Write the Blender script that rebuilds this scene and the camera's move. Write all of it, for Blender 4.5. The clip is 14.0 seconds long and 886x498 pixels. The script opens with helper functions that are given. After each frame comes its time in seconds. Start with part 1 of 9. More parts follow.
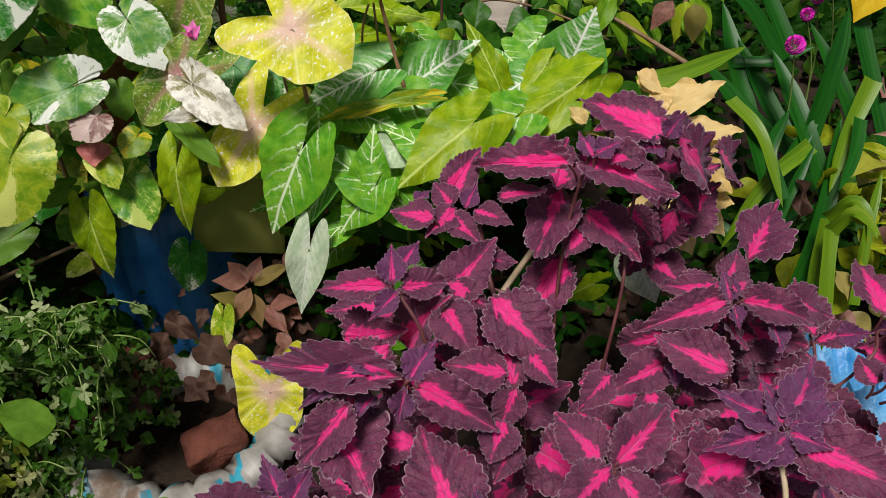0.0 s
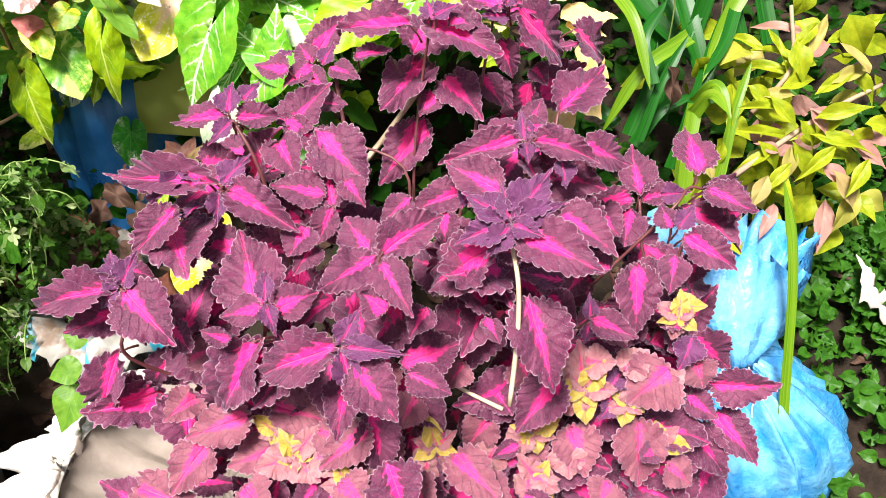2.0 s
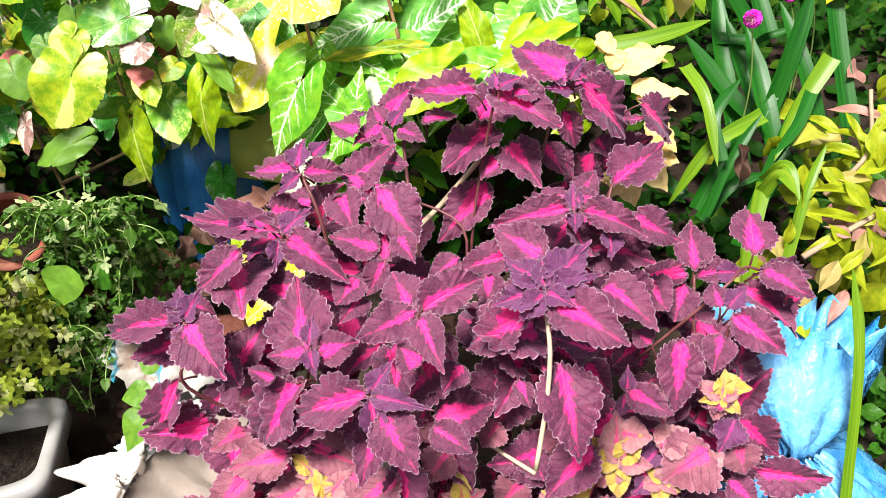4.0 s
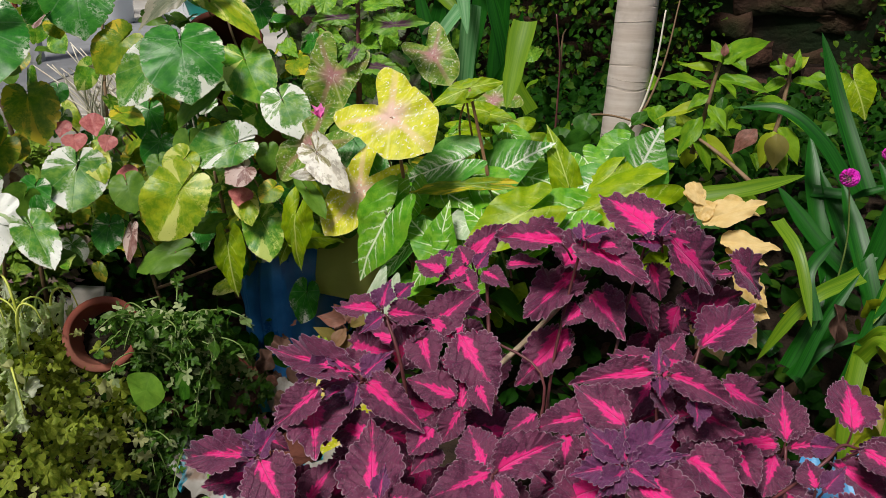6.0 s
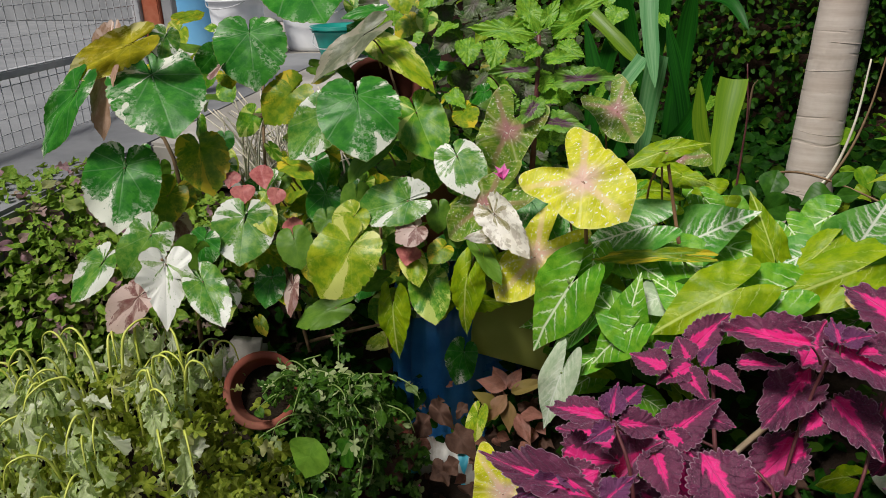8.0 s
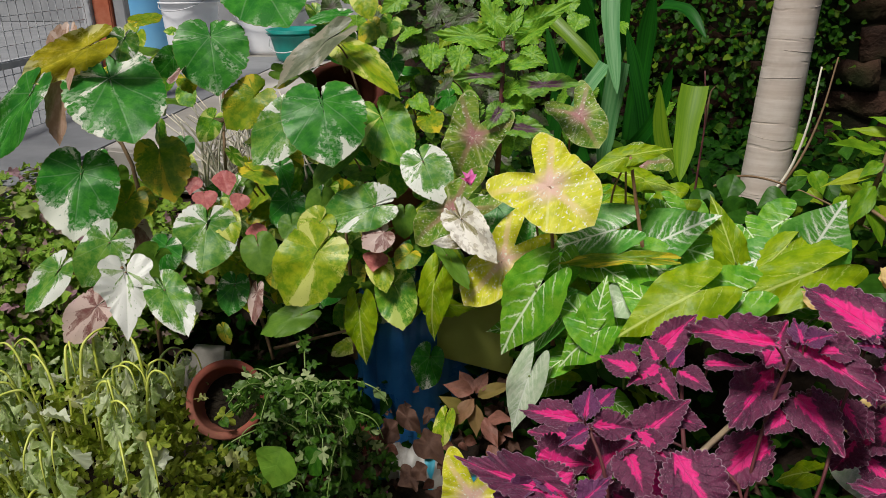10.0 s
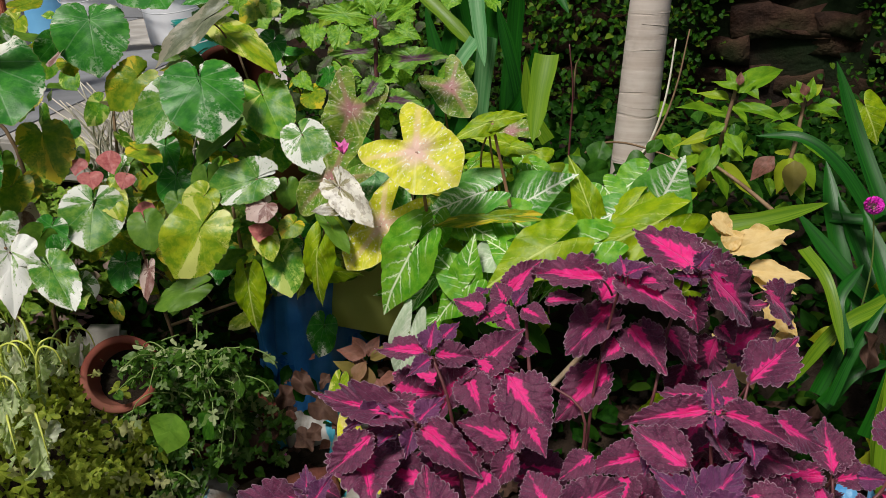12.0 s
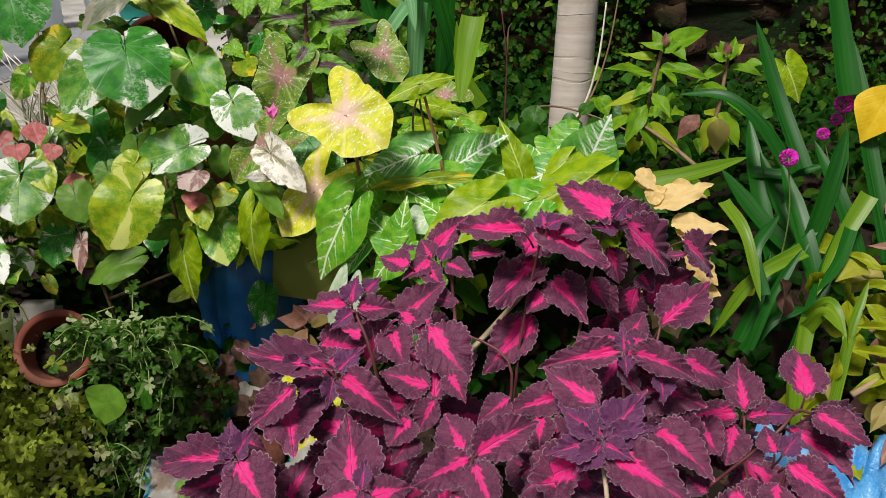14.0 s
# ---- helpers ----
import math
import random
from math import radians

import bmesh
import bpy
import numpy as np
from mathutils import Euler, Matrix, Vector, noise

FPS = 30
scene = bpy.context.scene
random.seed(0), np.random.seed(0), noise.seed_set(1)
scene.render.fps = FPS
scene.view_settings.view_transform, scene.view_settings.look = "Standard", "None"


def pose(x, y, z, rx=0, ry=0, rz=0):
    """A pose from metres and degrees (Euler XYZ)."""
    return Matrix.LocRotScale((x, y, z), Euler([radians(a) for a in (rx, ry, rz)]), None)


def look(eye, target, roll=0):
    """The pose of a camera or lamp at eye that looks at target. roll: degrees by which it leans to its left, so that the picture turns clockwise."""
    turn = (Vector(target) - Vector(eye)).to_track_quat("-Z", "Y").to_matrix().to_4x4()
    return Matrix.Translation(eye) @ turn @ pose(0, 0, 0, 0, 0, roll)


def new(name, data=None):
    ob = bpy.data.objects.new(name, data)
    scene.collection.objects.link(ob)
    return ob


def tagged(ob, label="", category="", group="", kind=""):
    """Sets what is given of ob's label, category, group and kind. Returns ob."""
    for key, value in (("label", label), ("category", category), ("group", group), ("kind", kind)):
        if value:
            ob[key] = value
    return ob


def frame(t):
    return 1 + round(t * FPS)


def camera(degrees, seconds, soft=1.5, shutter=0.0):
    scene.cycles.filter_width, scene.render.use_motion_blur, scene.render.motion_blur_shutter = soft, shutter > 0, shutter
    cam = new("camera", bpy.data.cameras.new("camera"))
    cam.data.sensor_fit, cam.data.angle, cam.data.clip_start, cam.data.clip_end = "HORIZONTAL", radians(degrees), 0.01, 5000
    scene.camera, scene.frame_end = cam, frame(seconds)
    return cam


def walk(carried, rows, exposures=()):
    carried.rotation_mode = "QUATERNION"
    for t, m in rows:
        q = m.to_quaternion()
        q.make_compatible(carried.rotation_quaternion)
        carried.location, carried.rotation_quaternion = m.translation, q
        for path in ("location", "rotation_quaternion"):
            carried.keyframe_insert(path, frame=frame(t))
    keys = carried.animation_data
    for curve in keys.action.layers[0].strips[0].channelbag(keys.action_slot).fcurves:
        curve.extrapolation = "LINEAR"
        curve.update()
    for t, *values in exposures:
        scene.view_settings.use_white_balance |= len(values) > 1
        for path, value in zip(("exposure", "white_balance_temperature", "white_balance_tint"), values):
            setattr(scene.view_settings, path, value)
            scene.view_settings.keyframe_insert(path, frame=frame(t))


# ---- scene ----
cam = camera(61.6, 14.0, 0.65)
METRES, EYE, TILT, LEAN, TURN = 0.9, 1.35, -32.0, 2.0, 0.0
ROWS = [
    (0, 0, 0, 0, -0, 0, -0),
    (0.5, 0.0025, -0.0285, -0.018, -2.29, -1.06, 3.18),
    (1, -0.0117, -0.0903, -0.0615, -2.79, -2.17, 2.67),
    (1.5, 0.0793, -0.1378, -0.0945, -1.59, -2.48, 3.06),
    (2, 0.2453, -0.1212, -0.1258, 2.32, -4.1, -1.89),
    (2.2, 0.2635, -0.1354, -0.1315, 6.3, -2.63, -4.07),
    (4.3, 0.2996, -0.1514, -0.1105, 10, 0.4, -6.24),
    (4.5, 0.3004, -0.1502, -0.1053, 10.59, 1.28, -6.61),
    (5, 0.2985, -0.1496, -0.0799, 11.11, 4.25, -8.1),
    (5.5, 0.292, -0.1521, -0.0662, 12.4, 6.42, -8.83),
    (6, 0.2802, -0.1569, -0.0606, 14.69, 6.87, -10.29),
    (6.5, 0.2408, -0.1523, -0.0455, 18.8, 6.54, -12.33),
    (7, 0.1719, -0.1389, -0.0123, 19.5, 7.54, -12),
    (7.5, 0.1108, -0.1376, 0.0032, 21.09, 8.11, -13),
    (7.7, 0.0934, -0.1326, 0.0065, 21.62, 7.06, -13.05),
    (9.8, 0.0493, -0.1434, 0.0023, 18.87, 7.78, -12.63),
    (10, 0.0568, -0.1415, 0.0033, 18.17, 8.06, -12.13),
    (10.5, 0.0744, -0.1407, 0.009, 16.32, 8.67, -10.78),
    (11, 0.1017, -0.1439, 0.0085, 13.69, 8.84, -9.27),
    (11.5, 0.1449, -0.1605, -0.0118, 13.19, 8.63, -8.65),
    (12, 0.1976, -0.179, -0.044, 13.58, 8.42, -9),
    (12.5, 0.2361, -0.1823, -0.0581, 13.88, 8.4, -8.43),
    (13, 0.2512, -0.1828, -0.0624, 14.15, 8.41, -8.14),
    (13.5, 0.2542, -0.1806, -0.0661, 12.7, 7.99, -7.75),
    (14, 0.2599, -0.1765, -0.0723, 10.89, 7.24, -7.1),
]
EXPOSURES = [(0.0, -0.15), (0.5, 0.55), (1.0, 1.05), (1.5, 1.4), (2.0, 1.45), (4.5, 1.35), (5.0, 1.1), (5.5, 0.05), (6.0, -0.1), (7.5, -0.2), (10.0, -0.25), (12.0, -0.2), (13.0, -0.15), (14.0, 0.0)]
walk(cam, [(t, pose(0, 0, EYE, TILT, LEAN, TURN) @ pose(METRES * x, METRES * y, METRES * z, 90 + pitch, roll, yaw)) for t, x, y, z, yaw, pitch, roll in ROWS], EXPOSURES)

# ---- world and light: bright shade under a hazy sky ----
world = bpy.data.worlds.new("world")
scene.world = world
world.use_nodes = True
wn = world.node_tree
sky = wn.nodes.new("ShaderNodeTexSky")
sky.sky_type, sky.sun_disc = "NISHITA", False
sky.sun_elevation, sky.sun_rotation = radians(60), radians(197)
sky.air_density, sky.dust_density, sky.ozone_density = 1.0, 4.0, 1.0
wn.links.new(sky.outputs[0], wn.nodes["Background"].inputs[0])
wn.nodes["Background"].inputs[1].default_value = 0.052
sun_data = bpy.data.lights.new("sun", "SUN")
sun_data.energy, sun_data.angle, sun_data.color = 4.0, radians(14), (1.0, 0.965, 0.91)
sun = new("sun", sun_data)
# the light falls steeply from above, a little from the path's side
sun.matrix_world = look((-0.9, -2.0, 5.8), (0.0, 0.9, 0.6))

# ---- materials ----
class Mat:
    """A node material with short calls for the arithmetic of its pattern."""

    def __init__(self, name, rough=0.5, metal=0.0, spec=0.5):
        self.m = bpy.data.materials.new(name)
        self.m.use_nodes = True
        self.nt = self.m.node_tree
        self.bsdf = self.nt.nodes["Principled BSDF"]
        self.out = self.nt.nodes["Material Output"]
        self.bsdf.inputs["Roughness"].default_value = rough
        self.bsdf.inputs["Metallic"].default_value = metal
        self.bsdf.inputs["Specular IOR Level"].default_value = spec

    def put(self, socket, value):
        if isinstance(value, bpy.types.NodeSocket):
            self.nt.links.new(value, socket)
        elif isinstance(value, (tuple, list)) and len(value) == 3 and socket.type == "RGBA":
            socket.default_value = (*value, 1.0)
        else:
            socket.default_value = value

    def f(self, op, a, b=0.0, c=0.0):
        n = self.nt.nodes.new("ShaderNodeMath")
        n.operation = op
        for s, v in zip(n.inputs, (a, b, c)):
            self.put(s, v)
        return n.outputs[0]

    def step(self, a, lo, hi, to_lo=0.0, to_hi=1.0):
        n = self.nt.nodes.new("ShaderNodeMapRange")
        n.interpolation_type = "SMOOTHSTEP"
        for s, v in zip(n.inputs, (a, lo, hi, to_lo, to_hi)):
            self.put(s, v)
        return n.outputs[0]

    def mix(self, fac, a, b, blend="MIX"):
        n = self.nt.nodes.new("ShaderNodeMix")
        n.data_type, n.blend_type = "RGBA", blend
        self.put(n.inputs[0], fac)
        self.put(n.inputs[6], a)
        self.put(n.inputs[7], b)
        return n.outputs[2]

    def noise(self, scale, detail=4.0, rough=0.55, vec=None, w=None, distort=0.0):
        n = self.nt.nodes.new("ShaderNodeTexNoise")
        n.noise_dimensions = "4D" if w is not None else "3D"
        if vec is not None:
            self.put(n.inputs["Vector"], vec)
        if w is not None:
            self.put(n.inputs["W"], w)
        self.put(n.inputs["Scale"], scale)
        self.put(n.inputs["Detail"], detail)
        self.put(n.inputs["Roughness"], rough)
        self.put(n.inputs["Distortion"], distort)
        return n.outputs[0]

    def voronoi(self, scale, vec=None, feature="F1"):
        n = self.nt.nodes.new("ShaderNodeTexVoronoi")
        n.feature = feature
        if vec is not None:
            self.put(n.inputs["Vector"], vec)
        self.put(n.inputs["Scale"], scale)
        return n.outputs[0]

    def uv(self, name="UVMap"):
        n = self.nt.nodes.new("ShaderNodeUVMap")
        n.uv_map = name
        sep = self.nt.nodes.new("ShaderNodeSeparateXYZ")
        self.put(sep.inputs[0], n.outputs[0])
        return n.outputs[0], sep.outputs[0], sep.outputs[1]

    def coords(self, which="Object"):
        return self.nt.nodes.new("ShaderNodeTexCoord").outputs[which]

    def place(self):
        return self.nt.nodes.new("ShaderNodeNewGeometry").outputs["Position"]

    def random(self):
        return self.nt.nodes.new("ShaderNodeObjectInfo").outputs["Random"]

    def island(self):
        return self.nt.nodes.new("ShaderNodeNewGeometry").outputs["Random Per Island"]

    def bump(self, height, strength=0.3, distance=0.002):
        n = self.nt.nodes.new("ShaderNodeBump")
        n.inputs["Strength"].default_value, n.inputs["Distance"].default_value = strength, distance
        self.put(n.inputs["Height"], height)
        self.put(self.bsdf.inputs["Normal"], n.outputs[0])
        return n.outputs[0]

    def colour(self, value):
        self.put(self.bsdf.inputs["Base Color"], value)
        return self

    def leafy(self, colour, amount=0.25, tint=(1.0, 1.0, 0.8)):
        """Lets some of the light through, as a leaf does."""
        self.colour(colour)
        t = self.nt.nodes.new("ShaderNodeBsdfTranslucent")
        self.put(t.inputs[0], self.mix(1.0, colour, tint, "MULTIPLY"))
        mixer = self.nt.nodes.new("ShaderNodeMixShader")
        mixer.inputs[0].default_value = amount
        self.nt.links.new(self.bsdf.outputs[0], mixer.inputs[1])
        self.nt.links.new(t.outputs[0], mixer.inputs[2])
        self.nt.links.new(mixer.outputs[0], self.out.inputs[0])
        return self


def side_veins(m, x, y, count, slant, width):
    """A comb of side veins that leave the midrib at a slant; 1 on a vein."""
    a = m.f("ABSOLUTE", y)
    s = m.f("FRACT", m.f("MULTIPLY", m.f("SUBTRACT", x, m.f("MULTIPLY", a, slant)), count))
    d = m.f("ABSOLUTE", m.f("SUBTRACT", s, 0.5))
    return m.step(d, width, 0.0)


def coleus_material(name, dark, mid, pink, stripe, blotch):
    """Crinkled hairy leaf: a pink flame along the midrib, pale beaded margin, dust specks."""
    m = Mat(name, 0.5, spec=0.3)
    vec, x, y = m.uv()
    _, rho, _ = m.uv("edge")
    r = m.f("FRACT", m.f("ADD", m.random(), m.island()))
    r2 = m.f("FRACT", m.f("MULTIPLY", r, 7.31))
    n = m.noise(8.0, 6.0, 0.68, vec, m.f("MULTIPLY", r, 40.0))
    tiny = m.noise(34.0, 4.0, 0.65, vec, m.f("MULTIPLY", r, 5.0))
    a = m.f("ABSOLUTE", y)
    warped = m.f("ADD", x, m.f("MULTIPLY", m.f("SUBTRACT", n, 0.5), 0.2))
    veins = side_veins(m, warped, y, 6.5, 0.8, 0.34)
    line = side_veins(m, warped, y, 6.5, 0.8, 0.07)
    # wide near the base, a narrow tongue towards the tip, feathered along the veins
    swell = m.f("MULTIPLY", m.step(x, 0.0, 0.16), m.step(x, m.f("ADD", 0.62, m.f("MULTIPLY", r, 0.3)), 0.12))
    tongue = m.f("MULTIPLY", m.step(x, 0.02, 0.1), m.step(x, m.f("ADD", 0.7, m.f("MULTIPLY", r2, 0.25)), 0.5))
    width = m.f("ADD", m.f("MULTIPLY", m.f("MULTIPLY", swell, stripe), m.f("ADD", 0.3, m.f("MULTIPLY", r2, 0.95))), m.f("MULTIPLY", tongue, stripe * 0.22))
    width = m.f("ADD", width, m.f("MULTIPLY", m.f("MULTIPLY", m.f("SUBTRACT", veins, 0.35), swell), stripe * 0.45))
    edge = m.f("ADD", a, m.f("MULTIPLY", m.f("SUBTRACT", n, 0.5), 0.23))
    edge = m.f("ADD", edge, m.f("MULTIPLY", m.f("SUBTRACT", tiny, 0.5), 0.06))
    pinkness = m.step(edge, m.f("ADD", width, 0.032), m.f("SUBTRACT", width, 0.03))
    rib = m.step(a, 0.014, 0.004)
    big = m.noise(3.0, 4.0, 0.6, vec, m.f("MULTIPLY", r, 17.0))
    body = m.mix(m.step(big, 0.35, 0.68), dark, mid)
    body = m.mix(m.step(tiny, 0.4, 0.62, 0.0, 0.6), body, m.mix(0.4, mid, (0.3, 0.045, 0.15)))
    body = m.mix(m.f("MULTIPLY", m.f("MAXIMUM", m.f("MULTIPLY", line, 0.45), rib), 0.35), body, m.mix(0.6, dark, (0.02, 0.003, 0.014)))
    body = m.mix(m.step(m.noise(14.0, 3.0, 0.5, vec, m.f("MULTIPLY", r, 9.0)), 0.62, 0.75, 0.0, blotch), body, (0.42, 0.16, 0.2))
    hot = m.mix(m.step(n, 0.35, 0.65), pink, (0.86, 0.035, 0.27))
    hot = m.mix(m.f("MULTIPLY", m.f("MAXIMUM", line, rib), 0.22), hot, (0.92, 0.2, 0.44))
    body = m.mix(m.f("MULTIPLY", pinkness, 0.95), body, hot)
    margin = m.step(m.f("ADD", rho, m.f("MULTIPLY", m.f("SUBTRACT", tiny, 0.5), 0.06)), 0.955, 0.995, 0.0, 0.75)
    body = m.mix(margin, body, (0.44, 0.3, 0.36))
    speck = m.f("MULTIPLY", m.step(m.noise(75.0, 2.0, 0.5, vec, m.f("MULTIPLY", r, 5.0)), 0.64, 0.7), m.step(rho, 0.15, 0.9, 0.15, 0.75))
    body = m.mix(speck, body, (0.5, 0.38, 0.42))
    body = m.mix(m.step(m.noise(5.0, 6.0, 0.75, vec, m.f("MULTIPLY", r, 3.0)), 0.54, 0.76, 0.0, 0.2), body, (0.34, 0.13, 0.22))
    relief = m.f("ADD", m.f("MULTIPLY", tiny, 0.7), m.f("MULTIPLY", m.noise(18.0, 3.0, 0.6, vec), 0.8))
    m.bump(m.f("SUBTRACT", relief, m.f("ADD", m.f("MULTIPLY", line, 0.5), rib)), 0.75, 0.002)
    m.bsdf.inputs["Sheen Weight"].default_value = 0.25
    m.bsdf.inputs["Sheen Roughness"].default_value = 0.4
    m.put(m.bsdf.inputs["Sheen Tint"], (0.75, 0.62, 0.85))
    return m.leafy(body, 0.14, (1.0, 0.6, 0.8)).m


def palmate_veins(m, x, y, angles, width):
    """Veins that radiate from the leaf's base at the given angles; 1 on a vein."""
    turn = m.f("ABSOLUTE", m.f("ARCTAN2", y, x))
    r = m.f("SQRT", m.f("ADD", m.f("MULTIPLY", x, x), m.f("MULTIPLY", y, y)))
    best = None
    for a in angles:
        d = m.f("MULTIPLY", m.f("ABSOLUTE", m.f("SUBTRACT", turn, radians(a))), r)
        best = d if best is None else m.f("MINIMUM", best, d)
    return m.step(best, width, width * 0.3), turn, r


def variegated_material(name, green, light, pale, cover, gloss=0.36, brown=0.0):
    """Green toothed leaf with sharp pale sectors out at the margin and a mottled belt round them; cover: how much is pale."""
    m = Mat(name, gloss, spec=0.3)
    vec, x, y = m.uv()
    _, rho, _ = m.uv("edge")
    r = m.random()
    w = m.f("MULTIPLY", r, 60.0)
    ribs, turn, far = palmate_veins(m, x, y, (0, 34, 72, 112), 0.013)
    polar = m.nt.nodes.new("ShaderNodeCombineXYZ")
    m.put(polar.inputs[0], m.f("MULTIPLY", m.f("ARCTAN2", y, x), 0.9))
    m.put(polar.inputs[1], m.f("MULTIPLY", far, 0.45))
    block = m.noise(1.7, 2.0, 0.5, polar.outputs[0], w)
    ray = m.nt.nodes.new("ShaderNodeCombineXYZ")
    m.put(ray.inputs[0], m.f("MULTIPLY", m.f("ARCTAN2", y, x), 3.2))
    m.put(ray.inputs[1], m.f("MULTIPLY", far, 2.2))
    streak = m.noise(2.6, 6.0, 0.72, ray.outputs[0], w)
    fine = m.noise(20.0, 5.0, 0.7, vec, w)
    mid = m.noise(6.0, 5.0, 0.65, vec, m.f("ADD", w, 7.0))
    veins = side_veins(m, m.f("ADD", x, m.f("MULTIPLY", mid, 0.06)), y, 5.0, 0.9, 0.08)
    col = m.mix(m.step(mid, 0.38, 0.66), green, light)
    col = m.mix(m.f("MULTIPLY", m.step(fine, 0.56, 0.62), 0.3), col, light)
    zone = m.f("ADD", block, m.f("MULTIPLY", m.f("SUBTRACT", rho, 0.65), 0.16))
    zone = m.f("ADD", zone, m.f("MULTIPLY", m.f("SUBTRACT", mid, 0.5), 0.16))
    zone = m.f("ADD", zone, m.f("MULTIPLY", m.f("SUBTRACT", streak, 0.5), 0.24))
    limit = 0.74 - cover
    amount = m.step(zone, limit, limit + 0.012)
    belt = m.step(zone, limit - 0.11, limit)
    col = m.mix(m.f("MULTIPLY", m.f("MULTIPLY", belt, m.step(fine, 0.47, 0.52)), 0.75), col, m.mix(0.45, light, pale))
    col = m.mix(amount, col, pale)
    col = m.mix(m.f("MULTIPLY", m.f("MULTIPLY", amount, m.step(fine, 0.6, 0.65)), 0.7), col, m.mix(0.5, green, light))
    if brown:
        col = m.mix(m.f("MULTIPLY", m.step(mid, 0.5, 0.56), brown), col, (0.22, 0.15, 0.07))
    col = m.mix(m.f("MULTIPLY", m.f("MAXIMUM", m.f("MULTIPLY", veins, 0.2), ribs), 0.14), col, m.mix(0.5, light, pale))
    col = m.mix(m.step(m.noise(26.0, 3.0, 0.6, vec, w), 0.7, 0.76, 0.0, 0.6), col, (0.2, 0.13, 0.05))
    col = m.mix(m.step(m.f("ADD", rho, m.f("MULTIPLY", fine, 0.05)), 1.0, 1.03, 0.0, 0.5), col, (0.3, 0.22, 0.08))
    m.bump(m.f("SUBTRACT", m.f("MULTIPLY", m.noise(14.0, 5.0, 0.65, vec), 0.8), m.f("MULTIPLY", m.f("MAXIMUM", m.f("MULTIPLY", veins, 0.6), ribs), 0.2)), 0.3, 0.002)
    return m.leafy(col, 0.28).m


def caladium_material(name, green, light, pink, speck):
    """Thin leaf with pink main veins from the stalk's foot, paler side veins and scattered specks."""
    m = Mat(name, 0.42, spec=0.22)
    vec, x, y = m.uv()
    _, rho, _ = m.uv("edge")
    r = m.random()
    w = m.f("MULTIPLY", r, 30.0)
    n = m.noise(6.0, 5.0, 0.65, vec, w)
    wob = m.f("MULTIPLY", m.f("SUBTRACT", n, 0.5), 0.1)
    main, _, far = palmate_veins(m, x, m.f("ADD", y, wob), (0, 142), 0.075)
    side, _, _ = palmate_veins(m, m.f("ADD", x, wob), y, (38, 76, 108), 0.03)
    net = side_veins(m, m.f("ADD", x, wob), y, 7.0, 0.9, 0.12)
    col = m.mix(m.step(n, 0.35, 0.65), green, light)
    col = m.mix(m.f("MULTIPLY", m.f("MAXIMUM", side, m.f("MULTIPLY", net, 0.5)), 0.5), col, m.mix(0.5, light, (0.9, 0.88, 0.6)))
    col = m.mix(m.f("MULTIPLY", main, m.step(far, 1.0, 0.3, 0.25, 0.8)), col, m.mix(0.35, pink, light))
    col = m.mix(m.f("MULTIPLY", m.step(m.f("ADD", far, wob), 0.36, 0.08), 0.75), col, pink)
    sp = m.f("MULTIPLY", m.step(m.noise(24.0, 2.0, 0.5, vec, w), 0.6, 0.64), m.step(m.noise(4.0, 2.0, 0.5, vec, w), 0.36, 0.5))
    col = m.mix(m.f("MULTIPLY", sp, speck), col, (0.92, 0.92, 0.8))
    col = m.mix(m.step(rho, 0.95, 1.0, 0.0, 0.4), col, (0.75, 0.72, 0.3))
    m.bump(m.f("SUBTRACT", m.f("MULTIPLY", m.noise(14.0, 4.0, 0.6, vec), 0.9), m.f("ADD", m.f("MULTIPLY", side, 0.4), m.f("MULTIPLY", net, 0.3))), 0.25, 0.002)
    return m.leafy(col, 0.28).m


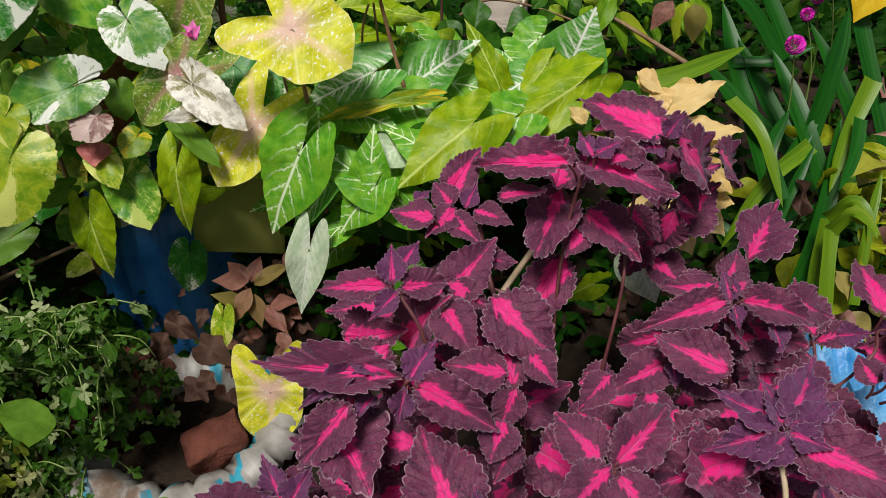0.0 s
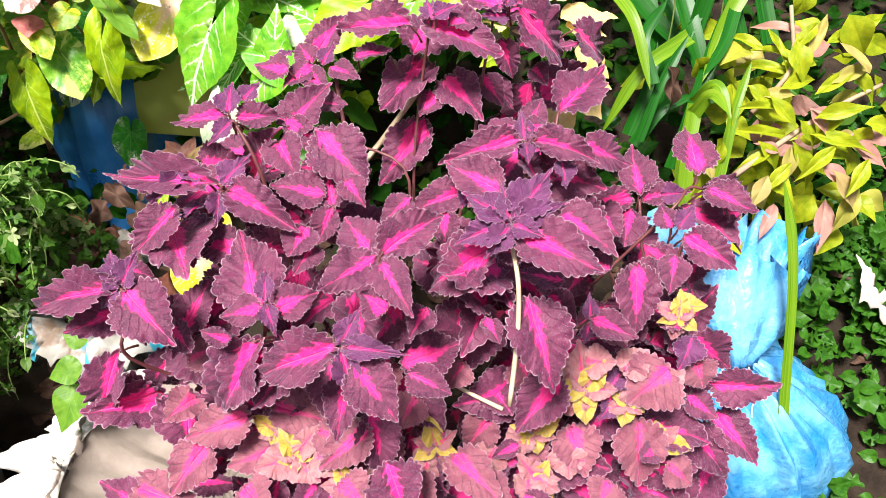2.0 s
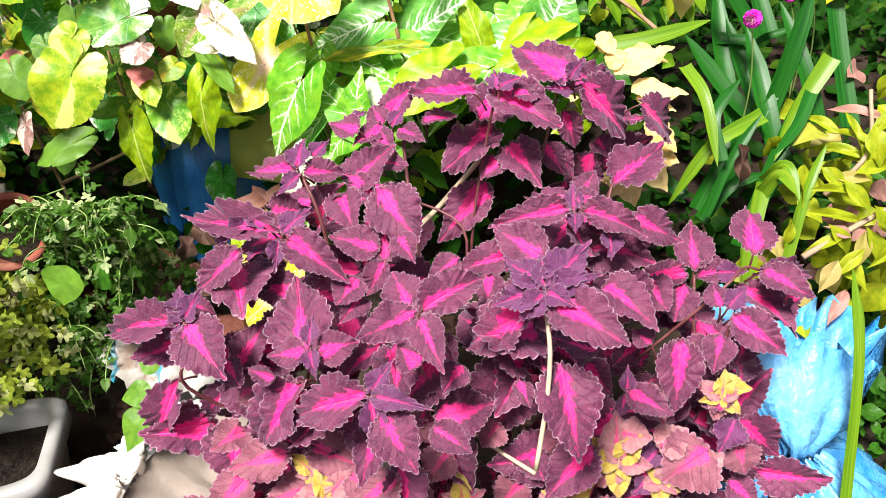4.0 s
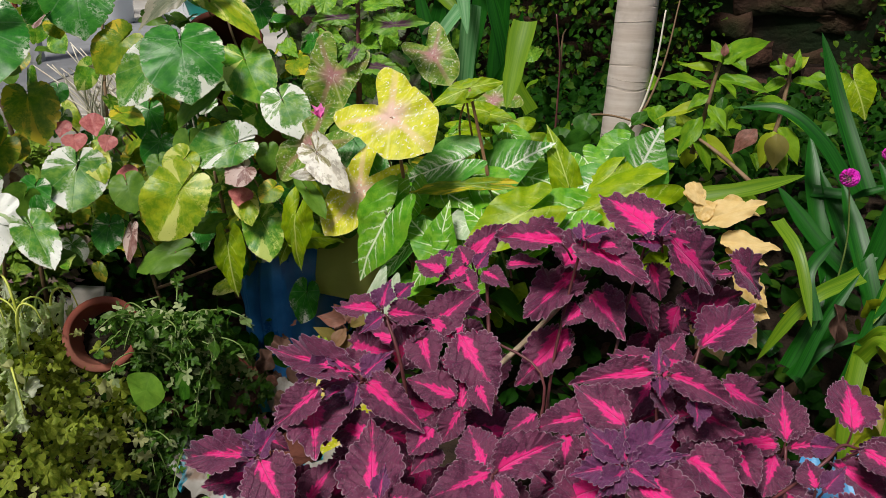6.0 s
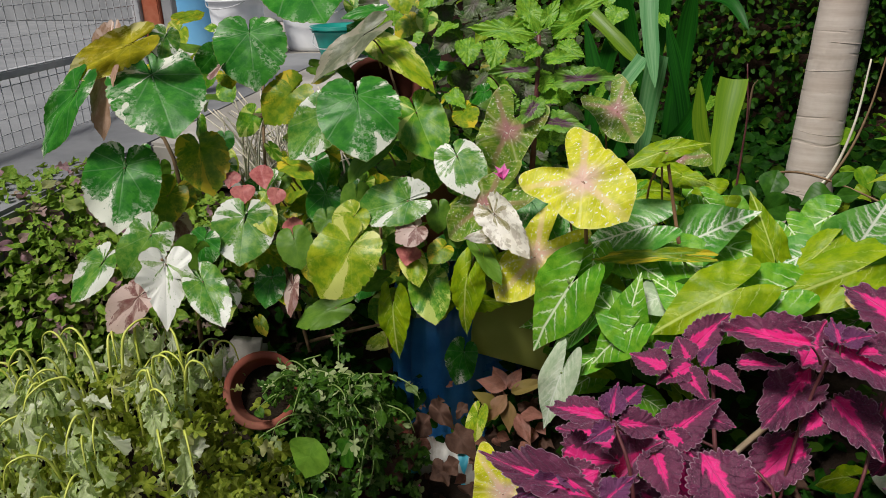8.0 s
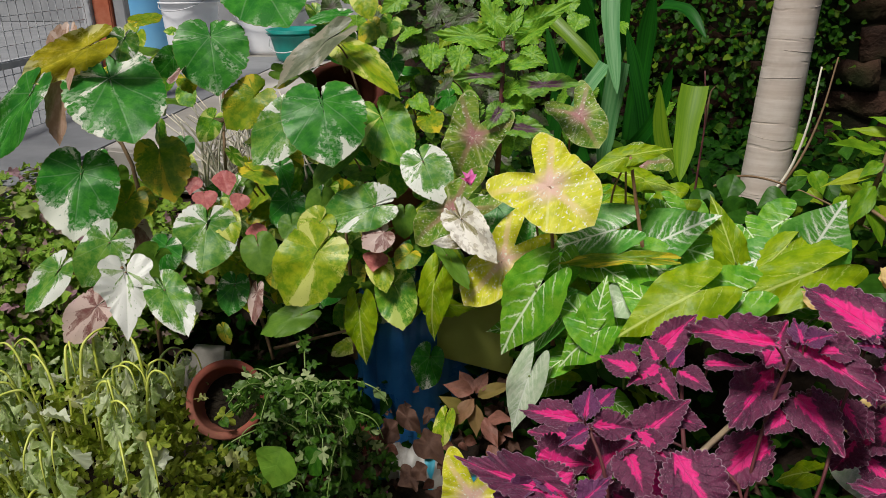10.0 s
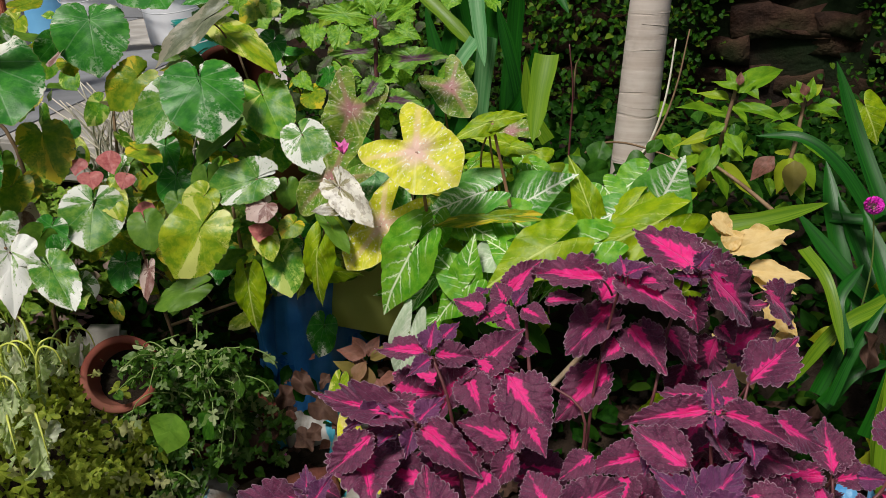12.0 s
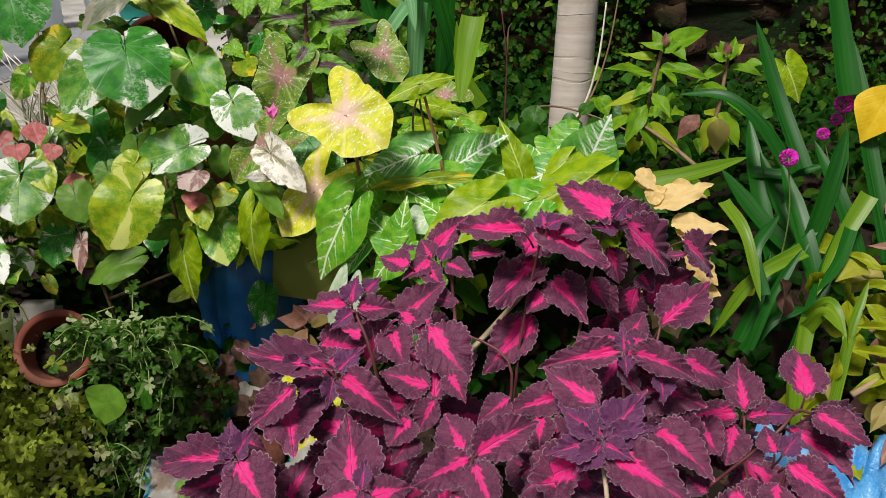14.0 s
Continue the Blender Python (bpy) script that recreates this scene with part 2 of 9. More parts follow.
def veined_material(name, green, light, vein, strength, count, slant, width, speck=0.0, heart=None):
    """Arrow-shaped leaf with pale veins, some with specks and a tinted heart."""
    m = Mat(name, 0.38, spec=0.25)
    vec, x, y = m.uv()
    r = m.random()
    w = m.f("MULTIPLY", r, 30.0)
    warp = m.f("MULTIPLY", m.f("SUBTRACT", m.noise(4.0, 3.0, 0.5, vec, w), 0.5), 0.1)
    y2 = m.f("ADD", y, m.f("MULTIPLY", warp, 0.6))
    x2 = m.f("ADD", x, warp)
    a = m.f("ABSOLUTE", y)
    bent = m.f("SUBTRACT", x2, m.f("MULTIPLY", m.f("MULTIPLY", y2, y2), 0.9))
    feather = m.f("MULTIPLY", m.f("SUBTRACT", m.noise(22.0, 4.0, 0.7, vec, w), 0.5), 0.16)
    veins = side_veins(m, m.f("ADD", bent, feather), y2, count, slant, width)
    fine = side_veins(m, m.f("ADD", bent, m.f("MULTIPLY", feather, 0.6)), y2, count * 3.0, slant * 0.4, 0.3)
    rib = m.step(a, 0.03, 0.008)
    col = m.mix(m.step(m.noise(5.0, 5.0, 0.65, vec, w), 0.35, 0.65), green, light)
    white = m.f("MAXIMUM", m.f("MULTIPLY", m.f("MULTIPLY", veins, m.step(a, 0.38, 0.05)), strength), m.f("MULTIPLY", rib, m.f("MINIMUM", 1.0, strength * 1.2)))
    white = m.f("MAXIMUM", white, m.f("MULTIPLY", m.f("MULTIPLY", fine, m.step(a, 0.3, 0.0)), 0.5 if width > 0.15 else 0.12))
    col = m.mix(white, col, vein)
    if heart:
        near = m.step(m.f("SQRT", m.f("ADD", m.f("MULTIPLY", m.f("SUBTRACT", x, 0.1), m.f("SUBTRACT", x, 0.1)), m.f("MULTIPLY", y, y))), 0.3, 0.02)
        col = m.mix(m.f("MULTIPLY", near, 0.6), col, heart)
        col = m.mix(m.f("MULTIPLY", m.f("MULTIPLY", m.f("MAXIMUM", rib, m.f("MULTIPLY", veins, 0.6)), m.step(m.f("ABSOLUTE", x), 0.6, 0.2)), 0.8), col, heart)
    if speck:
        sp = m.step(m.voronoi(22.0, vec), 0.36, 0.2)
        col = m.mix(m.f("MULTIPLY", sp, m.f("MULTIPLY", m.step(m.noise(5.0, 2.0, 0.5, vec, w), 0.4, 0.55), speck)), col, (0.9, 0.9, 0.75))
    m.bump(m.f("SUBTRACT", m.f("MULTIPLY", m.noise(14.0, 3.0, 0.6, vec), 0.9), m.f("MULTIPLY", m.f("ADD", veins, rib), 0.25)), 0.35, 0.003)
    return m.leafy(col, 0.28).m


def plain_leaf_material(name, dark, light, gloss=0.4, yellow=None, through_light=0.28, rows=6.0, spec=0.2):
    m = Mat(name, gloss, spec=spec)
    vec, x, y = m.uv()
    r = m.f("FRACT", m.f("ADD", m.random(), m.island()))
    w = m.f("MULTIPLY", r, 30.0)
    veins = side_veins(m, x, y, rows, 0.8, 0.12)
    rib = m.step(m.f("ABSOLUTE", y), 0.02, 0.006)
    col = m.mix(m.step(m.noise(5.0, 4.0, 0.6, vec, w), 0.3, 0.7), dark, light)
    col = m.mix(m.f("MULTIPLY", r, 0.6), col, light)
    col = m.mix(m.f("MULTIPLY", m.f("MAXIMUM", m.f("MULTIPLY", veins, 0.4), rib), 0.3), col, light)
    if yellow:
        col = m.mix(m.step(r, 0.72, 0.95, 0.0, 0.8), col, yellow)
    m.bump(m.f("SUBTRACT", m.f("MULTIPLY", m.noise(30.0, 3.0, 0.6, vec), 0.3), m.f("ADD", veins, rib)), 0.3, 0.0006)
    return m.leafy(col, through_light).m


def nettle_material(name, dark, light, heart, amount):
    """Toothed crinkled leaf, some with a dark blotch along the midrib."""
    m = Mat(name, 0.45, spec=0.35)
    vec, x, y = m.uv()
    _, rho, _ = m.uv("edge")
    w = m.f("MULTIPLY", m.random(), 30.0)
    n = m.noise(9.0, 5.0, 0.7, vec, w)
    warp = m.f("ADD", x, m.f("MULTIPLY", m.f("SUBTRACT", n, 0.5), 0.1))
    veins = side_veins(m, warp, y, 6.0, 0.75, 0.14)
    rib = m.step(m.f("ABSOLUTE", y), 0.022, 0.006)
    col = m.mix(m.step(n, 0.34, 0.66), dark, light)
    reach = m.f("ADD", m.f("MULTIPLY", m.f("SUBTRACT", n, 0.5), 0.35), m.f("MULTIPLY", veins, 0.07))
    blotch = m.f("MULTIPLY", m.step(m.f("SUBTRACT", m.f("ABSOLUTE", y), reach), 0.17, 0.11), m.f("MULTIPLY", m.step(x, 0.12, 0.24), m.step(x, 0.8, 0.62)))
    col = m.mix(m.f("MULTIPLY", blotch, amount), col, heart)
    col = m.mix(m.f("MULTIPLY", m.f("MAXIMUM", m.f("MULTIPLY", veins, 0.5), rib), 0.3), col, light)
    m.bump(m.f("SUBTRACT", m.f("MULTIPLY", n, 0.5), m.f("ADD", m.f("MULTIPLY", veins, 0.5), rib)), 0.35, 0.0016)
    return m.leafy(col, 0.28).m


def strap_material(name, dark, light, tip):
    m = Mat(name, 0.38, spec=0.26)
    vec, x, y = m.uv()
    r = m.random()
    lines = m.noise(1.0, 2.0, 0.5, None, m.f("ADD", m.f("MULTIPLY", y, 22.0), m.f("MULTIPLY", r, 30.0)))
    col = m.mix(m.step(lines, 0.3, 0.7), dark, light)
    col = m.mix(m.f("MULTIPLY", r, 0.45), col, light)
    col = m.mix(m.step(m.noise(6.0, 4.0, 0.6, vec, m.f("MULTIPLY", r, 9.0)), 0.6, 0.8, 0.0, 0.5), col, tip)
    m.bump(lines, 0.3, 0.001)
    return m.leafy(col, 0.25).m


def rough_material(name, a, b, scale, rough=0.85, bump=0.5, dist=0.01, c=None, metal=0.0):
    m = Mat(name, rough, metal, 0.5 if rough < 0.6 else 0.15)
    v = m.coords()
    n = m.noise(scale, 6.0, 0.6, v)
    big = m.noise(scale * 0.2, 4.0, 0.55, v)
    col = m.mix(m.step(n, 0.3, 0.7), a, b)
    if c:
        col = m.mix(m.step(big, 0.48, 0.62), col, c)
    m.bump(m.f("ADD", n, m.f("MULTIPLY", m.noise(scale * 6.0, 4.0, 0.6, v), 0.4)), bump, dist)
    m.put(m.bsdf.inputs["Roughness"], m.step(n, 0.2, 0.8, rough * 0.85, min(1.0, rough * 1.1)))
    return m.colour(col).m


COLEUS = coleus_material("coleus_leaf", (0.06, 0.0118, 0.034), (0.16, 0.036, 0.079), (0.87, 0.012, 0.22), 0.16, 0.08)
COLEUS_DULL = coleus_material("coleus_lower_leaf", (0.17, 0.045, 0.07), (0.29, 0.1, 0.125), (0.62, 0.06, 0.17), 0.12, 0.6)
COLEUS_YOUNG = coleus_material("coleus_young_leaf", (0.085, 0.018, 0.075), (0.15, 0.04, 0.125), (0.75, 0.015, 0.22), 0.06, 0.0)
COLEUS_FADED = coleus_material("coleus_faded_leaf", (0.36, 0.11, 0.13), (0.5, 0.25, 0.24), (0.75, 0.1, 0.18), 0.09, 0.75)
COLEUS_YELLOW = coleus_material("coleus_yellow_leaf", (0.5, 0.36, 0.02), (0.66, 0.52, 0.1), (0.7, 0.3, 0.12), 0.05, 0.35)
VARI = variegated_material("variegated_leaf", (0.055, 0.24, 0.01), (0.2, 0.4, 0.02), (0.55, 0.66, 0.16), 0.16)
VARI_DARK = variegated_material("variegated_dark_leaf", (0.018, 0.18, 0.013), (0.06, 0.3, 0.024), (0.86, 0.88, 0.76), 0.095)
VARI_LIME = variegated_material("variegated_lime_leaf", (0.17, 0.33, 0.01), (0.42, 0.5, 0.018), (0.66, 0.7, 0.18), 0.17)
VARI_WHITE = variegated_material("variegated_white_leaf", (0.05, 0.22, 0.02), (0.2, 0.38, 0.05), (0.84, 0.86, 0.78), 0.18)
VARI_SNOW = variegated_material("snow_white_leaf", (0.16, 0.34, 0.05), (0.45, 0.56, 0.28), (0.88, 0.88, 0.82), 0.34)
VARI_CREAM = variegated_material("variegated_cream_leaf", (0.26, 0.24, 0.1), (0.46, 0.42, 0.24), (0.92, 0.88, 0.8), 0.3, 0.42, 0.4)
HEART_GREEN = plain_leaf_material("bright_green_leaf", (0.05, 0.15, 0.012), (0.14, 0.27, 0.028), 0.4)
VARI_PINK = variegated_material("variegated_pink_leaf", (0.22, 0.09, 0.08), (0.34, 0.2, 0.17), (0.64, 0.48, 0.43), 0.22)
OLIVE = variegated_material("olive_leaf", (0.12, 0.25, 0.01), (0.3, 0.38, 0.016), (0.62, 0.5, 0.03), 0.16)
RED_LEAF = plain_leaf_material("red_leaf", (0.32, 0.04, 0.06), (0.6, 0.22, 0.2), 0.4)
SYNG = veined_material("arrowhead_leaf", (0.08, 0.32, 0.012), (0.22, 0.48, 0.03), (0.8, 0.93, 0.6), 1.0, 4.2, 0.75, 0.105)
SYNG_PALE = veined_material("arrowhead_pale_leaf", (0.45, 0.6, 0.36), (0.72, 0.8, 0.6), (0.85, 0.92, 0.78), 0.8, 6.0, 0.8, 0.25)
SYNG_LIME = veined_material("arrowhead_lime_leaf", (0.18, 0.32, 0.003), (0.34, 0.46, 0.006), (0.7, 0.8, 0.22), 0.6, 4.2, 0.75, 0.06)
SYNG_WHITE = veined_material("arrowhead_white_leaf", (0.06, 0.28, 0.025), (0.18, 0.44, 0.08), (0.9, 0.95, 0.82), 1.0, 5.0, 0.75, 0.2)
CALAD = caladium_material("caladium_leaf", (0.56, 0.58, 0.012), (0.84, 0.8, 0.05), (0.9, 0.56, 0.52), 0.95)
CALAD_GREEN = caladium_material("caladium_green_leaf", (0.1, 0.25, 0.02), (0.3, 0.4, 0.05), (0.5, 0.2, 0.24), 0.7)
LANCE = plain_leaf_material("lance_leaf", (0.07, 0.22, 0.008), (0.2, 0.36, 0.014), 0.42, (0.36, 0.42, 0.022))
LANCE_YELLOW = plain_leaf_material("yellow_lance_leaf", (0.17, 0.25, 0.008), (0.36, 0.39, 0.014), 0.42, (0.42, 0.32, 0.12))
LANCE_PINK = plain_leaf_material("pinkish_leaf", (0.38, 0.16, 0.15), (0.46, 0.25, 0.2), 0.45, (0.36, 0.34, 0.06))
GREEN = plain_leaf_material("green_leaf", (0.012, 0.07, 0.005), (0.05, 0.155, 0.012))
NETTLE = nettle_material("nettle_leaf", (0.09, 0.29, 0.014), (0.28, 0.5, 0.035), (0.12, 0.1, 0.06), 0.0)
NETTLE_HEART = nettle_material("purple_hearted_leaf", (0.08, 0.24, 0.02), (0.22, 0.4, 0.05), (0.1, 0.03, 0.08), 0.95)
BRONZE = nettle_material("bronze_leaf", (0.055, 0.085, 0.03), (0.13, 0.18, 0.07), (0.11, 0.07, 0.08), 0.6)
YELLOWED = variegated_material("yellowed_leaf", (0.34, 0.32, 0.01), (0.6, 0.52, 0.02), (0.8, 0.74, 0.3), 0.14)
VARI_TAN = variegated_material("tan_leaf_underside", (0.42, 0.25, 0.16), (0.58, 0.38, 0.29), (0.74, 0.56, 0.48), 0.12)
VARI_GREY = variegated_material("grey_purple_leaf", (0.13, 0.15, 0.09), (0.22, 0.24, 0.15), (0.32, 0.3, 0.22), 0.16)
# paler than such leaves grow: stronger light on the bush is in the colour
WILTED = plain_leaf_material("grey_green_lobed_leaf", (0.4, 0.55, 0.17), (0.74, 0.82, 0.5), 0.4, (0.88, 0.9, 0.76), 0.5)
SMALL = plain_leaf_material("small_green_leaf", (0.012, 0.055, 0.004), (0.05, 0.13, 0.01), 0.45, (0.26, 0.32, 0.12))
PURPLISH = plain_leaf_material("purple_tinged_leaf", (0.07, 0.22, 0.014), (0.28, 0.4, 0.05), 0.5, (0.4, 0.17, 0.3))
IVY = plain_leaf_material("creeper_leaf", (0.007, 0.045, 0.003), (0.032, 0.11, 0.005), 0.5, (0.14, 0.22, 0.012), spec=0.12)
DULLRED = plain_leaf_material("dull_red_leaf", (0.13, 0.06, 0.035), (0.3, 0.13, 0.1), 0.5, (0.2, 0.2, 0.03))
DRY = plain_leaf_material("dry_yellow_leaf", (0.64, 0.4, 0.1), (0.84, 0.64, 0.3), 0.5)
YELLOW = plain_leaf_material("bright_yellow_leaf", (0.75, 0.45, 0.01), (0.85, 0.6, 0.03), 0.5)
BROWN = plain_leaf_material("brown_dead_leaf", (0.05, 0.026, 0.018), (0.13, 0.07, 0.05), 0.7)
STRAP = strap_material("strap_leaf", (0.004, 0.055, 0.005), (0.016, 0.13, 0.008), (0.1, 0.24, 0.015))
STRAP_LIME = strap_material("strap_lime_leaf", (0.07, 0.18, 0.006), (0.17, 0.29, 0.012), (0.32, 0.34, 0.03))
STRAP_PALE = strap_material("strap_pale_leaf", (0.08, 0.27, 0.09), (0.2, 0.42, 0.18), (0.25, 0.4, 0.08))
STEM_GREEN = rough_material("green_stem", (0.12, 0.2, 0.04), (0.2, 0.28, 0.07), 40.0, 0.5, 0.2, 0.001)
STEM_RED = rough_material("reddish_stem", (0.1, 0.025, 0.03), (0.18, 0.06, 0.06), 40.0, 0.5, 0.2, 0.001)
STEM_BROWN = rough_material("brown_stem", (0.18, 0.11, 0.06), (0.3, 0.2, 0.12), 40.0, 0.7, 0.3, 0.001)
STEM_TAN = rough_material("dry_stalk", (0.5, 0.38, 0.24), (0.66, 0.54, 0.38), 30.0, 0.6, 0.2, 0.001)
STRAW = rough_material("straw", (0.62, 0.56, 0.44), (0.8, 0.75, 0.64), 30.0, 0.7, 0.2, 0.001)
# near-black soil: the deep shade in the plants' gaps is painted in
SOIL = rough_material("soil", (0.012, 0.008, 0.006), (0.042, 0.028, 0.019), 14.0, 0.95, 0.9, 0.02, (0.02, 0.016, 0.01))
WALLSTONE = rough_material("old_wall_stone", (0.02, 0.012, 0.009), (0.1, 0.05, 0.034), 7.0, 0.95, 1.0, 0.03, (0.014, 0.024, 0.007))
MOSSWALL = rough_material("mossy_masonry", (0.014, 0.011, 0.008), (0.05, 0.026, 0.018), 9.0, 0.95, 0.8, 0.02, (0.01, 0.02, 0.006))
BRICK = rough_material("red_brick", (0.08, 0.026, 0.018), (0.16, 0.055, 0.038), 26.0, 0.9, 1.0, 0.008, (0.06, 0.024, 0.018))
# pots deep in the growth: the shade on them is put into the clay's colour
CLAY_SHADED = rough_material("shaded_terracotta", (0.08, 0.02, 0.014), (0.15, 0.045, 0.03), 12.0, 0.8, 0.3, 0.003, (0.06, 0.02, 0.015))
CLAY = rough_material("terracotta", (0.17, 0.042, 0.03), (0.26, 0.075, 0.05), 12.0, 0.8, 0.3, 0.003, (0.26, 0.1, 0.07))
DARKSTONE = rough_material("weathered_block", (0.24, 0.22, 0.2), (0.36, 0.335, 0.305), 14.0, 0.95, 0.7, 0.006, (0.17, 0.155, 0.13))
CONCRETE = rough_material("concrete", (0.36, 0.34, 0.31), (0.5, 0.47, 0.43), 6.0, 0.9, 0.3, 0.004, (0.3, 0.28, 0.25))
GREYWALL = rough_material("grey_render", (0.25, 0.255, 0.265), (0.33, 0.335, 0.345), 5.0, 0.9, 0.3, 0.004)
WIRE = rough_material("galvanised_wire", (0.5, 0.51, 0.52), (0.64, 0.65, 0.66), 30.0, 0.5, 0.2, 0.001, None, 0.2)
GREYPAINT = rough_material("grey_paint", (0.4, 0.41, 0.43), (0.55, 0.55, 0.56), 10.0, 0.6, 0.2, 0.002)
RUST = rough_material("red_oxide_paint", (0.56, 0.14, 0.07), (0.68, 0.24, 0.14), 18.0, 0.7, 0.3, 0.002)
BLUEPLASTIC = rough_material("blue_bucket_plastic", (0.15, 0.45, 0.76), (0.2, 0.52, 0.82), 4.0, 0.35, 0.05, 0.001)
WHITEPLASTIC = rough_material("white_bucket_plastic", (0.82, 0.83, 0.86), (0.88, 0.88, 0.9), 5.0, 0.4, 0.05, 0.001)
TEAL = rough_material("teal_plastic", (0.01, 0.24, 0.2), (0.02, 0.34, 0.28), 6.0, 0.35, 0.05, 0.001)
BLUEBAG = rough_material("blue_sheet_plastic", (0.01, 0.1, 0.33), (0.045, 0.23, 0.55), 6.0, 0.3, 0.4, 0.006)
SKYBAG = rough_material("sky_blue_bag_plastic", (0.015, 0.2, 0.52), (0.17, 0.46, 0.76), 12.0, 0.28, 0.8, 0.012, (0.04, 0.3, 0.64))
SACK = rough_material("white_sack_plastic", (0.6, 0.57, 0.53), (0.78, 0.75, 0.71), 20.0, 0.6, 0.4, 0.003, (0.52, 0.47, 0.42))
CARD = rough_material("olive_board", (0.3, 0.32, 0.07), (0.38, 0.4, 0.1), 5.0, 0.6, 0.1, 0.001)



def bark_material():
    m = Mat("ringed_pale_bark", 0.8)
    v = m.coords()
    sep = m.nt.nodes.new("ShaderNodeSeparateXYZ")
    m.put(sep.inputs[0], v)
    n = m.noise(18.0, 5.0, 0.6, v)
    slow = m.noise(7.0, 3.0, 0.5, v)
    z = m.f("ADD", sep.outputs[2], m.f("MULTIPLY", slow, 0.012))
    band = m.noise(1.0, 4.0, 0.7, None, m.f("MULTIPLY", z, 60.0))
    ring = m.f("FRACT", m.f("ADD", m.f("MULTIPLY", z, 17.0), m.f("MULTIPLY", m.noise(1.0, 2.0, 0.5, None, m.f("MULTIPLY", z, 9.0)), 2.6)))
    line = m.f("MULTIPLY", m.step(m.f("ABSOLUTE", m.f("SUBTRACT", ring, 0.5)), 0.07, 0.01), m.step(n, 0.4, 0.6))
    col = m.mix(m.step(band, 0.3, 0.7), (0.5, 0.41, 0.345), (0.64, 0.56, 0.495))
    col = m.mix(m.step(n, 0.4, 0.75, 0.0, 0.4), col, (0.7, 0.64, 0.58))
    col = m.mix(m.step(m.noise(5.0, 5.0, 0.7, v), 0.5, 0.7, 0.0, 0.5), col, (0.33, 0.275, 0.22))
    col = m.mix(m.f("MULTIPLY", line, 0.25), col, (0.3, 0.23, 0.17))
    m.bump(m.f("SUBTRACT", m.f("ADD", m.f("MULTIPLY", band, 0.3), m.f("MULTIPLY", m.noise(90.0, 4.0, 0.6, v), 0.35)), m.f("MULTIPLY", line, 0.6)), 0.5, 0.003)
    return m.colour(col).m


BARK = bark_material()
GLOBE = rough_material("magenta_flower", (0.72, 0.015, 0.5), (0.85, 0.08, 0.66), 120.0, 0.6, 0.5, 0.002)
PINKFLOWER = rough_material("pink_petal", (0.75, 0.1, 0.42), (0.85, 0.3, 0.6), 30.0, 0.5, 0.2, 0.001)


def sack_material():
    """White woven sack with printed teal stripes and soil stains."""
    m = Mat("printed_sack", 0.55)
    v = m.coords()
    sep = m.nt.nodes.new("ShaderNodeSeparateXYZ")
    m.put(sep.inputs[0], v)
    n = m.noise(12.0, 5.0, 0.6, v)
    col = m.mix(m.step(n, 0.35, 0.7), (0.24, 0.225, 0.2), (0.42, 0.41, 0.39))
    band = m.f("FRACT", m.f("MULTIPLY", m.f("ADD", sep.outputs[0], m.f("MULTIPLY", sep.outputs[2], 0.6)), 9.0))
    col = m.mix(m.step(m.f("ABSOLUTE", m.f("SUBTRACT", band, 0.5)), 0.1, 0.07), col, (0.03, 0.3, 0.42))
    col = m.mix(m.step(m.noise(7.0, 5.0, 0.7, v), 0.52, 0.66), col, (0.16, 0.11, 0.08))
    m.bump(m.noise(160.0, 2.0, 0.5, v), 0.2, 0.001)
    return m.colour(col).m


PRINTED = sack_material()
CREAMSACK = rough_material("cream_sack", (0.42, 0.35, 0.29), (0.6, 0.53, 0.47), 11.0, 0.65, 0.6, 0.006, (0.36, 0.29, 0.24))
TANLINING = rough_material("dusty_tan_plastic", (0.2, 0.16, 0.135), (0.3, 0.25, 0.215), 9.0, 0.75, 0.5, 0.006, (0.16, 0.125, 0.1))
TRAYPLASTIC = rough_material("off_white_planter_plastic", (0.26, 0.25, 0.24), (0.34, 0.33, 0.32), 6.0, 0.45, 0.1, 0.001, (0.2, 0.18, 0.16))
STEM_LIME = rough_material("yellow_green_stem", (0.46, 0.52, 0.06), (0.66, 0.7, 0.16), 40.0, 0.5, 0.2, 0.001)
DAISY_GREEN = plain_leaf_material("lobed_green_leaf", (0.1, 0.185, 0.012), (0.36, 0.41, 0.05), 0.5, (0.6, 0.6, 0.3), 0.4)
CUTLEAF = plain_leaf_material("cut_creeper_leaf", (0.014, 0.06, 0.005), (0.07, 0.16, 0.016), 0.42, (0.46, 0.52, 0.26), 0.3)

STEM_PINK = rough_material("pinkish_brown_stem", (0.26, 0.12, 0.07), (0.36, 0.2, 0.11), 40.0, 0.5, 0.2, 0.001)
VINE_GREY = rough_material("thin_grey_vine", (0.14, 0.13, 0.06), (0.26, 0.24, 0.12), 40.0, 0.7, 0.2, 0.001)
GREYFLOOR = rough_material("grey_cement_floor", (0.2, 0.205, 0.215), (0.27, 0.275, 0.285), 5.0, 0.9, 0.3, 0.004)
STEM_TWIG = rough_material("tan_twig", (0.3, 0.2, 0.13), (0.42, 0.3, 0.2), 30.0, 0.6, 0.2, 0.001)
# leaf green taken down to near-black, for the shade between the plants
WEED = plain_leaf_material("shaded_weed_leaf", (0.004, 0.028, 0.002), (0.014, 0.065, 0.004), 0.6, (0.05, 0.11, 0.008), spec=0.08)

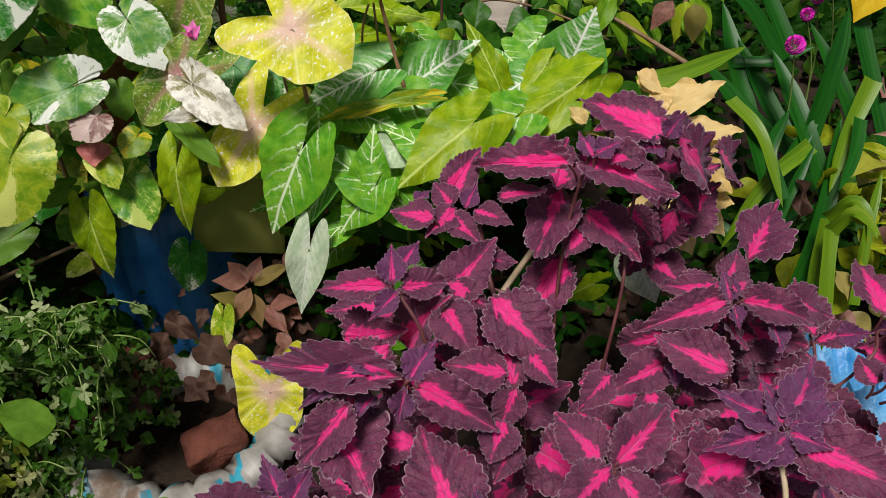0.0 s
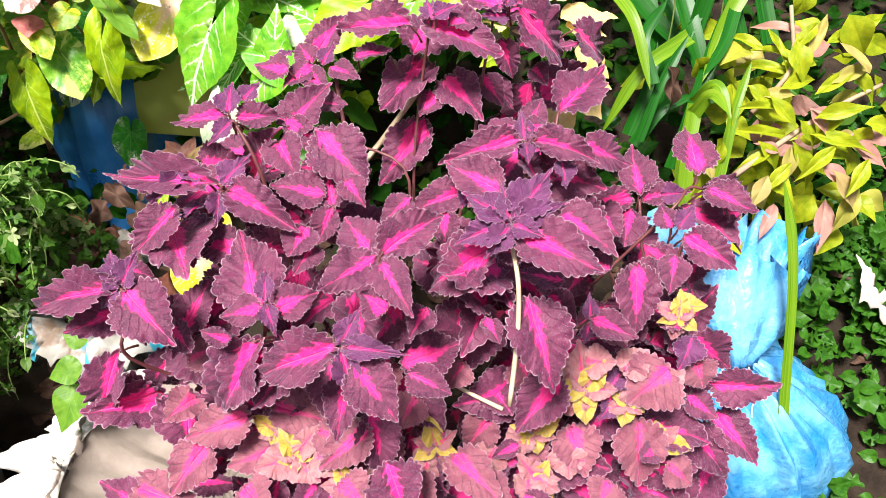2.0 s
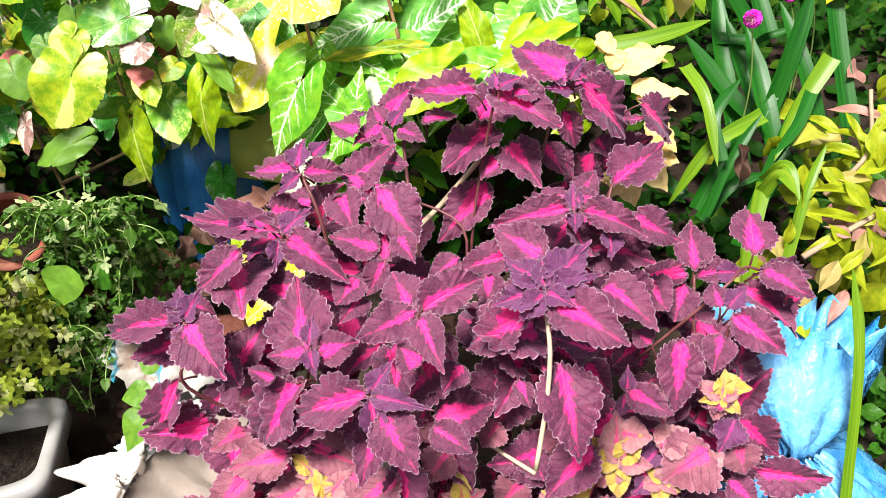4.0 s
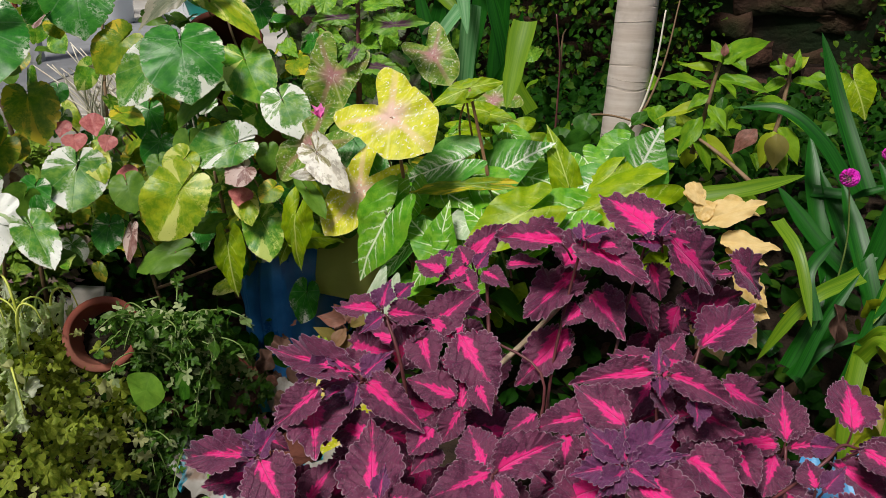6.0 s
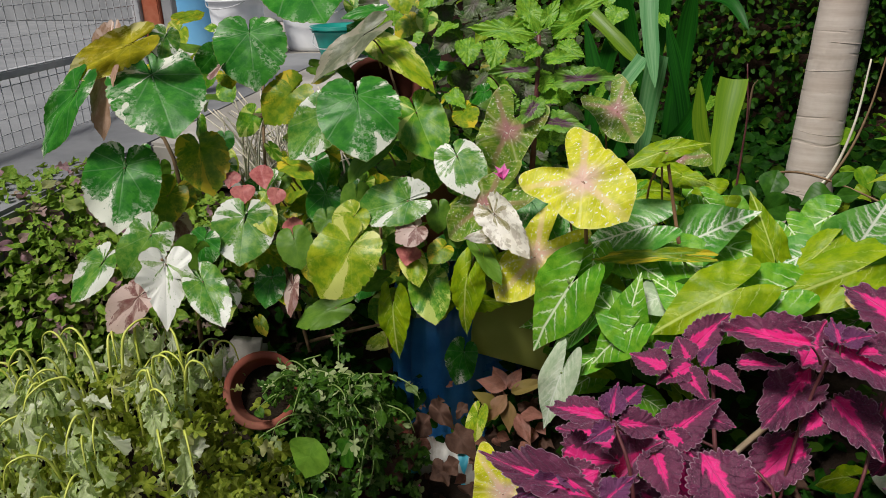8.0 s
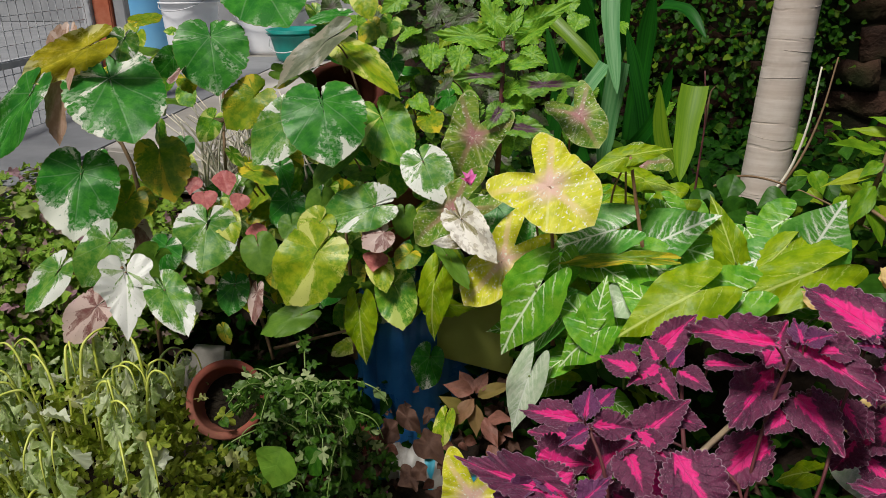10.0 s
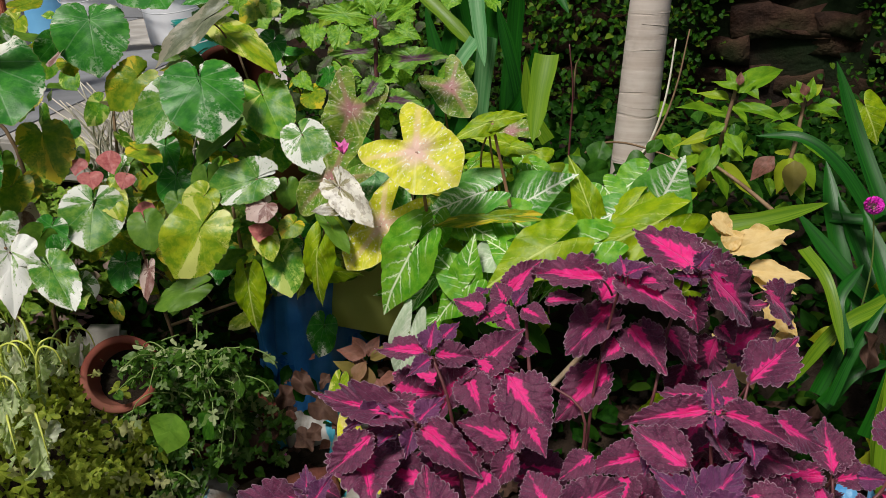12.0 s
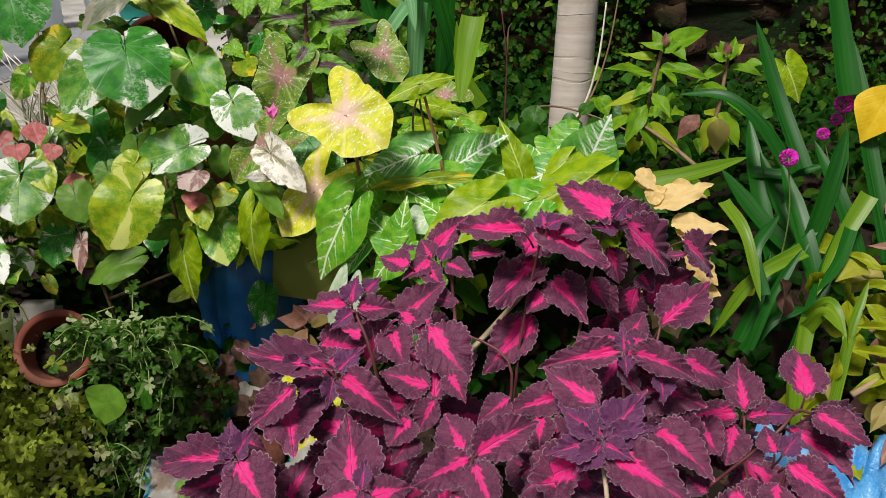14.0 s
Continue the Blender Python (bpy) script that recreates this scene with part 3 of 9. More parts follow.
# ---- shapes ----
def smooth_path(points, per=8):
    """Points on a smooth line through the given ones (any dimension)."""
    pts = [np.array(p, float) for p in points]
    pts = [2 * pts[0] - pts[1]] + pts + [2 * pts[-1] - pts[-2]]
    out = []
    for i in range(1, len(pts) - 2):
        a, b, c, d = pts[i - 1:i + 3]
        for k in range(per):
            t = k / per
            out.append(0.5 * (2 * b + (c - a) * t + (2 * a - 5 * b + 4 * c - d) * t * t + (3 * b - a - 3 * c + d) * t ** 3))
    out.append(pts[-2])
    return out


def finish(bm, name, material, smooth=True):
    me = bpy.data.meshes.new(name)
    bm.to_mesh(me)
    bm.free()
    me.materials.append(material)
    if smooth:
        for p in me.polygons:
            p.use_smooth = True
    return me


def part(name, bm, material, parent, label="", smooth=True):
    """Links a bmesh as one mesh object under a thing or a part."""
    ob = new(name, finish(bm, name, material, smooth))
    if parent is not None:
        ob.parent = parent
    return tagged(ob, label)


def thing(name, label, category, group="", kind="", at=(0, 0, 0)):
    ob = tagged(new(name), label, category, group, kind)
    ob.location = at
    ob.empty_display_size = 0.05
    return ob


def blade_mesh(name, outline, material, teeth=0, tooth=0.0, count=64, rings=(0.3, 0.6, 0.85, 1.0), heart=(0.35, 0.0),
               droop=0.2, fold=0.25, wave=0.04, wave_n=5, seed=1, nibble=0.0, ruffle=0.0, quilt=0.0, lump=0.03):
    """A leaf blade of length about 1 along x, its face up. outline: one half, from the base round to the tip."""
    rng = random.Random(seed)
    half = smooth_path(outline, 10)
    half = [h for h in half]
    half[0][1] = half[-1][1] = 0.0
    ring = [np.array(h) for h in half] + [np.array((h[0], -h[1])) for h in half[-2:0:-1]]
    closed = ring + [ring[0]]
    lens = [0.0]
    for a, b in zip(closed, closed[1:]):
        lens.append(lens[-1] + float(np.linalg.norm(b - a)))
    total = lens[-1]
    edge = []
    for i in range(count):
        s = total * i / count
        k = max(j for j in range(len(lens) - 1) if lens[j] <= s + 1e-9)
        f = (s - lens[k]) / max(1e-9, lens[k + 1] - lens[k])
        p = closed[k] * (1 - f) + closed[k + 1] * f
        d = closed[k + 1] - closed[k]
        d = d / max(1e-9, np.linalg.norm(d))
        out = np.array((-d[1], d[0]))
        if teeth:
            p = p + out * tooth * (abs(math.sin(math.pi * teeth * i / count)) - 0.5) * (1.0 + 0.4 * noise.noise((seed, int(teeth * i / count) * 1.7, 0.5))) * (1.0 - 0.6 * max(0.0, p[0]) ** 3)
        if nibble and rng.random() < 0.08:
            p = p - out * nibble * rng.random()
        edge.append(p)
    c = np.array(heart, float)
    ph = rng.random() * 6.28
    bend2 = rng.uniform(-0.12, 0.12)

    def lift(p, rho, ang):
        x, y = float(p[0]), float(p[1])
        return (-droop * x * x + fold * (abs(y) - 0.6 * y * y) + wave * rho * rho * math.sin(wave_n * ang + ph)
                + lump * noise.noise((x * 3 + seed * 7.1, y * 3, 0.3)) + bend2 * x * y
                + ruffle * rho ** 4 * noise.noise((math.cos(ang) * 4.5 + seed, math.sin(ang) * 4.5, x * 2))
                + quilt * min(1.0, abs(y) * 5) * math.cos(6.2832 * 6.5 * (x - 0.8 * abs(y))))

    bm = bmesh.new()
    uv, rim = bm.loops.layers.uv.new("UVMap"), bm.loops.layers.uv.new("edge")
    loops, flat = [], {}
    mid = bm.verts.new((c[0], c[1], lift(c, 0, 0)))
    flat[mid] = (c[0], c[1], 0.0)
    for rho in rings:
        row = []
        for i, p in enumerate(edge):
            q = c + (p - c) * rho
            if abs(p[1]) < 0.012:
                q[1] = p[1] * rho
            v = bm.verts.new((q[0], q[1], lift(q, rho, math.atan2(p[1] - c[1], p[0] - c[0]))))
            flat[v] = (q[0], q[1], rho)
            row.append(v)
        loops.append(row)
    n = len(edge)
    for i in range(n):
        bm.faces.new((mid, loops[0][i], loops[0][(i + 1) % n]))
        for a, b in zip(loops, loops[1:]):
            bm.faces.new((a[i], b[i], b[(i + 1) % n], a[(i + 1) % n]))
    bm.normal_update()
    if sum(f.normal.z for f in bm.faces) < 0:
        bmesh.ops.reverse_faces(bm, faces=bm.faces[:])
    for f in bm.faces:
        for lp in f.loops:
            x, y, rho = flat[lp.vert]
            lp[uv].uv, lp[rim].uv = (x, y), (rho, 0.0)
    return finish(bm, name, material)


def tube(points, radii, sides=7, per=5, bm=None):
    """A round stem along a smooth line."""
    bm = bm or bmesh.new()
    line = smooth_path([(*p, r) for p, r in zip(points, radii)], per)
    rows = []
    for i, q in enumerate(line):
        d = Vector(line[min(i + 1, len(line) - 1)][:3]) - Vector(line[max(i - 1, 0)][:3])
        d.normalize()
        a = d.orthogonal().normalized() if i == 0 else (rows_a - d * rows_a.dot(d)).normalized()
        rows_a = a
        b = d.cross(a)
        rows.append([bm.verts.new(Vector(q[:3]) + (a * math.cos(6.2832 * k / sides) + b * math.sin(6.2832 * k / sides)) * max(0.0004, q[3])) for k in range(sides)])
    for r, s in zip(rows, rows[1:]):
        for k in range(sides):
            bm.faces.new((r[k], r[(k + 1) % sides], s[(k + 1) % sides], s[k]))
    bm.faces.new(rows[0][::-1])
    bm.faces.new(rows[-1])
    return bm


def strap_bm(points, w0, w1, facing, fold=0.25):
    """A long strap leaf along a smooth line, pointed at its narrower end; facing: where its upper face looks."""
    line = smooth_path(points, 9)
    if w0 < w1:
        line, w0, w1 = line[::-1], w1, w0
    bm = bmesh.new()
    uv = bm.loops.layers.uv.new("UVMap")
    flat, rows = {}, []
    length, n = 0.0, len(line) - 1
    for i, q in enumerate(line):
        q = Vector(q)
        d = (Vector(line[min(i + 1, n)]) - Vector(line[max(i - 1, 0)])).normalized()
        side = d.cross(Vector(facing)).normalized()
        up = side.cross(d).normalized()
        if i:
            length += (q - Vector(line[i - 1])).length
        s = i / n
        w = 0.5 * (w0 + (w1 - w0) * s * 0.6) * min(1.0, ((1.0 - s) / 0.28) ** 0.7 + 0.02)
        w *= 1.0 + 0.05 * math.sin(9 * s + q.x * 40)
        row = []
        for k in (-1.0, -0.5, 0.0, 0.5, 1.0):
            v = bm.verts.new(q + side * k * w + up * fold * w * k * k)
            flat[v] = (length, k * 0.25)
            row.append(v)
        rows.append(row)
    for r, t in zip(rows, rows[1:]):
        for k in range(4):
            f = bm.faces.new((r[k], r[k + 1], t[k + 1], t[k]))
            for lp in f.loops:
                lp[uv].uv = flat[lp.vert]
    return bm


def leaf_pose(base, tip, width, tilt=0.0, up=(0.05, -0.62, 0.78)):
    """Places a unit leaf from its base to its tip. The face looks up and towards the path; tilt turns it about its midrib."""
    b, t = Vector(base), Vector(tip)
    d = t - b
    x = d.normalized()
    up = Vector(up)
    z = (up - x * up.dot(x))
    if z.length < 1e-4:
        z = x.orthogonal()
    z.normalize()
    z = Matrix.Rotation(radians(tilt), 3, x) @ z
    y = z.cross(x)
    n = d.length
    return Matrix((
        (x.x * n, y.x * width, z.x * n, b.x),
        (x.y * n, y.y * width, z.y * n, b.y),
        (x.z * n, y.z * width, z.z * n, b.z),
        (0, 0, 0, 1)))


def leaf(parent, meshes, base, tip, width, tilt=0.0, pick=0, name="leaf", label=""):
    """One leaf under its plant, of a shared blade mesh. width: metres across."""
    ob = new(name, meshes[pick % len(meshes)])
    ob.parent = parent
    ob.matrix_basis = leaf_pose(base, tip, width, tilt)
    return tagged(ob, label)


OPEN_SIDE = Vector((0.1, -0.2, 1.5))


def turned_leaf(parent, meshes, base, tip, width, tilt=0.0, pick=0, name="leaf"):
    """A leaf that has turned its face out of the thicket, to the open side and the sky."""
    ob = new(name, meshes[pick % len(meshes)])
    ob.parent = parent
    up = (OPEN_SIDE - Vector(base)).normalized() * 0.7 + Vector((0, 0, 0.3))
    ob.matrix_basis = leaf_pose(base, tip, width, tilt, up)
    return ob


def petioles(plant, mesh, length, down=0.8, back=0.35):
    """A stalk for each of a plant's leaves, from the blade's base in towards the stems."""
    for c in [c for c in plant.children if c.name.startswith("leaf") and c.data.name.find("blade") > 0]:
        m = c.matrix_basis
        x = (m.to_3x3() @ Vector((1, 0, 0))).normalized()
        z = (m.to_3x3() @ Vector((0, 0, 1))).normalized()
        end = m.translation + (Vector((0, back, -down)) - x * 0.3 - z * 1.1).normalized() * length
        ob = new("petiole", mesh)
        ob.parent = c
        ob.matrix_parent_inverse = m.inverted()
        ob.matrix_basis = leaf_pose(m.translation + x * 0.004, end, length, 0)


def stalk(parent, points, r0, r1, material, name="stem", sides=6):
    n = len(points)
    return part(name, tube(points, [r0 + (r1 - r0) * i / (n - 1) for i in range(n)], sides), material, parent)


def box_bm(sx, sy, sz, bevel=0.004, bm=None, m=None):
    bm = bm or bmesh.new()
    made = bmesh.ops.create_cube(bm, size=1.0, matrix=(m or Matrix()) @ Matrix.Diagonal((sx, sy, sz, 1)))
    if bevel:
        edges = list({e for v in made["verts"] for e in v.link_edges})
        bmesh.ops.bevel(bm, geom=edges, offset=bevel, segments=2, affect="EDGES")
    return bm


def lathe(profile, sides=40):
    """A turned vessel from (radius, height) pairs."""
    bm = bmesh.new()
    rows = [[bm.verts.new((r * math.cos(6.2832 * k / sides), r * math.sin(6.2832 * k / sides), h)) for k in range(sides)] for r, h in profile]
    for a, b in zip(rows, rows[1:]):
        for k in range(sides):
            bm.faces.new((a[k], a[(k + 1) % sides], b[(k + 1) % sides], b[k]))
    return bm


# outlines of half a blade, base to tip, with the width scaled so that the whole leaf is 1 across
OVAL = [(0.0, 0.0), (0.02, 0.1), (0.11, 0.33), (0.28, 0.48), (0.46, 0.47), (0.66, 0.34), (0.82, 0.19), (0.93, 0.07), (1.0, 0.0)]
ROUND_HEART = [(0.0, 0.0), (-0.14, 0.014), (-0.29, 0.045), (-0.36, 0.18), (-0.25, 0.37), (0.0, 0.48), (0.3, 0.5), (0.6, 0.43), (0.82, 0.25), (0.93, 0.09), (1.0, 0.0)]
ARROW = [(-0.02, 0.0), (-0.1, 0.02), (-0.28, 0.08), (-0.43, 0.2), (-0.4, 0.34), (-0.14, 0.47), (0.18, 0.5), (0.5, 0.36), (0.78, 0.15), (1.0, 0.0)]
SHIELD = [(-0.3, 0.0), (-0.46, 0.08), (-0.72, 0.22), (-0.86, 0.37), (-0.8, 0.48), (-0.5, 0.52), (-0.12, 0.47), (0.25, 0.46), (0.55, 0.43), (0.8, 0.28), (0.93, 0.1), (1.0, 0.0)]
LANCE_SHAPE = [(0.0, 0.0), (0.06, 0.1), (0.2, 0.34), (0.38, 0.48), (0.55, 0.44), (0.75, 0.26), (0.9, 0.09), (1.0, 0.0)]
LOBED = [(0.0, 0.0), (0.14, 0.06), (0.2, 0.4), (0.33, 0.5), (0.38, 0.16), (0.5, 0.17), (0.58, 0.5), (0.73, 0.42), (0.76, 0.15), (0.86, 0.2), (0.94, 0.15), (1.0, 0.0)]

RAGGED = [(0.0, 0.0), (0.12, 0.06), (0.3, 0.16), (0.4, 0.36), (0.5, 0.26), (0.58, 0.28), (0.67, 0.5), (0.76, 0.38), (0.83, 0.3), (0.91, 0.28), (1.0, 0.0)]
MAPLE = [(0.0, 0.0), (-0.12, 0.04), (-0.24, 0.2), (-0.08, 0.44), (0.08, 0.38), (0.26, 0.5), (0.38, 0.36), (0.56, 0.27), (0.78, 0.13), (1.0, 0.0)]
POINTED = [(0.0, 0.0), (0.03, 0.1), (0.14, 0.34), (0.3, 0.49), (0.44, 0.45), (0.6, 0.28), (0.78, 0.12), (0.9, 0.05), (1.0, 0.0)]
CRINKLED = (0.2, 0.4, 0.6, 0.8, 0.94, 1.0)
COLEUS_BLADES = [blade_mesh("coleus_blade", OVAL, COLEUS, 30, 0.048, 180, CRINKLED, (0.45, 0), 0.05 + 0.14 * (i % 3), 0.14 + 0.05 * i, 0.025, 4, i + 1, 0, 0.1, 0.006) for i in range(6)]
COLEUS_LOW = [blade_mesh("coleus_low_blade", OVAL, COLEUS_DULL, 24, 0.055, 144, CRINKLED, (0.45, 0), 0.2 + 0.1 * i, 0.2, 0.04, 5, i + 11, 0, 0.1, 0.005) for i in range(3)]
COLEUS_TIPS = [blade_mesh("coleus_young_blade", POINTED, COLEUS_YOUNG, 20, 0.055, 120, (0.3, 0.6, 0.85, 0.95, 1.0), (0.4, 0), 0.02 + 0.12 * i, 0.4, 0.03, 5, i + 21, 0, 0.1, 0.005) for i in range(3)]
COLEUS_GOLD = [blade_mesh("coleus_yellow_blade", OVAL, COLEUS_YELLOW, 16, 0.03, 66, (0.45, 0.8, 1.0), (0.45, 0), 0.2, 0.2, 0.06, 5, i + 36, 0, 0.1) for i in range(2)]
COLEUS_PALE = [blade_mesh("coleus_faded_blade", OVAL, COLEUS_FADED, 18, 0.038, 90, (0.4, 0.75, 0.93, 1.0), (0.45, 0), 0.2, 0.2, 0.05, 5, i + 31, 0, 0.1) for i in range(3)]


def heart_set(name, material, seed, k=4):
    return [blade_mesh(name, ROUND_HEART, material, 40, 0.013, 120, (0.25, 0.5, 0.75, 0.92, 1.0), (0.22, 0), 0.02 + 0.09 * i, (0.04, 0.1, -0.05, 0.07)[i % 4], 0.03, 3 + i % 2, seed + i, 0.05, 0.02, 0.0, 0.05) for i in range(k)]


HEARTS = heart_set("variegated_blade", VARI, 41)
HEARTS_DARK = heart_set("dark_variegated_blade", VARI_DARK, 51)
HEARTS_LIME = heart_set("lime_variegated_blade", VARI_LIME, 61)
HEARTS_WHITE = heart_set("white_variegated_blade", VARI_WHITE, 71)
HEARTS_SNOW = [blade_mesh("snow_white_blade", MAPLE, VARI_SNOW, 24, 0.012, 120, (0.25, 0.5, 0.75, 0.92, 1.0), (0.22, 0), 0.12, 0.12, 0.04, 3, 291 + i, 0.06, 0.05, 0.0, 0.06) for i in range(2)]
HEARTS_CREAM = heart_set("cream_variegated_blade", VARI_CREAM, 75)
HEARTS_GREEN = heart_set("plain_green_blade", HEART_GREEN, 78)
ROUNDS = [blade_mesh("smooth_round_blade", OVAL, HEART_GREEN, 0, 0, 72, (0.3, 0.6, 0.85, 1.0), (0.42, 0), 0.15 + 0.1 * i, 0.12, 0.03, 3, 301 + i, 0, 0.03, 0.005, 0.04) for i in range(3)]
HEARTS_PINK = heart_set("pink_variegated_blade", VARI_PINK, 81)
HEARTS_OLIVE = heart_set("olive_blade", OLIVE, 91)
HEARTS_YELLOWED = heart_set("yellowed_blade", YELLOWED, 288, 2)
HEARTS_TAN = heart_set("tan_blade", VARI_TAN, 281, 2)
HEARTS_GREY = heart_set("grey_purple_blade", VARI_GREY, 285, 2)
HEARTS_RED = [blade_mesh("red_blade", OVAL, RED_LEAF, 20, 0.012, 60, (0.3, 0.6, 0.85, 1.0), (0.42, 0), 0.05 + 0.1 * i, 0.1, 0.03, 3, 96 + i, 0.02, 0.03, 0.0, 0.04) for i in range(2)]
HEARTS_FOLDED = [blade_mesh("folded_cream_blade", ROUND_HEART, VARI_CREAM, 30, 0.03, 96, (0.25, 0.5, 0.75, 0.92, 1.0), (0.22, 0), 0.2, 0.25, 0.06, 4, 85 + i, 0.08, 0.1, 0.0, 0.06) for i in range(2)]
ARROWS = [blade_mesh("arrowhead_blade", ARROW, SYNG, 0, 0, 72, (0.3, 0.6, 0.85, 1.0), (0.1, 0), 0.12 + 0.08 * i, 0.1, 0.03, 3, 101 + i, 0, 0.04, 0.006, 0.04) for i in range(3)]
ARROWS_LIME = [blade_mesh("lime_arrowhead_blade", ARROW, SYNG_LIME, 0, 0, 72, (0.3, 0.6, 0.85, 1.0), (0.1, 0), 0.2 + 0.1 * i, -0.12, 0.04, 3, 111 + i, 0, 0.08, 0.0, 0.06) for i in range(3)]
ARROWS_PALE = [blade_mesh("pale_arrowhead_blade", ARROW, SYNG_PALE, 0, 0, 72, (0.3, 0.6, 0.85, 1.0), (0.1, 0), 0.15, 0.14, 0.03, 3, 125 + i) for i in range(2)]
ARROWS_WHITE = [blade_mesh("white_arrowhead_blade", ARROW, SYNG_WHITE, 0, 0, 72, (0.3, 0.6, 0.85, 1.0), (0.1, 0), 0.12, 0.16, 0.03, 3, 121 + i) for i in range(2)]
SHIELDS = [blade_mesh("caladium_blade", SHIELD, CALAD, 0, 0, 96, (0.2, 0.4, 0.6, 0.8, 0.93, 1.0), (0.0, 0), 0.1 + 0.1 * i, 0.1, 0.04, 4, 131 + i, 0, 0.1, 0.0, 0.06) for i in range(2)]
SHIELDS_GREEN = [blade_mesh("green_caladium_blade", SHIELD, CALAD_GREEN, 0, 0, 96, (0.25, 0.5, 0.75, 0.93, 1.0), (0.0, 0), 0.14 + 0.1 * i, 0.14, 0.05, 4, 141 + i, 0, 0.1, 0.0, 0.06) for i in range(2)]


def lance_set(name, material, seed, k=3, teeth=0):
    return [blade_mesh(name, LANCE_SHAPE, material, teeth, 0.02, 40, (0.45, 0.8, 1.0), (0.42, 0), 0.12 + 0.14 * i, 0.25, 0.04, 3, seed + i) for i in range(k)]


LANCES = lance_set("lance_blade", LANCE, 151, 4, 13)
LANCES_YELLOW = lance_set("yellow_lance_blade", LANCE_YELLOW, 155, 4)
YELLOWS = lance_set("bright_yellow_blade", YELLOW, 158, 2)
LANCES_PINK = lance_set("pinkish_lance_blade", LANCE_PINK, 161)
def toothed_set(name, material, seed, k=3):
    return [blade_mesh(name, OVAL, material, 26, 0.045, 104, (0.3, 0.6, 0.85, 1.0), (0.42, 0), 0.08 + 0.12 * i, 0.16, 0.04, 4, seed + i, 0, 0.06, 0.008, 0.04) for i in range(k)]


NETTLES = toothed_set("nettle_blade", NETTLE, 171)
NETTLES_HEARTED = toothed_set("purple_hearted_blade", NETTLE_HEART, 174)
NETTLES_SMALL = toothed_set("small_nettle_blade", LANCE, 177)
BRONZES = toothed_set("bronze_blade", BRONZE, 271)
GREENS = lance_set("green_blade", GREEN, 181)
DRYS = [blade_mesh("dry_blade", OVAL, DRY, 7, 0.03, 60, (0.3, 0.6, 0.85, 1.0), (0.42, 0), 0.04 + 0.08 * i, 0.1, 0.045, 3, 191 + i, 0.05, 0.06, 0.003, 0.03) for i in range(3)]
BROWNS = [blade_mesh("dead_blade", LANCE_SHAPE, BROWN, 7, 0.05, 40, (0.4, 0.75, 1.0), (0.42, 0), 0.4, 0.2, 0.16, 4, 195 + i) for i in range(3)]
DULLREDS = lance_set("dull_red_blade", DULLRED, 201)
LIMP = [blade_mesh("limp_lobed_blade", RAGGED, WILTED, 0, 0, 76, (0.35, 0.7, 1.0), (0.45, 0), 0.12 + 0.12 * i, (0.55, -0.5, 0.75, 0.35)[i], 0.08, 2, 311 + i, 0.05, 0.12, 0.0, 0.09) for i in range(4)]
LOBES = [blade_mesh("lobed_blade", LOBED, WILTED, 0, 0, 52, (0.5, 1.0), (0.45, 0), 0.3 + 0.15 * i, 0.15, 0.08, 3, 211 + i) for i in range(3)]
SMALLS = [blade_mesh("small_blade", LOBED if i == 1 else LANCE_SHAPE, SMALL, 0, 0, 28, (0.5, 1.0), (0.45, 0), 0.2, 0.3, 0.06, 3, 221 + i) for i in range(3)]


LEAN_BLADES = [blade_mesh("weed_blade", LANCE_SHAPE, IVY, 0, 0, 14, (0.6, 1.0), (0.4, 0), 0.2, 0.25, 0.05, 3, 251 + i) for i in range(3)]
IVY_BLADES = [blade_mesh("ivy_blade", ROUND_HEART, IVY, 0, 0, 12, (1.0,), (0.3, 0), 0.2, 0.2, 0.05, 3, 241 + i) for i in range(2)]


def scatter(name, meshes, poses, material, parent=None, label="", category="", kind="stuff"):
    """Joins many small leaves into one mesh: copies of the given blades at the poses."""
    vs, fs, uvs, rims, nv = [], [], [], [], 0
    cache = []
    for me in meshes:
        co = np.empty(len(me.vertices) * 3)
        me.vertices.foreach_get("co", co)
        u = np.empty(len(me.loops) * 2)
        me.uv_layers["UVMap"].data.foreach_get("uv", u)
        e = np.empty(len(me.loops) * 2)
        me.uv_layers["edge"].data.foreach_get("uv", e)
        cache.append((co.reshape(-1, 3), [tuple(p.vertices) for p in me.polygons], u, e))
    for k, m in enumerate(poses):
        co, faces, u, e = cache[k % len(cache)]
        a = np.array(m)
        vs.append(co @ a[:3, :3].T + a[:3, 3])
        fs.extend(tuple(i + nv for i in f) for f in faces)
        uvs.append(u)
        rims.append(e)
        nv += len(co)
    me = bpy.data.meshes.new(name)
    me.from_pydata(np.concatenate(vs), [], fs)
    layer = me.uv_layers.new(name="UVMap")
    layer.data.foreach_set("uv", np.concatenate(uvs))
    rim = me.uv_layers.new(name="edge")
    rim.data.foreach_set("uv", np.concatenate(rims))
    me.materials.append(material)
    me.polygons.foreach_set("use_smooth", np.ones(len(fs), bool))
    ob = new(name, me)
    if parent is not None:
        ob.parent = parent
    return tagged(ob, label, category, "", kind)


def in_gap(p, gap):
    """Whether a point lies within the bare hollow round the line gap[0] to gap[1]."""
    if gap is None:
        return False
    a, b = Vector(gap[0]), Vector(gap[1])
    t = min(1.0, max(0.0, (p - a).dot(b - a) / (b - a).length_squared))
    return (p - a.lerp(b, t)).length < gap[2]


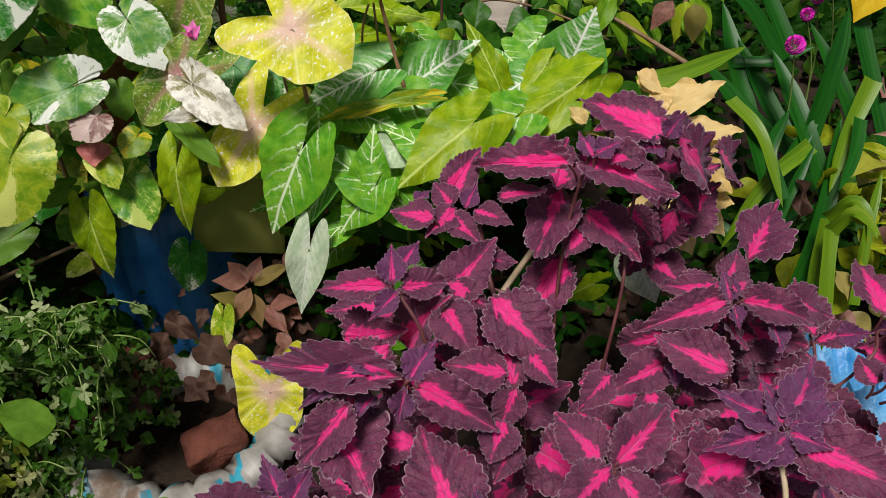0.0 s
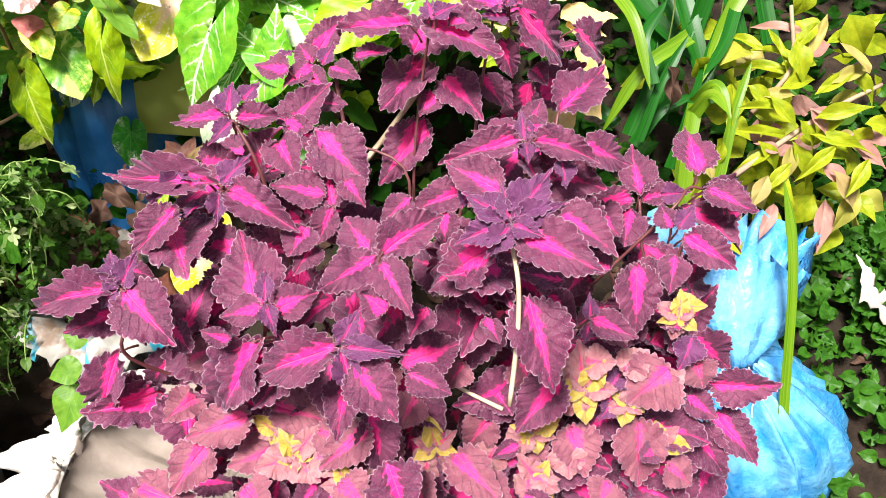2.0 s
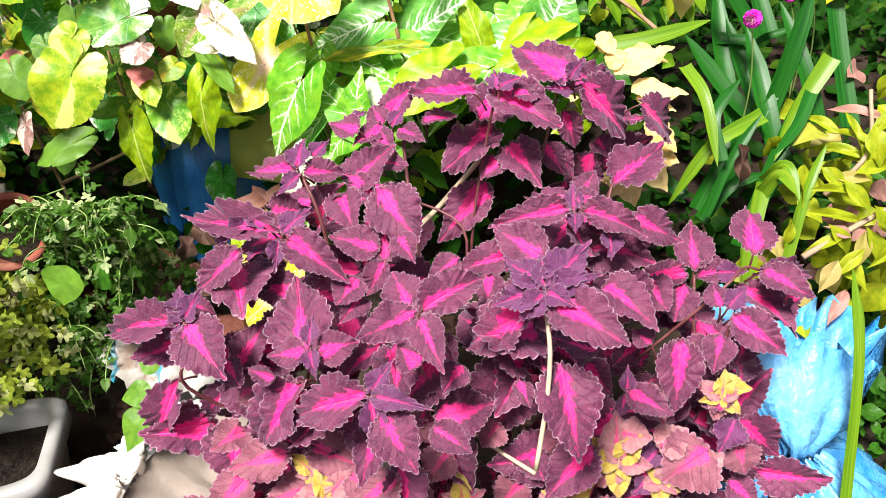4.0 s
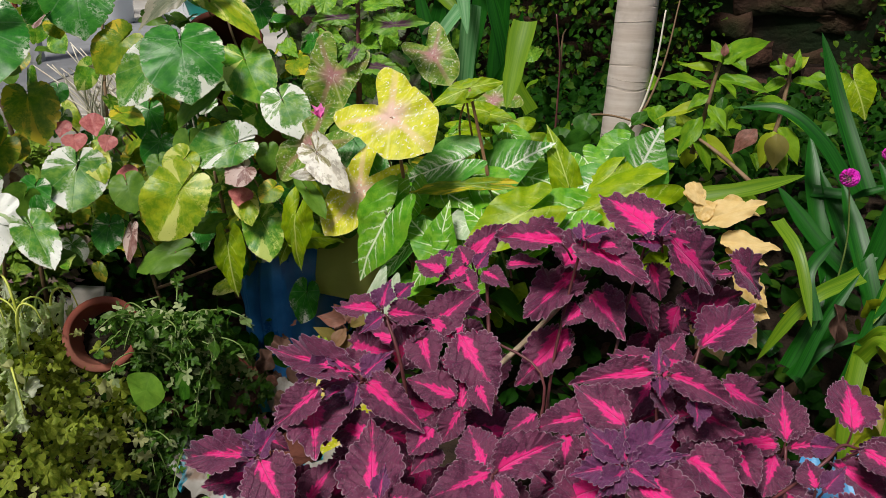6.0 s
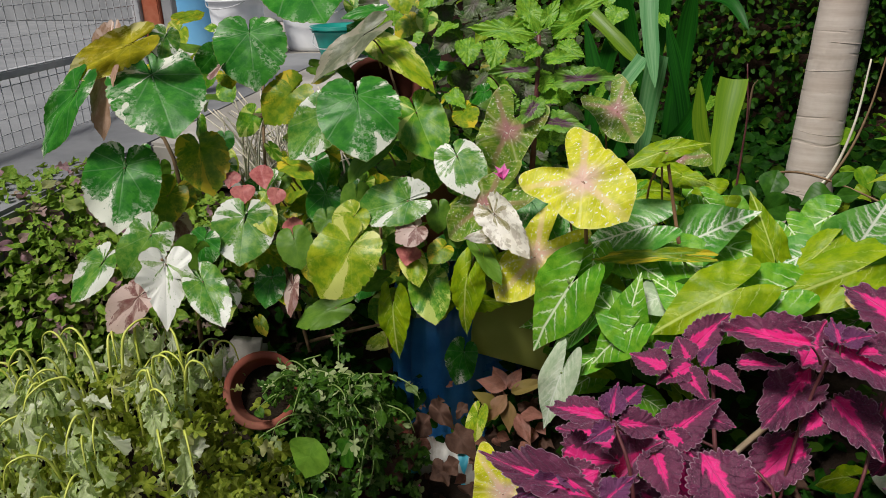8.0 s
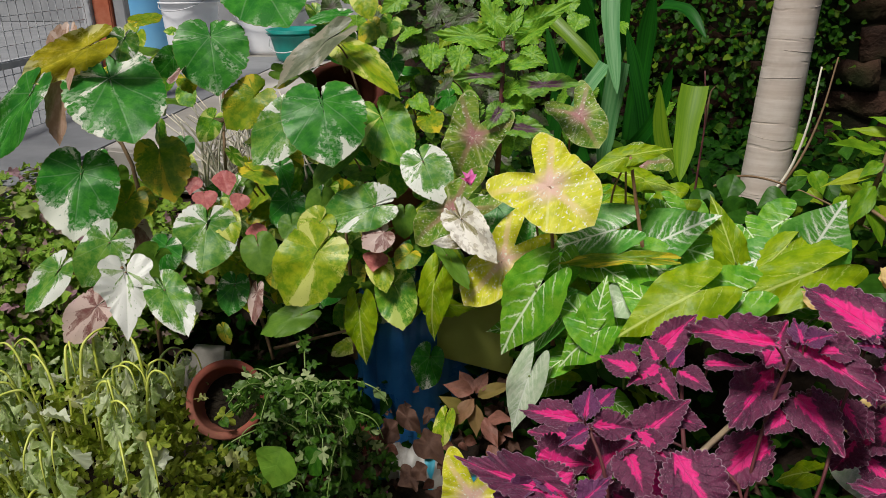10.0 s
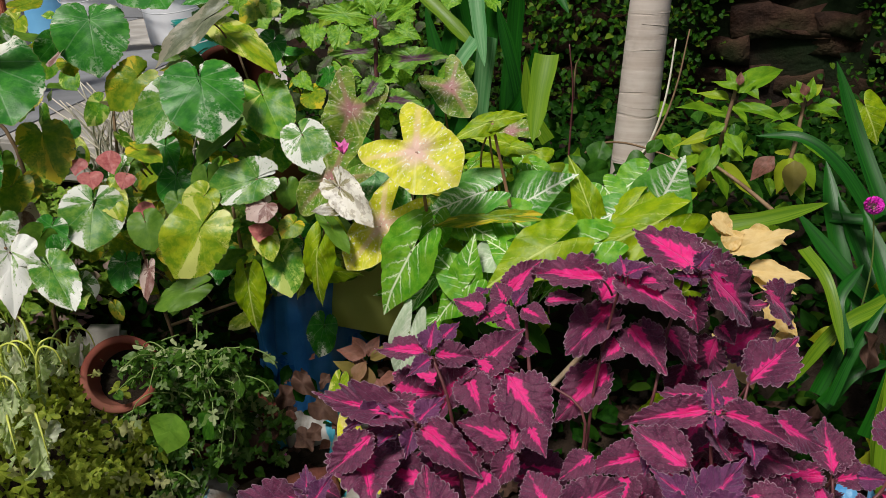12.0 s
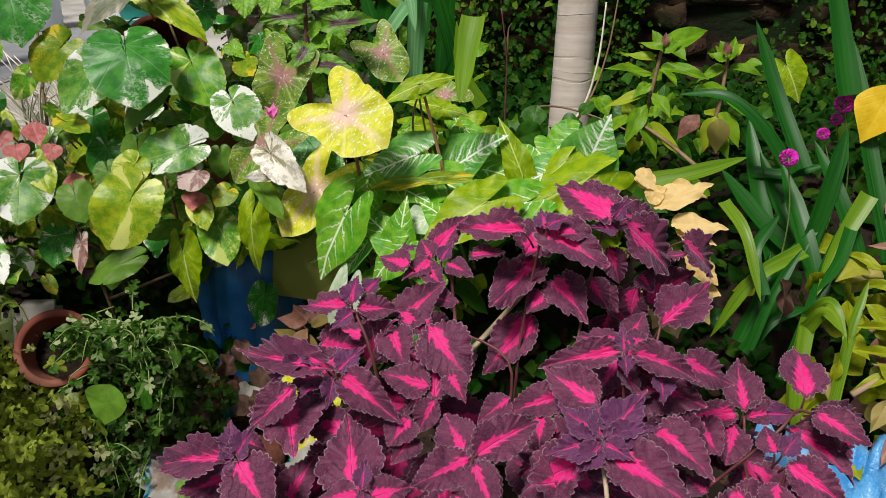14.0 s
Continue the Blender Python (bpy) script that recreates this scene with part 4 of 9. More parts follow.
def backfill(plant, meshes, count, size, back, down, seed, spread=0.05, flat=0.6, gap=None):
    """Further leaves under and behind those that a plant already has, so that it stands dense."""
    rng = random.Random(seed)
    known = [c for c in plant.children if c.name.startswith("leaf")]
    for k in range(count):
        m = rng.choice(known).matrix_basis
        base = m.translation + Vector((rng.uniform(-spread, spread), rng.uniform(*back), -rng.uniform(*down)))
        d = Vector((rng.uniform(-1, 1), rng.uniform(-1, 0.5), rng.uniform(-1.0, 0.5) * flat)).normalized()
        s = rng.uniform(*size)
        if in_gap(base + d * s * 0.5, gap):
            continue
        leaf(plant, meshes, base, base + d * s, s * rng.uniform(0.6, 0.9), rng.uniform(-35, 35), rng.randrange(99))


def hanging_fill(plant, meshes, count, size, back, seed, spread):
    """Leaves that hang in the gaps of a shrub, just behind its outer ones, turned to the open side."""
    rng = random.Random(seed)
    known = [c.matrix_basis.translation.copy() for c in plant.children if c.name.startswith("leaf")]
    for k in range(count):
        base = rng.choice(known) + Vector((rng.uniform(-spread, spread), rng.uniform(*back), rng.uniform(-0.08, 0.06)))
        d = Vector((rng.uniform(-0.9, 0.9), rng.uniform(-0.6, -0.2), rng.uniform(-1.0, -0.3))).normalized()
        s = rng.uniform(*size)
        turned_leaf(plant, meshes, base, base + d * s, s * rng.uniform(0.95, 1.25), rng.uniform(-25, 25), rng.randrange(99))


def petiole_mesh(name, thick, material):
    return finish(tube([(0, 0, 0), (0.35, 0, 0.08), (0.7, 0, 0.06), (1, 0, 0)], [thick, thick * 1.1, thick * 1.2, thick * 1.4], 6, 3), name, material)


PETIOLE_RED = petiole_mesh("red_petiole", 0.04, STEM_RED)
PETIOLE_GREEN = petiole_mesh("green_petiole", 0.018, STEM_GREEN)
PETIOLE_BROWN = petiole_mesh("brown_petiole", 0.022, STEM_BROWN)
PETIOLE_PINK = petiole_mesh("pinkish_petiole", 0.009, STEM_PINK)


def understory(plant, name, meshes, material, count, size, back, down, seed, spread=0.05, flat=0.6, gap=None):
    """The many half-hidden leaves deep in a plant, joined."""
    rng = random.Random(seed)
    known = [c for c in plant.children if c.name.startswith("leaf")]
    poses = []
    for k in range(count):
        base = rng.choice(known).matrix_basis.translation + Vector((rng.uniform(-spread, spread), rng.uniform(*back), -rng.uniform(*down)))
        d = Vector((rng.uniform(-1, 1), rng.uniform(-1, 0.5), rng.uniform(-1.0, 0.5) * flat)).normalized()
        s = rng.uniform(*size)
        if not in_gap(base + d * s * 0.5, gap):
            poses.append(leaf_pose(base, base + d * s, s * rng.uniform(0.6, 0.9), rng.uniform(-35, 35)))
    scatter(name, meshes, poses, material, plant)


# ---- ground, walls and terrace ----
def smoothstep(a, b, x):
    t = min(1.0, max(0.0, (x - a) / (b - a)))
    return t * t * (3 - 2 * t)


def ground_height(x, y):
    near = 0.06 + 0.3 * smoothstep(0.55, 1.05, y) + 0.42 * smoothstep(1.1, 1.6, y)
    near += 0.1 * smoothstep(1.6, 2.6, y) * smoothstep(-0.2, -1.2, x)
    close = math.exp(-((x / 4) ** 2 + ((y - 1) / 4) ** 2))
    return near * (0.3 + 0.7 * close if abs(y) > 6 or abs(x) > 6 else 1.0) + 0.025 * close * noise.noise((x * 5, y * 5, 0)) + 0.012 * close * noise.noise((x * 17, y * 17, 3))


def ground_sheet():
    xs = [-400, -60, -15, -6] + [-4 + 0.08 * i for i in range(101)] + [6, 15, 60, 400]
    ys = [-400, -60, -15, -5] + [-2 + 0.08 * i for i in range(80)] + [6, 15, 60, 400]
    bm = bmesh.new()
    grid = [[bm.verts.new((x, y, ground_height(x, y))) for x in xs] for y in ys]
    for a, b in zip(grid, grid[1:]):
        for i in range(len(xs) - 1):
            bm.faces.new((a[i], a[i + 1], b[i + 1], b[i]))
    ob = part("ground", bm, SOIL, None)
    return tagged(ob, "soil of the flower bed, coloured dark for shade, with scattered litter", "soil", "", "structure")


ground_sheet()
TERRACE = 0.9


def terrace():
    bm = box_bm(6.0, 6.4, 0.12, 0.01, None, pose(-4.2, 4.75, TERRACE - 0.06, 0, 0, 0))
    tagged(part("floor", bm, CONCRETE, None, "", False), "worn pale grey concrete floor slab behind the plants", "floor", "", "structure")
    hinge = pose(-2.22, 2.2, TERRACE - 0.056, 0, 0, 17)
    bm = box_bm(10.0, 4.6, 0.12, 0.01, None, hinge @ pose(-4.7, -0.9, 0))
    box_bm(9.0, 6.0, 0.12, 0.01, bm, hinge @ pose(-5.4, 4.4, 0))
    tagged(part("floor_2", bm, GREYFLOOR, None, "", False), "grey cement floor behind the mesh gate", "floor", "", "structure")


terrace()


def back_wall():
    """Dark masonry, whose courses show between the creepers."""
    wall = tagged(part("wall_north", box_bm(7.0, 0.24, 3.4, 0.01, None, pose(2.2, 2.72, 1.2)), MOSSWALL, None, "", False), "dark mossy masonry wall overgrown with creepers", "wall", "", "structure")
    rng = random.Random(4)
    shapes = []
    for k in range(9):
        bm = bmesh.new()
        bmesh.ops.create_cube(bm, size=1.0, matrix=Matrix.Diagonal((rng.uniform(0.13, 0.3), 0.06, rng.uniform(0.06, 0.1), 1)))
        bmesh.ops.subdivide_edges(bm, edges=bm.edges[:], cuts=2, use_grid_fill=True)
        for v in bm.verts:
            v.co += Vector((noise.noise(v.co * 11 + Vector((k, 0, 0))), noise.noise(v.co * 16 + Vector((5, k, 0))), noise.noise(v.co * 11 + Vector((0, 9, k))))) * 0.035
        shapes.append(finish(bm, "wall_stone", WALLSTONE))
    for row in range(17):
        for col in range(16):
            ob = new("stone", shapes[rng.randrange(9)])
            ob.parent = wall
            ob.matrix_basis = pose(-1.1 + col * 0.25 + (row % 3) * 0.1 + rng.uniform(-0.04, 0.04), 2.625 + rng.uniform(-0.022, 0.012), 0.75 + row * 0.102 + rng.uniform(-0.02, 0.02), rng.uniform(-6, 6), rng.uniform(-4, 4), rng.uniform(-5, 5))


back_wall()

# ---- plants ----
def strap(parent, material, points, w0, w1):
    return part("leaf", strap_bm(points, w0, w1, (0.05, -0.75, 0.66)), material, parent)


coleus = thing("coleus", "bushy coleus with scalloped maroon leaves striped hot pink", "plant", at=(0, 0, 0))
stalk(coleus, [(0.243, 0.350, 0.749), (0.249, 0.370, 0.821), (0.249, 0.385, 0.871), (0.243, 0.400, 0.905)], 0.0027, 0.0023, STEM_TAN)
stalk(coleus, [(0.024, 0.720, 0.779), (0.063, 0.780, 0.805), (0.124, 0.820, 0.874)], 0.0046, 0.0040, STEM_TAN)
stalk(coleus, [(0.017, 0.568, 0.639), (-0.010, 0.550, 0.741), (-0.031, 0.550, 0.898), (-0.057, 0.570, 0.950)], 0.0030, 0.0019, STEM_RED)
stalk(coleus, [(0.078, 0.620, 0.649), (0.071, 0.620, 0.755), (0.038, 0.700, 0.864), (0.026, 0.730, 0.933)], 0.0038, 0.0024, STEM_RED)
stalk(coleus, [(0.175, 0.710, 0.698), (0.199, 0.740, 0.821), (0.209, 0.780, 0.889), (0.226, 0.800, 0.981)], 0.0024, 0.0019, STEM_RED)
stalk(coleus, [(-0.040, 0.530, 0.698), (-0.086, 0.500, 0.820), (-0.059, 0.490, 0.886), (-0.044, 0.470, 0.928)], 0.0024, 0.0018, STEM_RED)
stalk(coleus, [(-0.104, 0.470, 0.634), (-0.172, 0.420, 0.736), (-0.161, 0.420, 0.789), (-0.147, 0.410, 0.842)], 0.0024, 0.0018, STEM_RED)
stalk(coleus, [(0.099, 0.470, 0.667), (0.099, 0.420, 0.780), (0.110, 0.410, 0.844), (0.119, 0.400, 0.892)], 0.0022, 0.0016, STEM_RED)
stalk(coleus, [(0.014, 0.455, 0.642), (-0.014, 0.400, 0.746), (0.003, 0.380, 0.816), (0.014, 0.370, 0.859)], 0.0022, 0.0017, STEM_RED)
stalk(coleus, [(0.084, 0.425, 0.610), (0.079, 0.360, 0.703), (0.085, 0.330, 0.801), (0.097, 0.300, 0.871)], 0.0021, 0.0016, STEM_RED)
stalk(coleus, [(0.222, 0.575, 0.698), (0.263, 0.560, 0.821), (0.262, 0.570, 0.877), (0.260, 0.575, 0.922)], 0.0024, 0.0018, STEM_RED)
stalk(coleus, [(0.335, 0.605, 0.613), (0.413, 0.600, 0.708), (0.422, 0.660, 0.734), (0.420, 0.690, 0.775)], 0.0027, 0.0020, STEM_RED)
stalk(coleus, [(0.355, 0.575, 0.629), (0.439, 0.560, 0.728), (0.444, 0.560, 0.779), (0.450, 0.570, 0.805)], 0.0024, 0.0018, STEM_RED)
stalk(coleus, [(0.356, 0.620, 0.683), (0.441, 0.620, 0.800), (0.471, 0.660, 0.810), (0.493, 0.670, 0.803)], 0.0021, 0.0017, STEM_RED)
stalk(coleus, [(0.115, 0.710, 0.693), (0.120, 0.740, 0.813), (0.133, 0.760, 0.910), (0.149, 0.750, 0.996)], 0.0024, 0.0019, STEM_RED)
stalk(coleus, [(0.234, 0.620, 0.718), (0.279, 0.620, 0.847), (0.295, 0.630, 0.890), (0.302, 0.650, 0.920)], 0.0021, 0.0017, STEM_RED)
stalk(coleus, [(0.106, 0.695, 0.686), (0.107, 0.720, 0.805), (0.000, 0.760, 0.829), (-0.031, 0.780, 0.836)], 0.0023, 0.0017, STEM_RED)
stalk(coleus, [(0.239, 0.424, 0.661), (0.200, 0.440, 0.670), (0.159, 0.460, 0.681)], 0.0028, 0.0020, STEM_TAN)
leaf(coleus, COLEUS_BLADES, (0.244, 0.790, 0.997), (0.150, 0.865, 1.037), 0.074, 0, 1)
leaf(coleus, COLEUS_BLADES, (0.251, 0.790, 0.994), (0.349, 0.822, 0.915), 0.077, 0, 2)
leaf(coleus, COLEUS_BLADES, (0.141, 0.770, 0.992), (0.240, 0.702, 0.967), 0.068, 0, 3)
leaf(coleus, COLEUS_BLADES, (0.128, 0.733, 0.995), (0.010, 0.780, 0.988), 0.055, 0, 4)
leaf(coleus, COLEUS_BLADES, (-0.008, 0.770, 0.941), (0.030, 0.800, 0.995), 0.043, 0, 5)
leaf(coleus, COLEUS_BLADES, (0.134, 0.830, 0.916), (0.085, 0.690, 0.902), 0.067, 0, 6)
leaf(coleus, COLEUS_BLADES, (0.159, 0.800, 0.901), (0.210, 0.720, 0.891), 0.061, 0, 7)
leaf(coleus, COLEUS_BLADES, (0.335, 0.880, 0.936), (0.423, 0.930, 0.869), 0.066, 0, 8)
leaf(coleus, COLEUS_BLADES, (0.302, 0.650, 0.920), (0.364, 0.740, 0.938), 0.063, 0, 9)
leaf(coleus, COLEUS_TIPS, (0.153, 0.740, 0.999), (0.141, 0.780, 1.017), 0.030, 0, 10)
leaf(coleus, COLEUS_TIPS, (0.153, 0.740, 1.003), (0.182, 0.740, 1.022), 0.026, 0, 11)
leaf(coleus, COLEUS_TIPS, (0.240, 0.780, 1.003), (0.258, 0.780, 1.035), 0.025, 0, 12)
leaf(coleus, COLEUS_BLADES, (0.243, 0.800, 0.999), (0.323, 0.870, 0.973), 0.047, 0, 13)
leaf(coleus, COLEUS_BLADES, (0.210, 0.800, 0.902), (0.242, 0.770, 0.877), 0.040, 0, 14)
leaf(coleus, COLEUS_BLADES, (0.226, 0.810, 0.896), (0.254, 0.790, 0.857), 0.030, 0, 15)
leaf(coleus, COLEUS_BLADES, (0.234, 0.810, 0.949), (0.258, 0.800, 0.896), 0.039, 0, 16)
leaf(coleus, COLEUS_BLADES, (0.279, 0.820, 0.906), (0.301, 0.800, 0.893), 0.033, 0, 17)
leaf(coleus, COLEUS_BLADES, (-0.023, 0.700, 0.953), (-0.073, 0.720, 0.952), 0.038, 0, 18)
leaf(coleus, COLEUS_BLADES, (0.003, 0.730, 0.947), (-0.031, 0.690, 0.941), 0.035, 0, 19)
leaf(coleus, COLEUS_BLADES, (0.022, 0.730, 0.943), (0.057, 0.700, 0.950), 0.031, 0, 20)
leaf(coleus, COLEUS_BLADES, (0.049, 0.750, 0.949), (0.103, 0.730, 0.967), 0.026, 0, 21)
leaf(coleus, COLEUS_BLADES, (-0.004, 0.740, 0.945), (-0.024, 0.760, 0.968), 0.034, 0, 22)
leaf(coleus, COLEUS_BLADES, (-0.007, 0.720, 0.940), (0.024, 0.680, 0.939), 0.033, 0, 23)
leaf(coleus, COLEUS_TIPS, (0.011, 0.730, 0.947), (0.026, 0.750, 0.970), 0.024, 0, 24)
leaf(coleus, COLEUS_BLADES, (-0.064, 0.570, 0.955), (-0.150, 0.600, 0.939), 0.035, 0, 25)
leaf(coleus, COLEUS_TIPS, (-0.061, 0.570, 0.957), (-0.062, 0.600, 0.987), 0.030, 0, 26)
leaf(coleus, COLEUS_TIPS, (-0.055, 0.565, 0.952), (-0.085, 0.552, 0.928), 0.024, 0, 27)
leaf(coleus, COLEUS_BLADES, (-0.053, 0.570, 0.952), (-0.006, 0.588, 0.950), 0.035, 0, 28)
leaf(coleus, COLEUS_BLADES, (-0.010, 0.600, 0.918), (0.035, 0.620, 0.975), 0.051, 0, 29)
leaf(coleus, COLEUS_BLADES, (0.013, 0.650, 0.934), (0.061, 0.620, 0.944), 0.029, 0, 30)
leaf(coleus, COLEUS_TIPS, (-0.053, 0.600, 0.958), (-0.036, 0.620, 0.975), 0.025, 0, 31)
leaf(coleus, COLEUS_BLADES, (-0.009, 0.600, 0.934), (0.032, 0.580, 0.922), 0.030, 0, 32)
leaf(coleus, COLEUS_BLADES, (-0.050, 0.475, 0.927), (-0.190, 0.520, 0.910), 0.044, 0, 33)
leaf(coleus, COLEUS_TIPS, (-0.044, 0.470, 0.928), (-0.019, 0.500, 0.950), 0.031, 0, 34)
leaf(coleus, COLEUS_BLADES, (-0.039, 0.465, 0.928), (0.033, 0.435, 0.905), 0.042, 0, 35)
leaf(coleus, COLEUS_TIPS, (-0.046, 0.465, 0.924), (-0.056, 0.460, 0.884), 0.024, 0, 36)
leaf(coleus, COLEUS_TIPS, (-0.062, 0.480, 0.927), (-0.114, 0.510, 0.937), 0.023, 0, 37)
leaf(coleus, COLEUS_TIPS, (-0.083, 0.490, 0.929), (-0.159, 0.480, 0.884), 0.025, 0, 38)
leaf(coleus, COLEUS_BLADES, (-0.095, 0.470, 0.903), (-0.139, 0.430, 0.867), 0.042, 0, 39)
leaf(coleus, COLEUS_BLADES, (-0.090, 0.500, 0.868), (-0.096, 0.460, 0.834), 0.044, 0, 40)
leaf(coleus, COLEUS_BLADES, (-0.016, 0.580, 0.922), (0.013, 0.530, 0.909), 0.047, 0, 41)
leaf(coleus, COLEUS_BLADES, (0.032, 0.580, 0.932), (0.091, 0.530, 0.891), 0.069, 0, 42)
leaf(coleus, COLEUS_BLADES, (0.051, 0.523, 0.867), (0.039, 0.575, 0.906), 0.047, 0, 43)
leaf(coleus, COLEUS_BLADES, (0.043, 0.530, 0.879), (-0.010, 0.520, 0.904), 0.044, 0, 44)
leaf(coleus, COLEUS_BLADES, (0.052, 0.520, 0.871), (0.033, 0.500, 0.833), 0.033, 0, 45)
leaf(coleus, COLEUS_BLADES, (0.065, 0.540, 0.894), (0.088, 0.510, 0.882), 0.032, 0, 46)
leaf(coleus, COLEUS_BLADES, (0.119, 0.405, 0.892), (0.180, 0.452, 0.918), 0.046, 0, 47)
leaf(coleus, COLEUS_BLADES, (0.116, 0.405, 0.890), (0.067, 0.356, 0.887), 0.044, 0, 48)
leaf(coleus, COLEUS_BLADES, (0.119, 0.400, 0.889), (0.152, 0.345, 0.875), 0.037, 0, 49)
leaf(coleus, COLEUS_BLADES, (0.109, 0.410, 0.890), (0.077, 0.450, 0.913), 0.044, 0, 50)
leaf(coleus, COLEUS_BLADES, (-0.003, 0.390, 0.827), (-0.038, 0.475, 0.870), 0.075, 0, 51)
leaf(coleus, COLEUS_TIPS, (0.015, 0.367, 0.864), (0.008, 0.400, 0.883), 0.020, 0, 52)
leaf(coleus, COLEUS_TIPS, (0.015, 0.367, 0.862), (0.025, 0.345, 0.841), 0.020, 0, 53)
leaf(coleus, COLEUS_BLADES, (0.010, 0.370, 0.855), (-0.035, 0.370, 0.842), 0.033, 0, 54)
leaf(coleus, COLEUS_BLADES, (0.022, 0.370, 0.853), (0.060, 0.380, 0.868), 0.038, 0, 55)
leaf(coleus, COLEUS_BLADES, (-0.106, 0.430, 0.768), (-0.082, 0.460, 0.819), 0.044, 0, 56)
leaf(coleus, COLEUS_BLADES, (0.035, 0.470, 0.879), (0.022, 0.430, 0.868), 0.041, 0, 57)
leaf(coleus, COLEUS_BLADES, (-0.151, 0.415, 0.841), (-0.281, 0.425, 0.808), 0.051, 0, 58)
leaf(coleus, COLEUS_TIPS, (-0.150, 0.415, 0.842), (-0.181, 0.458, 0.865), 0.026, 0, 59)
leaf(coleus, COLEUS_TIPS, (-0.147, 0.412, 0.845), (-0.122, 0.420, 0.885), 0.030, 0, 60)
leaf(coleus, COLEUS_BLADES, (-0.142, 0.405, 0.847), (-0.086, 0.360, 0.817), 0.065, 0, 61)
leaf(coleus, COLEUS_TIPS, (-0.149, 0.410, 0.844), (-0.178, 0.400, 0.823), 0.028, 0, 62)
leaf(coleus, COLEUS_BLADES, (-0.181, 0.420, 0.747), (-0.231, 0.400, 0.644), 0.051, 0, 63)
leaf(coleus, COLEUS_BLADES, (0.096, 0.300, 0.873), (0.002, 0.310, 0.826), 0.052, 0, 64)
leaf(coleus, COLEUS_TIPS, (0.097, 0.300, 0.874), (0.113, 0.320, 0.901), 0.023, 0, 65)
leaf(coleus, COLEUS_TIPS, (0.098, 0.300, 0.873), (0.159, 0.280, 0.883), 0.023, 0, 66)
leaf(coleus, COLEUS_TIPS, (0.098, 0.295, 0.875), (0.113, 0.270, 0.827), 0.025, 0, 67)
leaf(coleus, COLEUS_BLADES, (0.109, 0.290, 0.862), (0.146, 0.250, 0.841), 0.047, 0, 68)
leaf(coleus, COLEUS_BLADES, (0.152, 0.300, 0.843), (0.192, 0.280, 0.838), 0.031, 0, 69)
leaf(coleus, COLEUS_BLADES, (0.128, 0.360, 0.860), (0.104, 0.370, 0.876), 0.036, 0, 70)
leaf(coleus, COLEUS_BLADES, (0.001, 0.360, 0.824), (-0.067, 0.330, 0.738), 0.063, 0, 71)
leaf(coleus, COLEUS_BLADES, (0.247, 0.400, 0.925), (0.318, 0.340, 0.923), 0.052, 0, 72)
leaf(coleus, COLEUS_BLADES, (0.226, 0.410, 0.899), (0.149, 0.425, 0.833), 0.061, 0, 73)
leaf(coleus, COLEUS_TIPS, (0.242, 0.400, 0.932), (0.183, 0.400, 0.911), 0.037, 0, 74)
leaf(coleus, COLEUS_TIPS, (0.242, 0.400, 0.933), (0.195, 0.440, 0.940), 0.033, 0, 75)
leaf(coleus, COLEUS_TIPS, (0.243, 0.400, 0.934), (0.281, 0.450, 0.964), 0.043, 0, 76)
leaf(coleus, COLEUS_TIPS, (0.243, 0.400, 0.932), (0.291, 0.410, 0.952), 0.027, 0, 77)
leaf(coleus, COLEUS_TIPS, (0.242, 0.395, 0.934), (0.271, 0.380, 0.930), 0.024, 0, 78)
leaf(coleus, COLEUS_TIPS, (0.241, 0.395, 0.933), (0.216, 0.380, 0.905), 0.028, 0, 79)
leaf(coleus, COLEUS_TIPS, (0.241, 0.400, 0.933), (0.233, 0.430, 0.960), 0.025, 0, 80)
leaf(coleus, COLEUS_BLADES, (0.235, 0.490, 0.908), (0.174, 0.526, 0.924), 0.049, 0, 81)
leaf(coleus, COLEUS_BLADES, (0.256, 0.575, 0.923), (0.168, 0.545, 0.919), 0.037, 0, 82)
leaf(coleus, COLEUS_BLADES, (0.268, 0.575, 0.925), (0.342, 0.555, 0.917), 0.039, 0, 83)
leaf(coleus, COLEUS_BLADES, (0.325, 0.600, 0.906), (0.389, 0.616, 0.867), 0.047, 0, 84)
leaf(coleus, COLEUS_BLADES, (0.257, 0.580, 0.928), (0.194, 0.620, 0.919), 0.032, 0, 85)
leaf(coleus, COLEUS_BLADES, (0.261, 0.580, 0.931), (0.293, 0.600, 0.935), 0.028, 0, 86)
leaf(coleus, COLEUS_TIPS, (0.260, 0.575, 0.922), (0.256, 0.600, 0.946), 0.024, 0, 87)
leaf(coleus, COLEUS_TIPS, (0.261, 0.570, 0.922), (0.264, 0.550, 0.907), 0.020, 0, 88)
leaf(coleus, COLEUS_BLADES, (0.264, 0.600, 0.923), (0.280, 0.620, 0.954), 0.034, 0, 89)
leaf(coleus, COLEUS_BLADES, (0.135, 0.774, 0.851), (0.070, 0.719, 0.776), 0.064, 0, 90)
leaf(coleus, COLEUS_BLADES, (0.151, 0.770, 0.891), (0.130, 0.740, 0.875), 0.039, 0, 91)
leaf(coleus, COLEUS_BLADES, (0.211, 0.470, 0.796), (0.188, 0.420, 0.702), 0.085, 0, 92)
leaf(coleus, COLEUS_BLADES, (0.419, 0.690, 0.782), (0.415, 0.760, 0.818), 0.053, 0, 93)
leaf(coleus, COLEUS_BLADES, (0.411, 0.690, 0.776), (0.338, 0.669, 0.780), 0.037, 0, 94)
leaf(coleus, COLEUS_BLADES, (0.422, 0.690, 0.774), (0.483, 0.700, 0.791), 0.034, 0, 95)
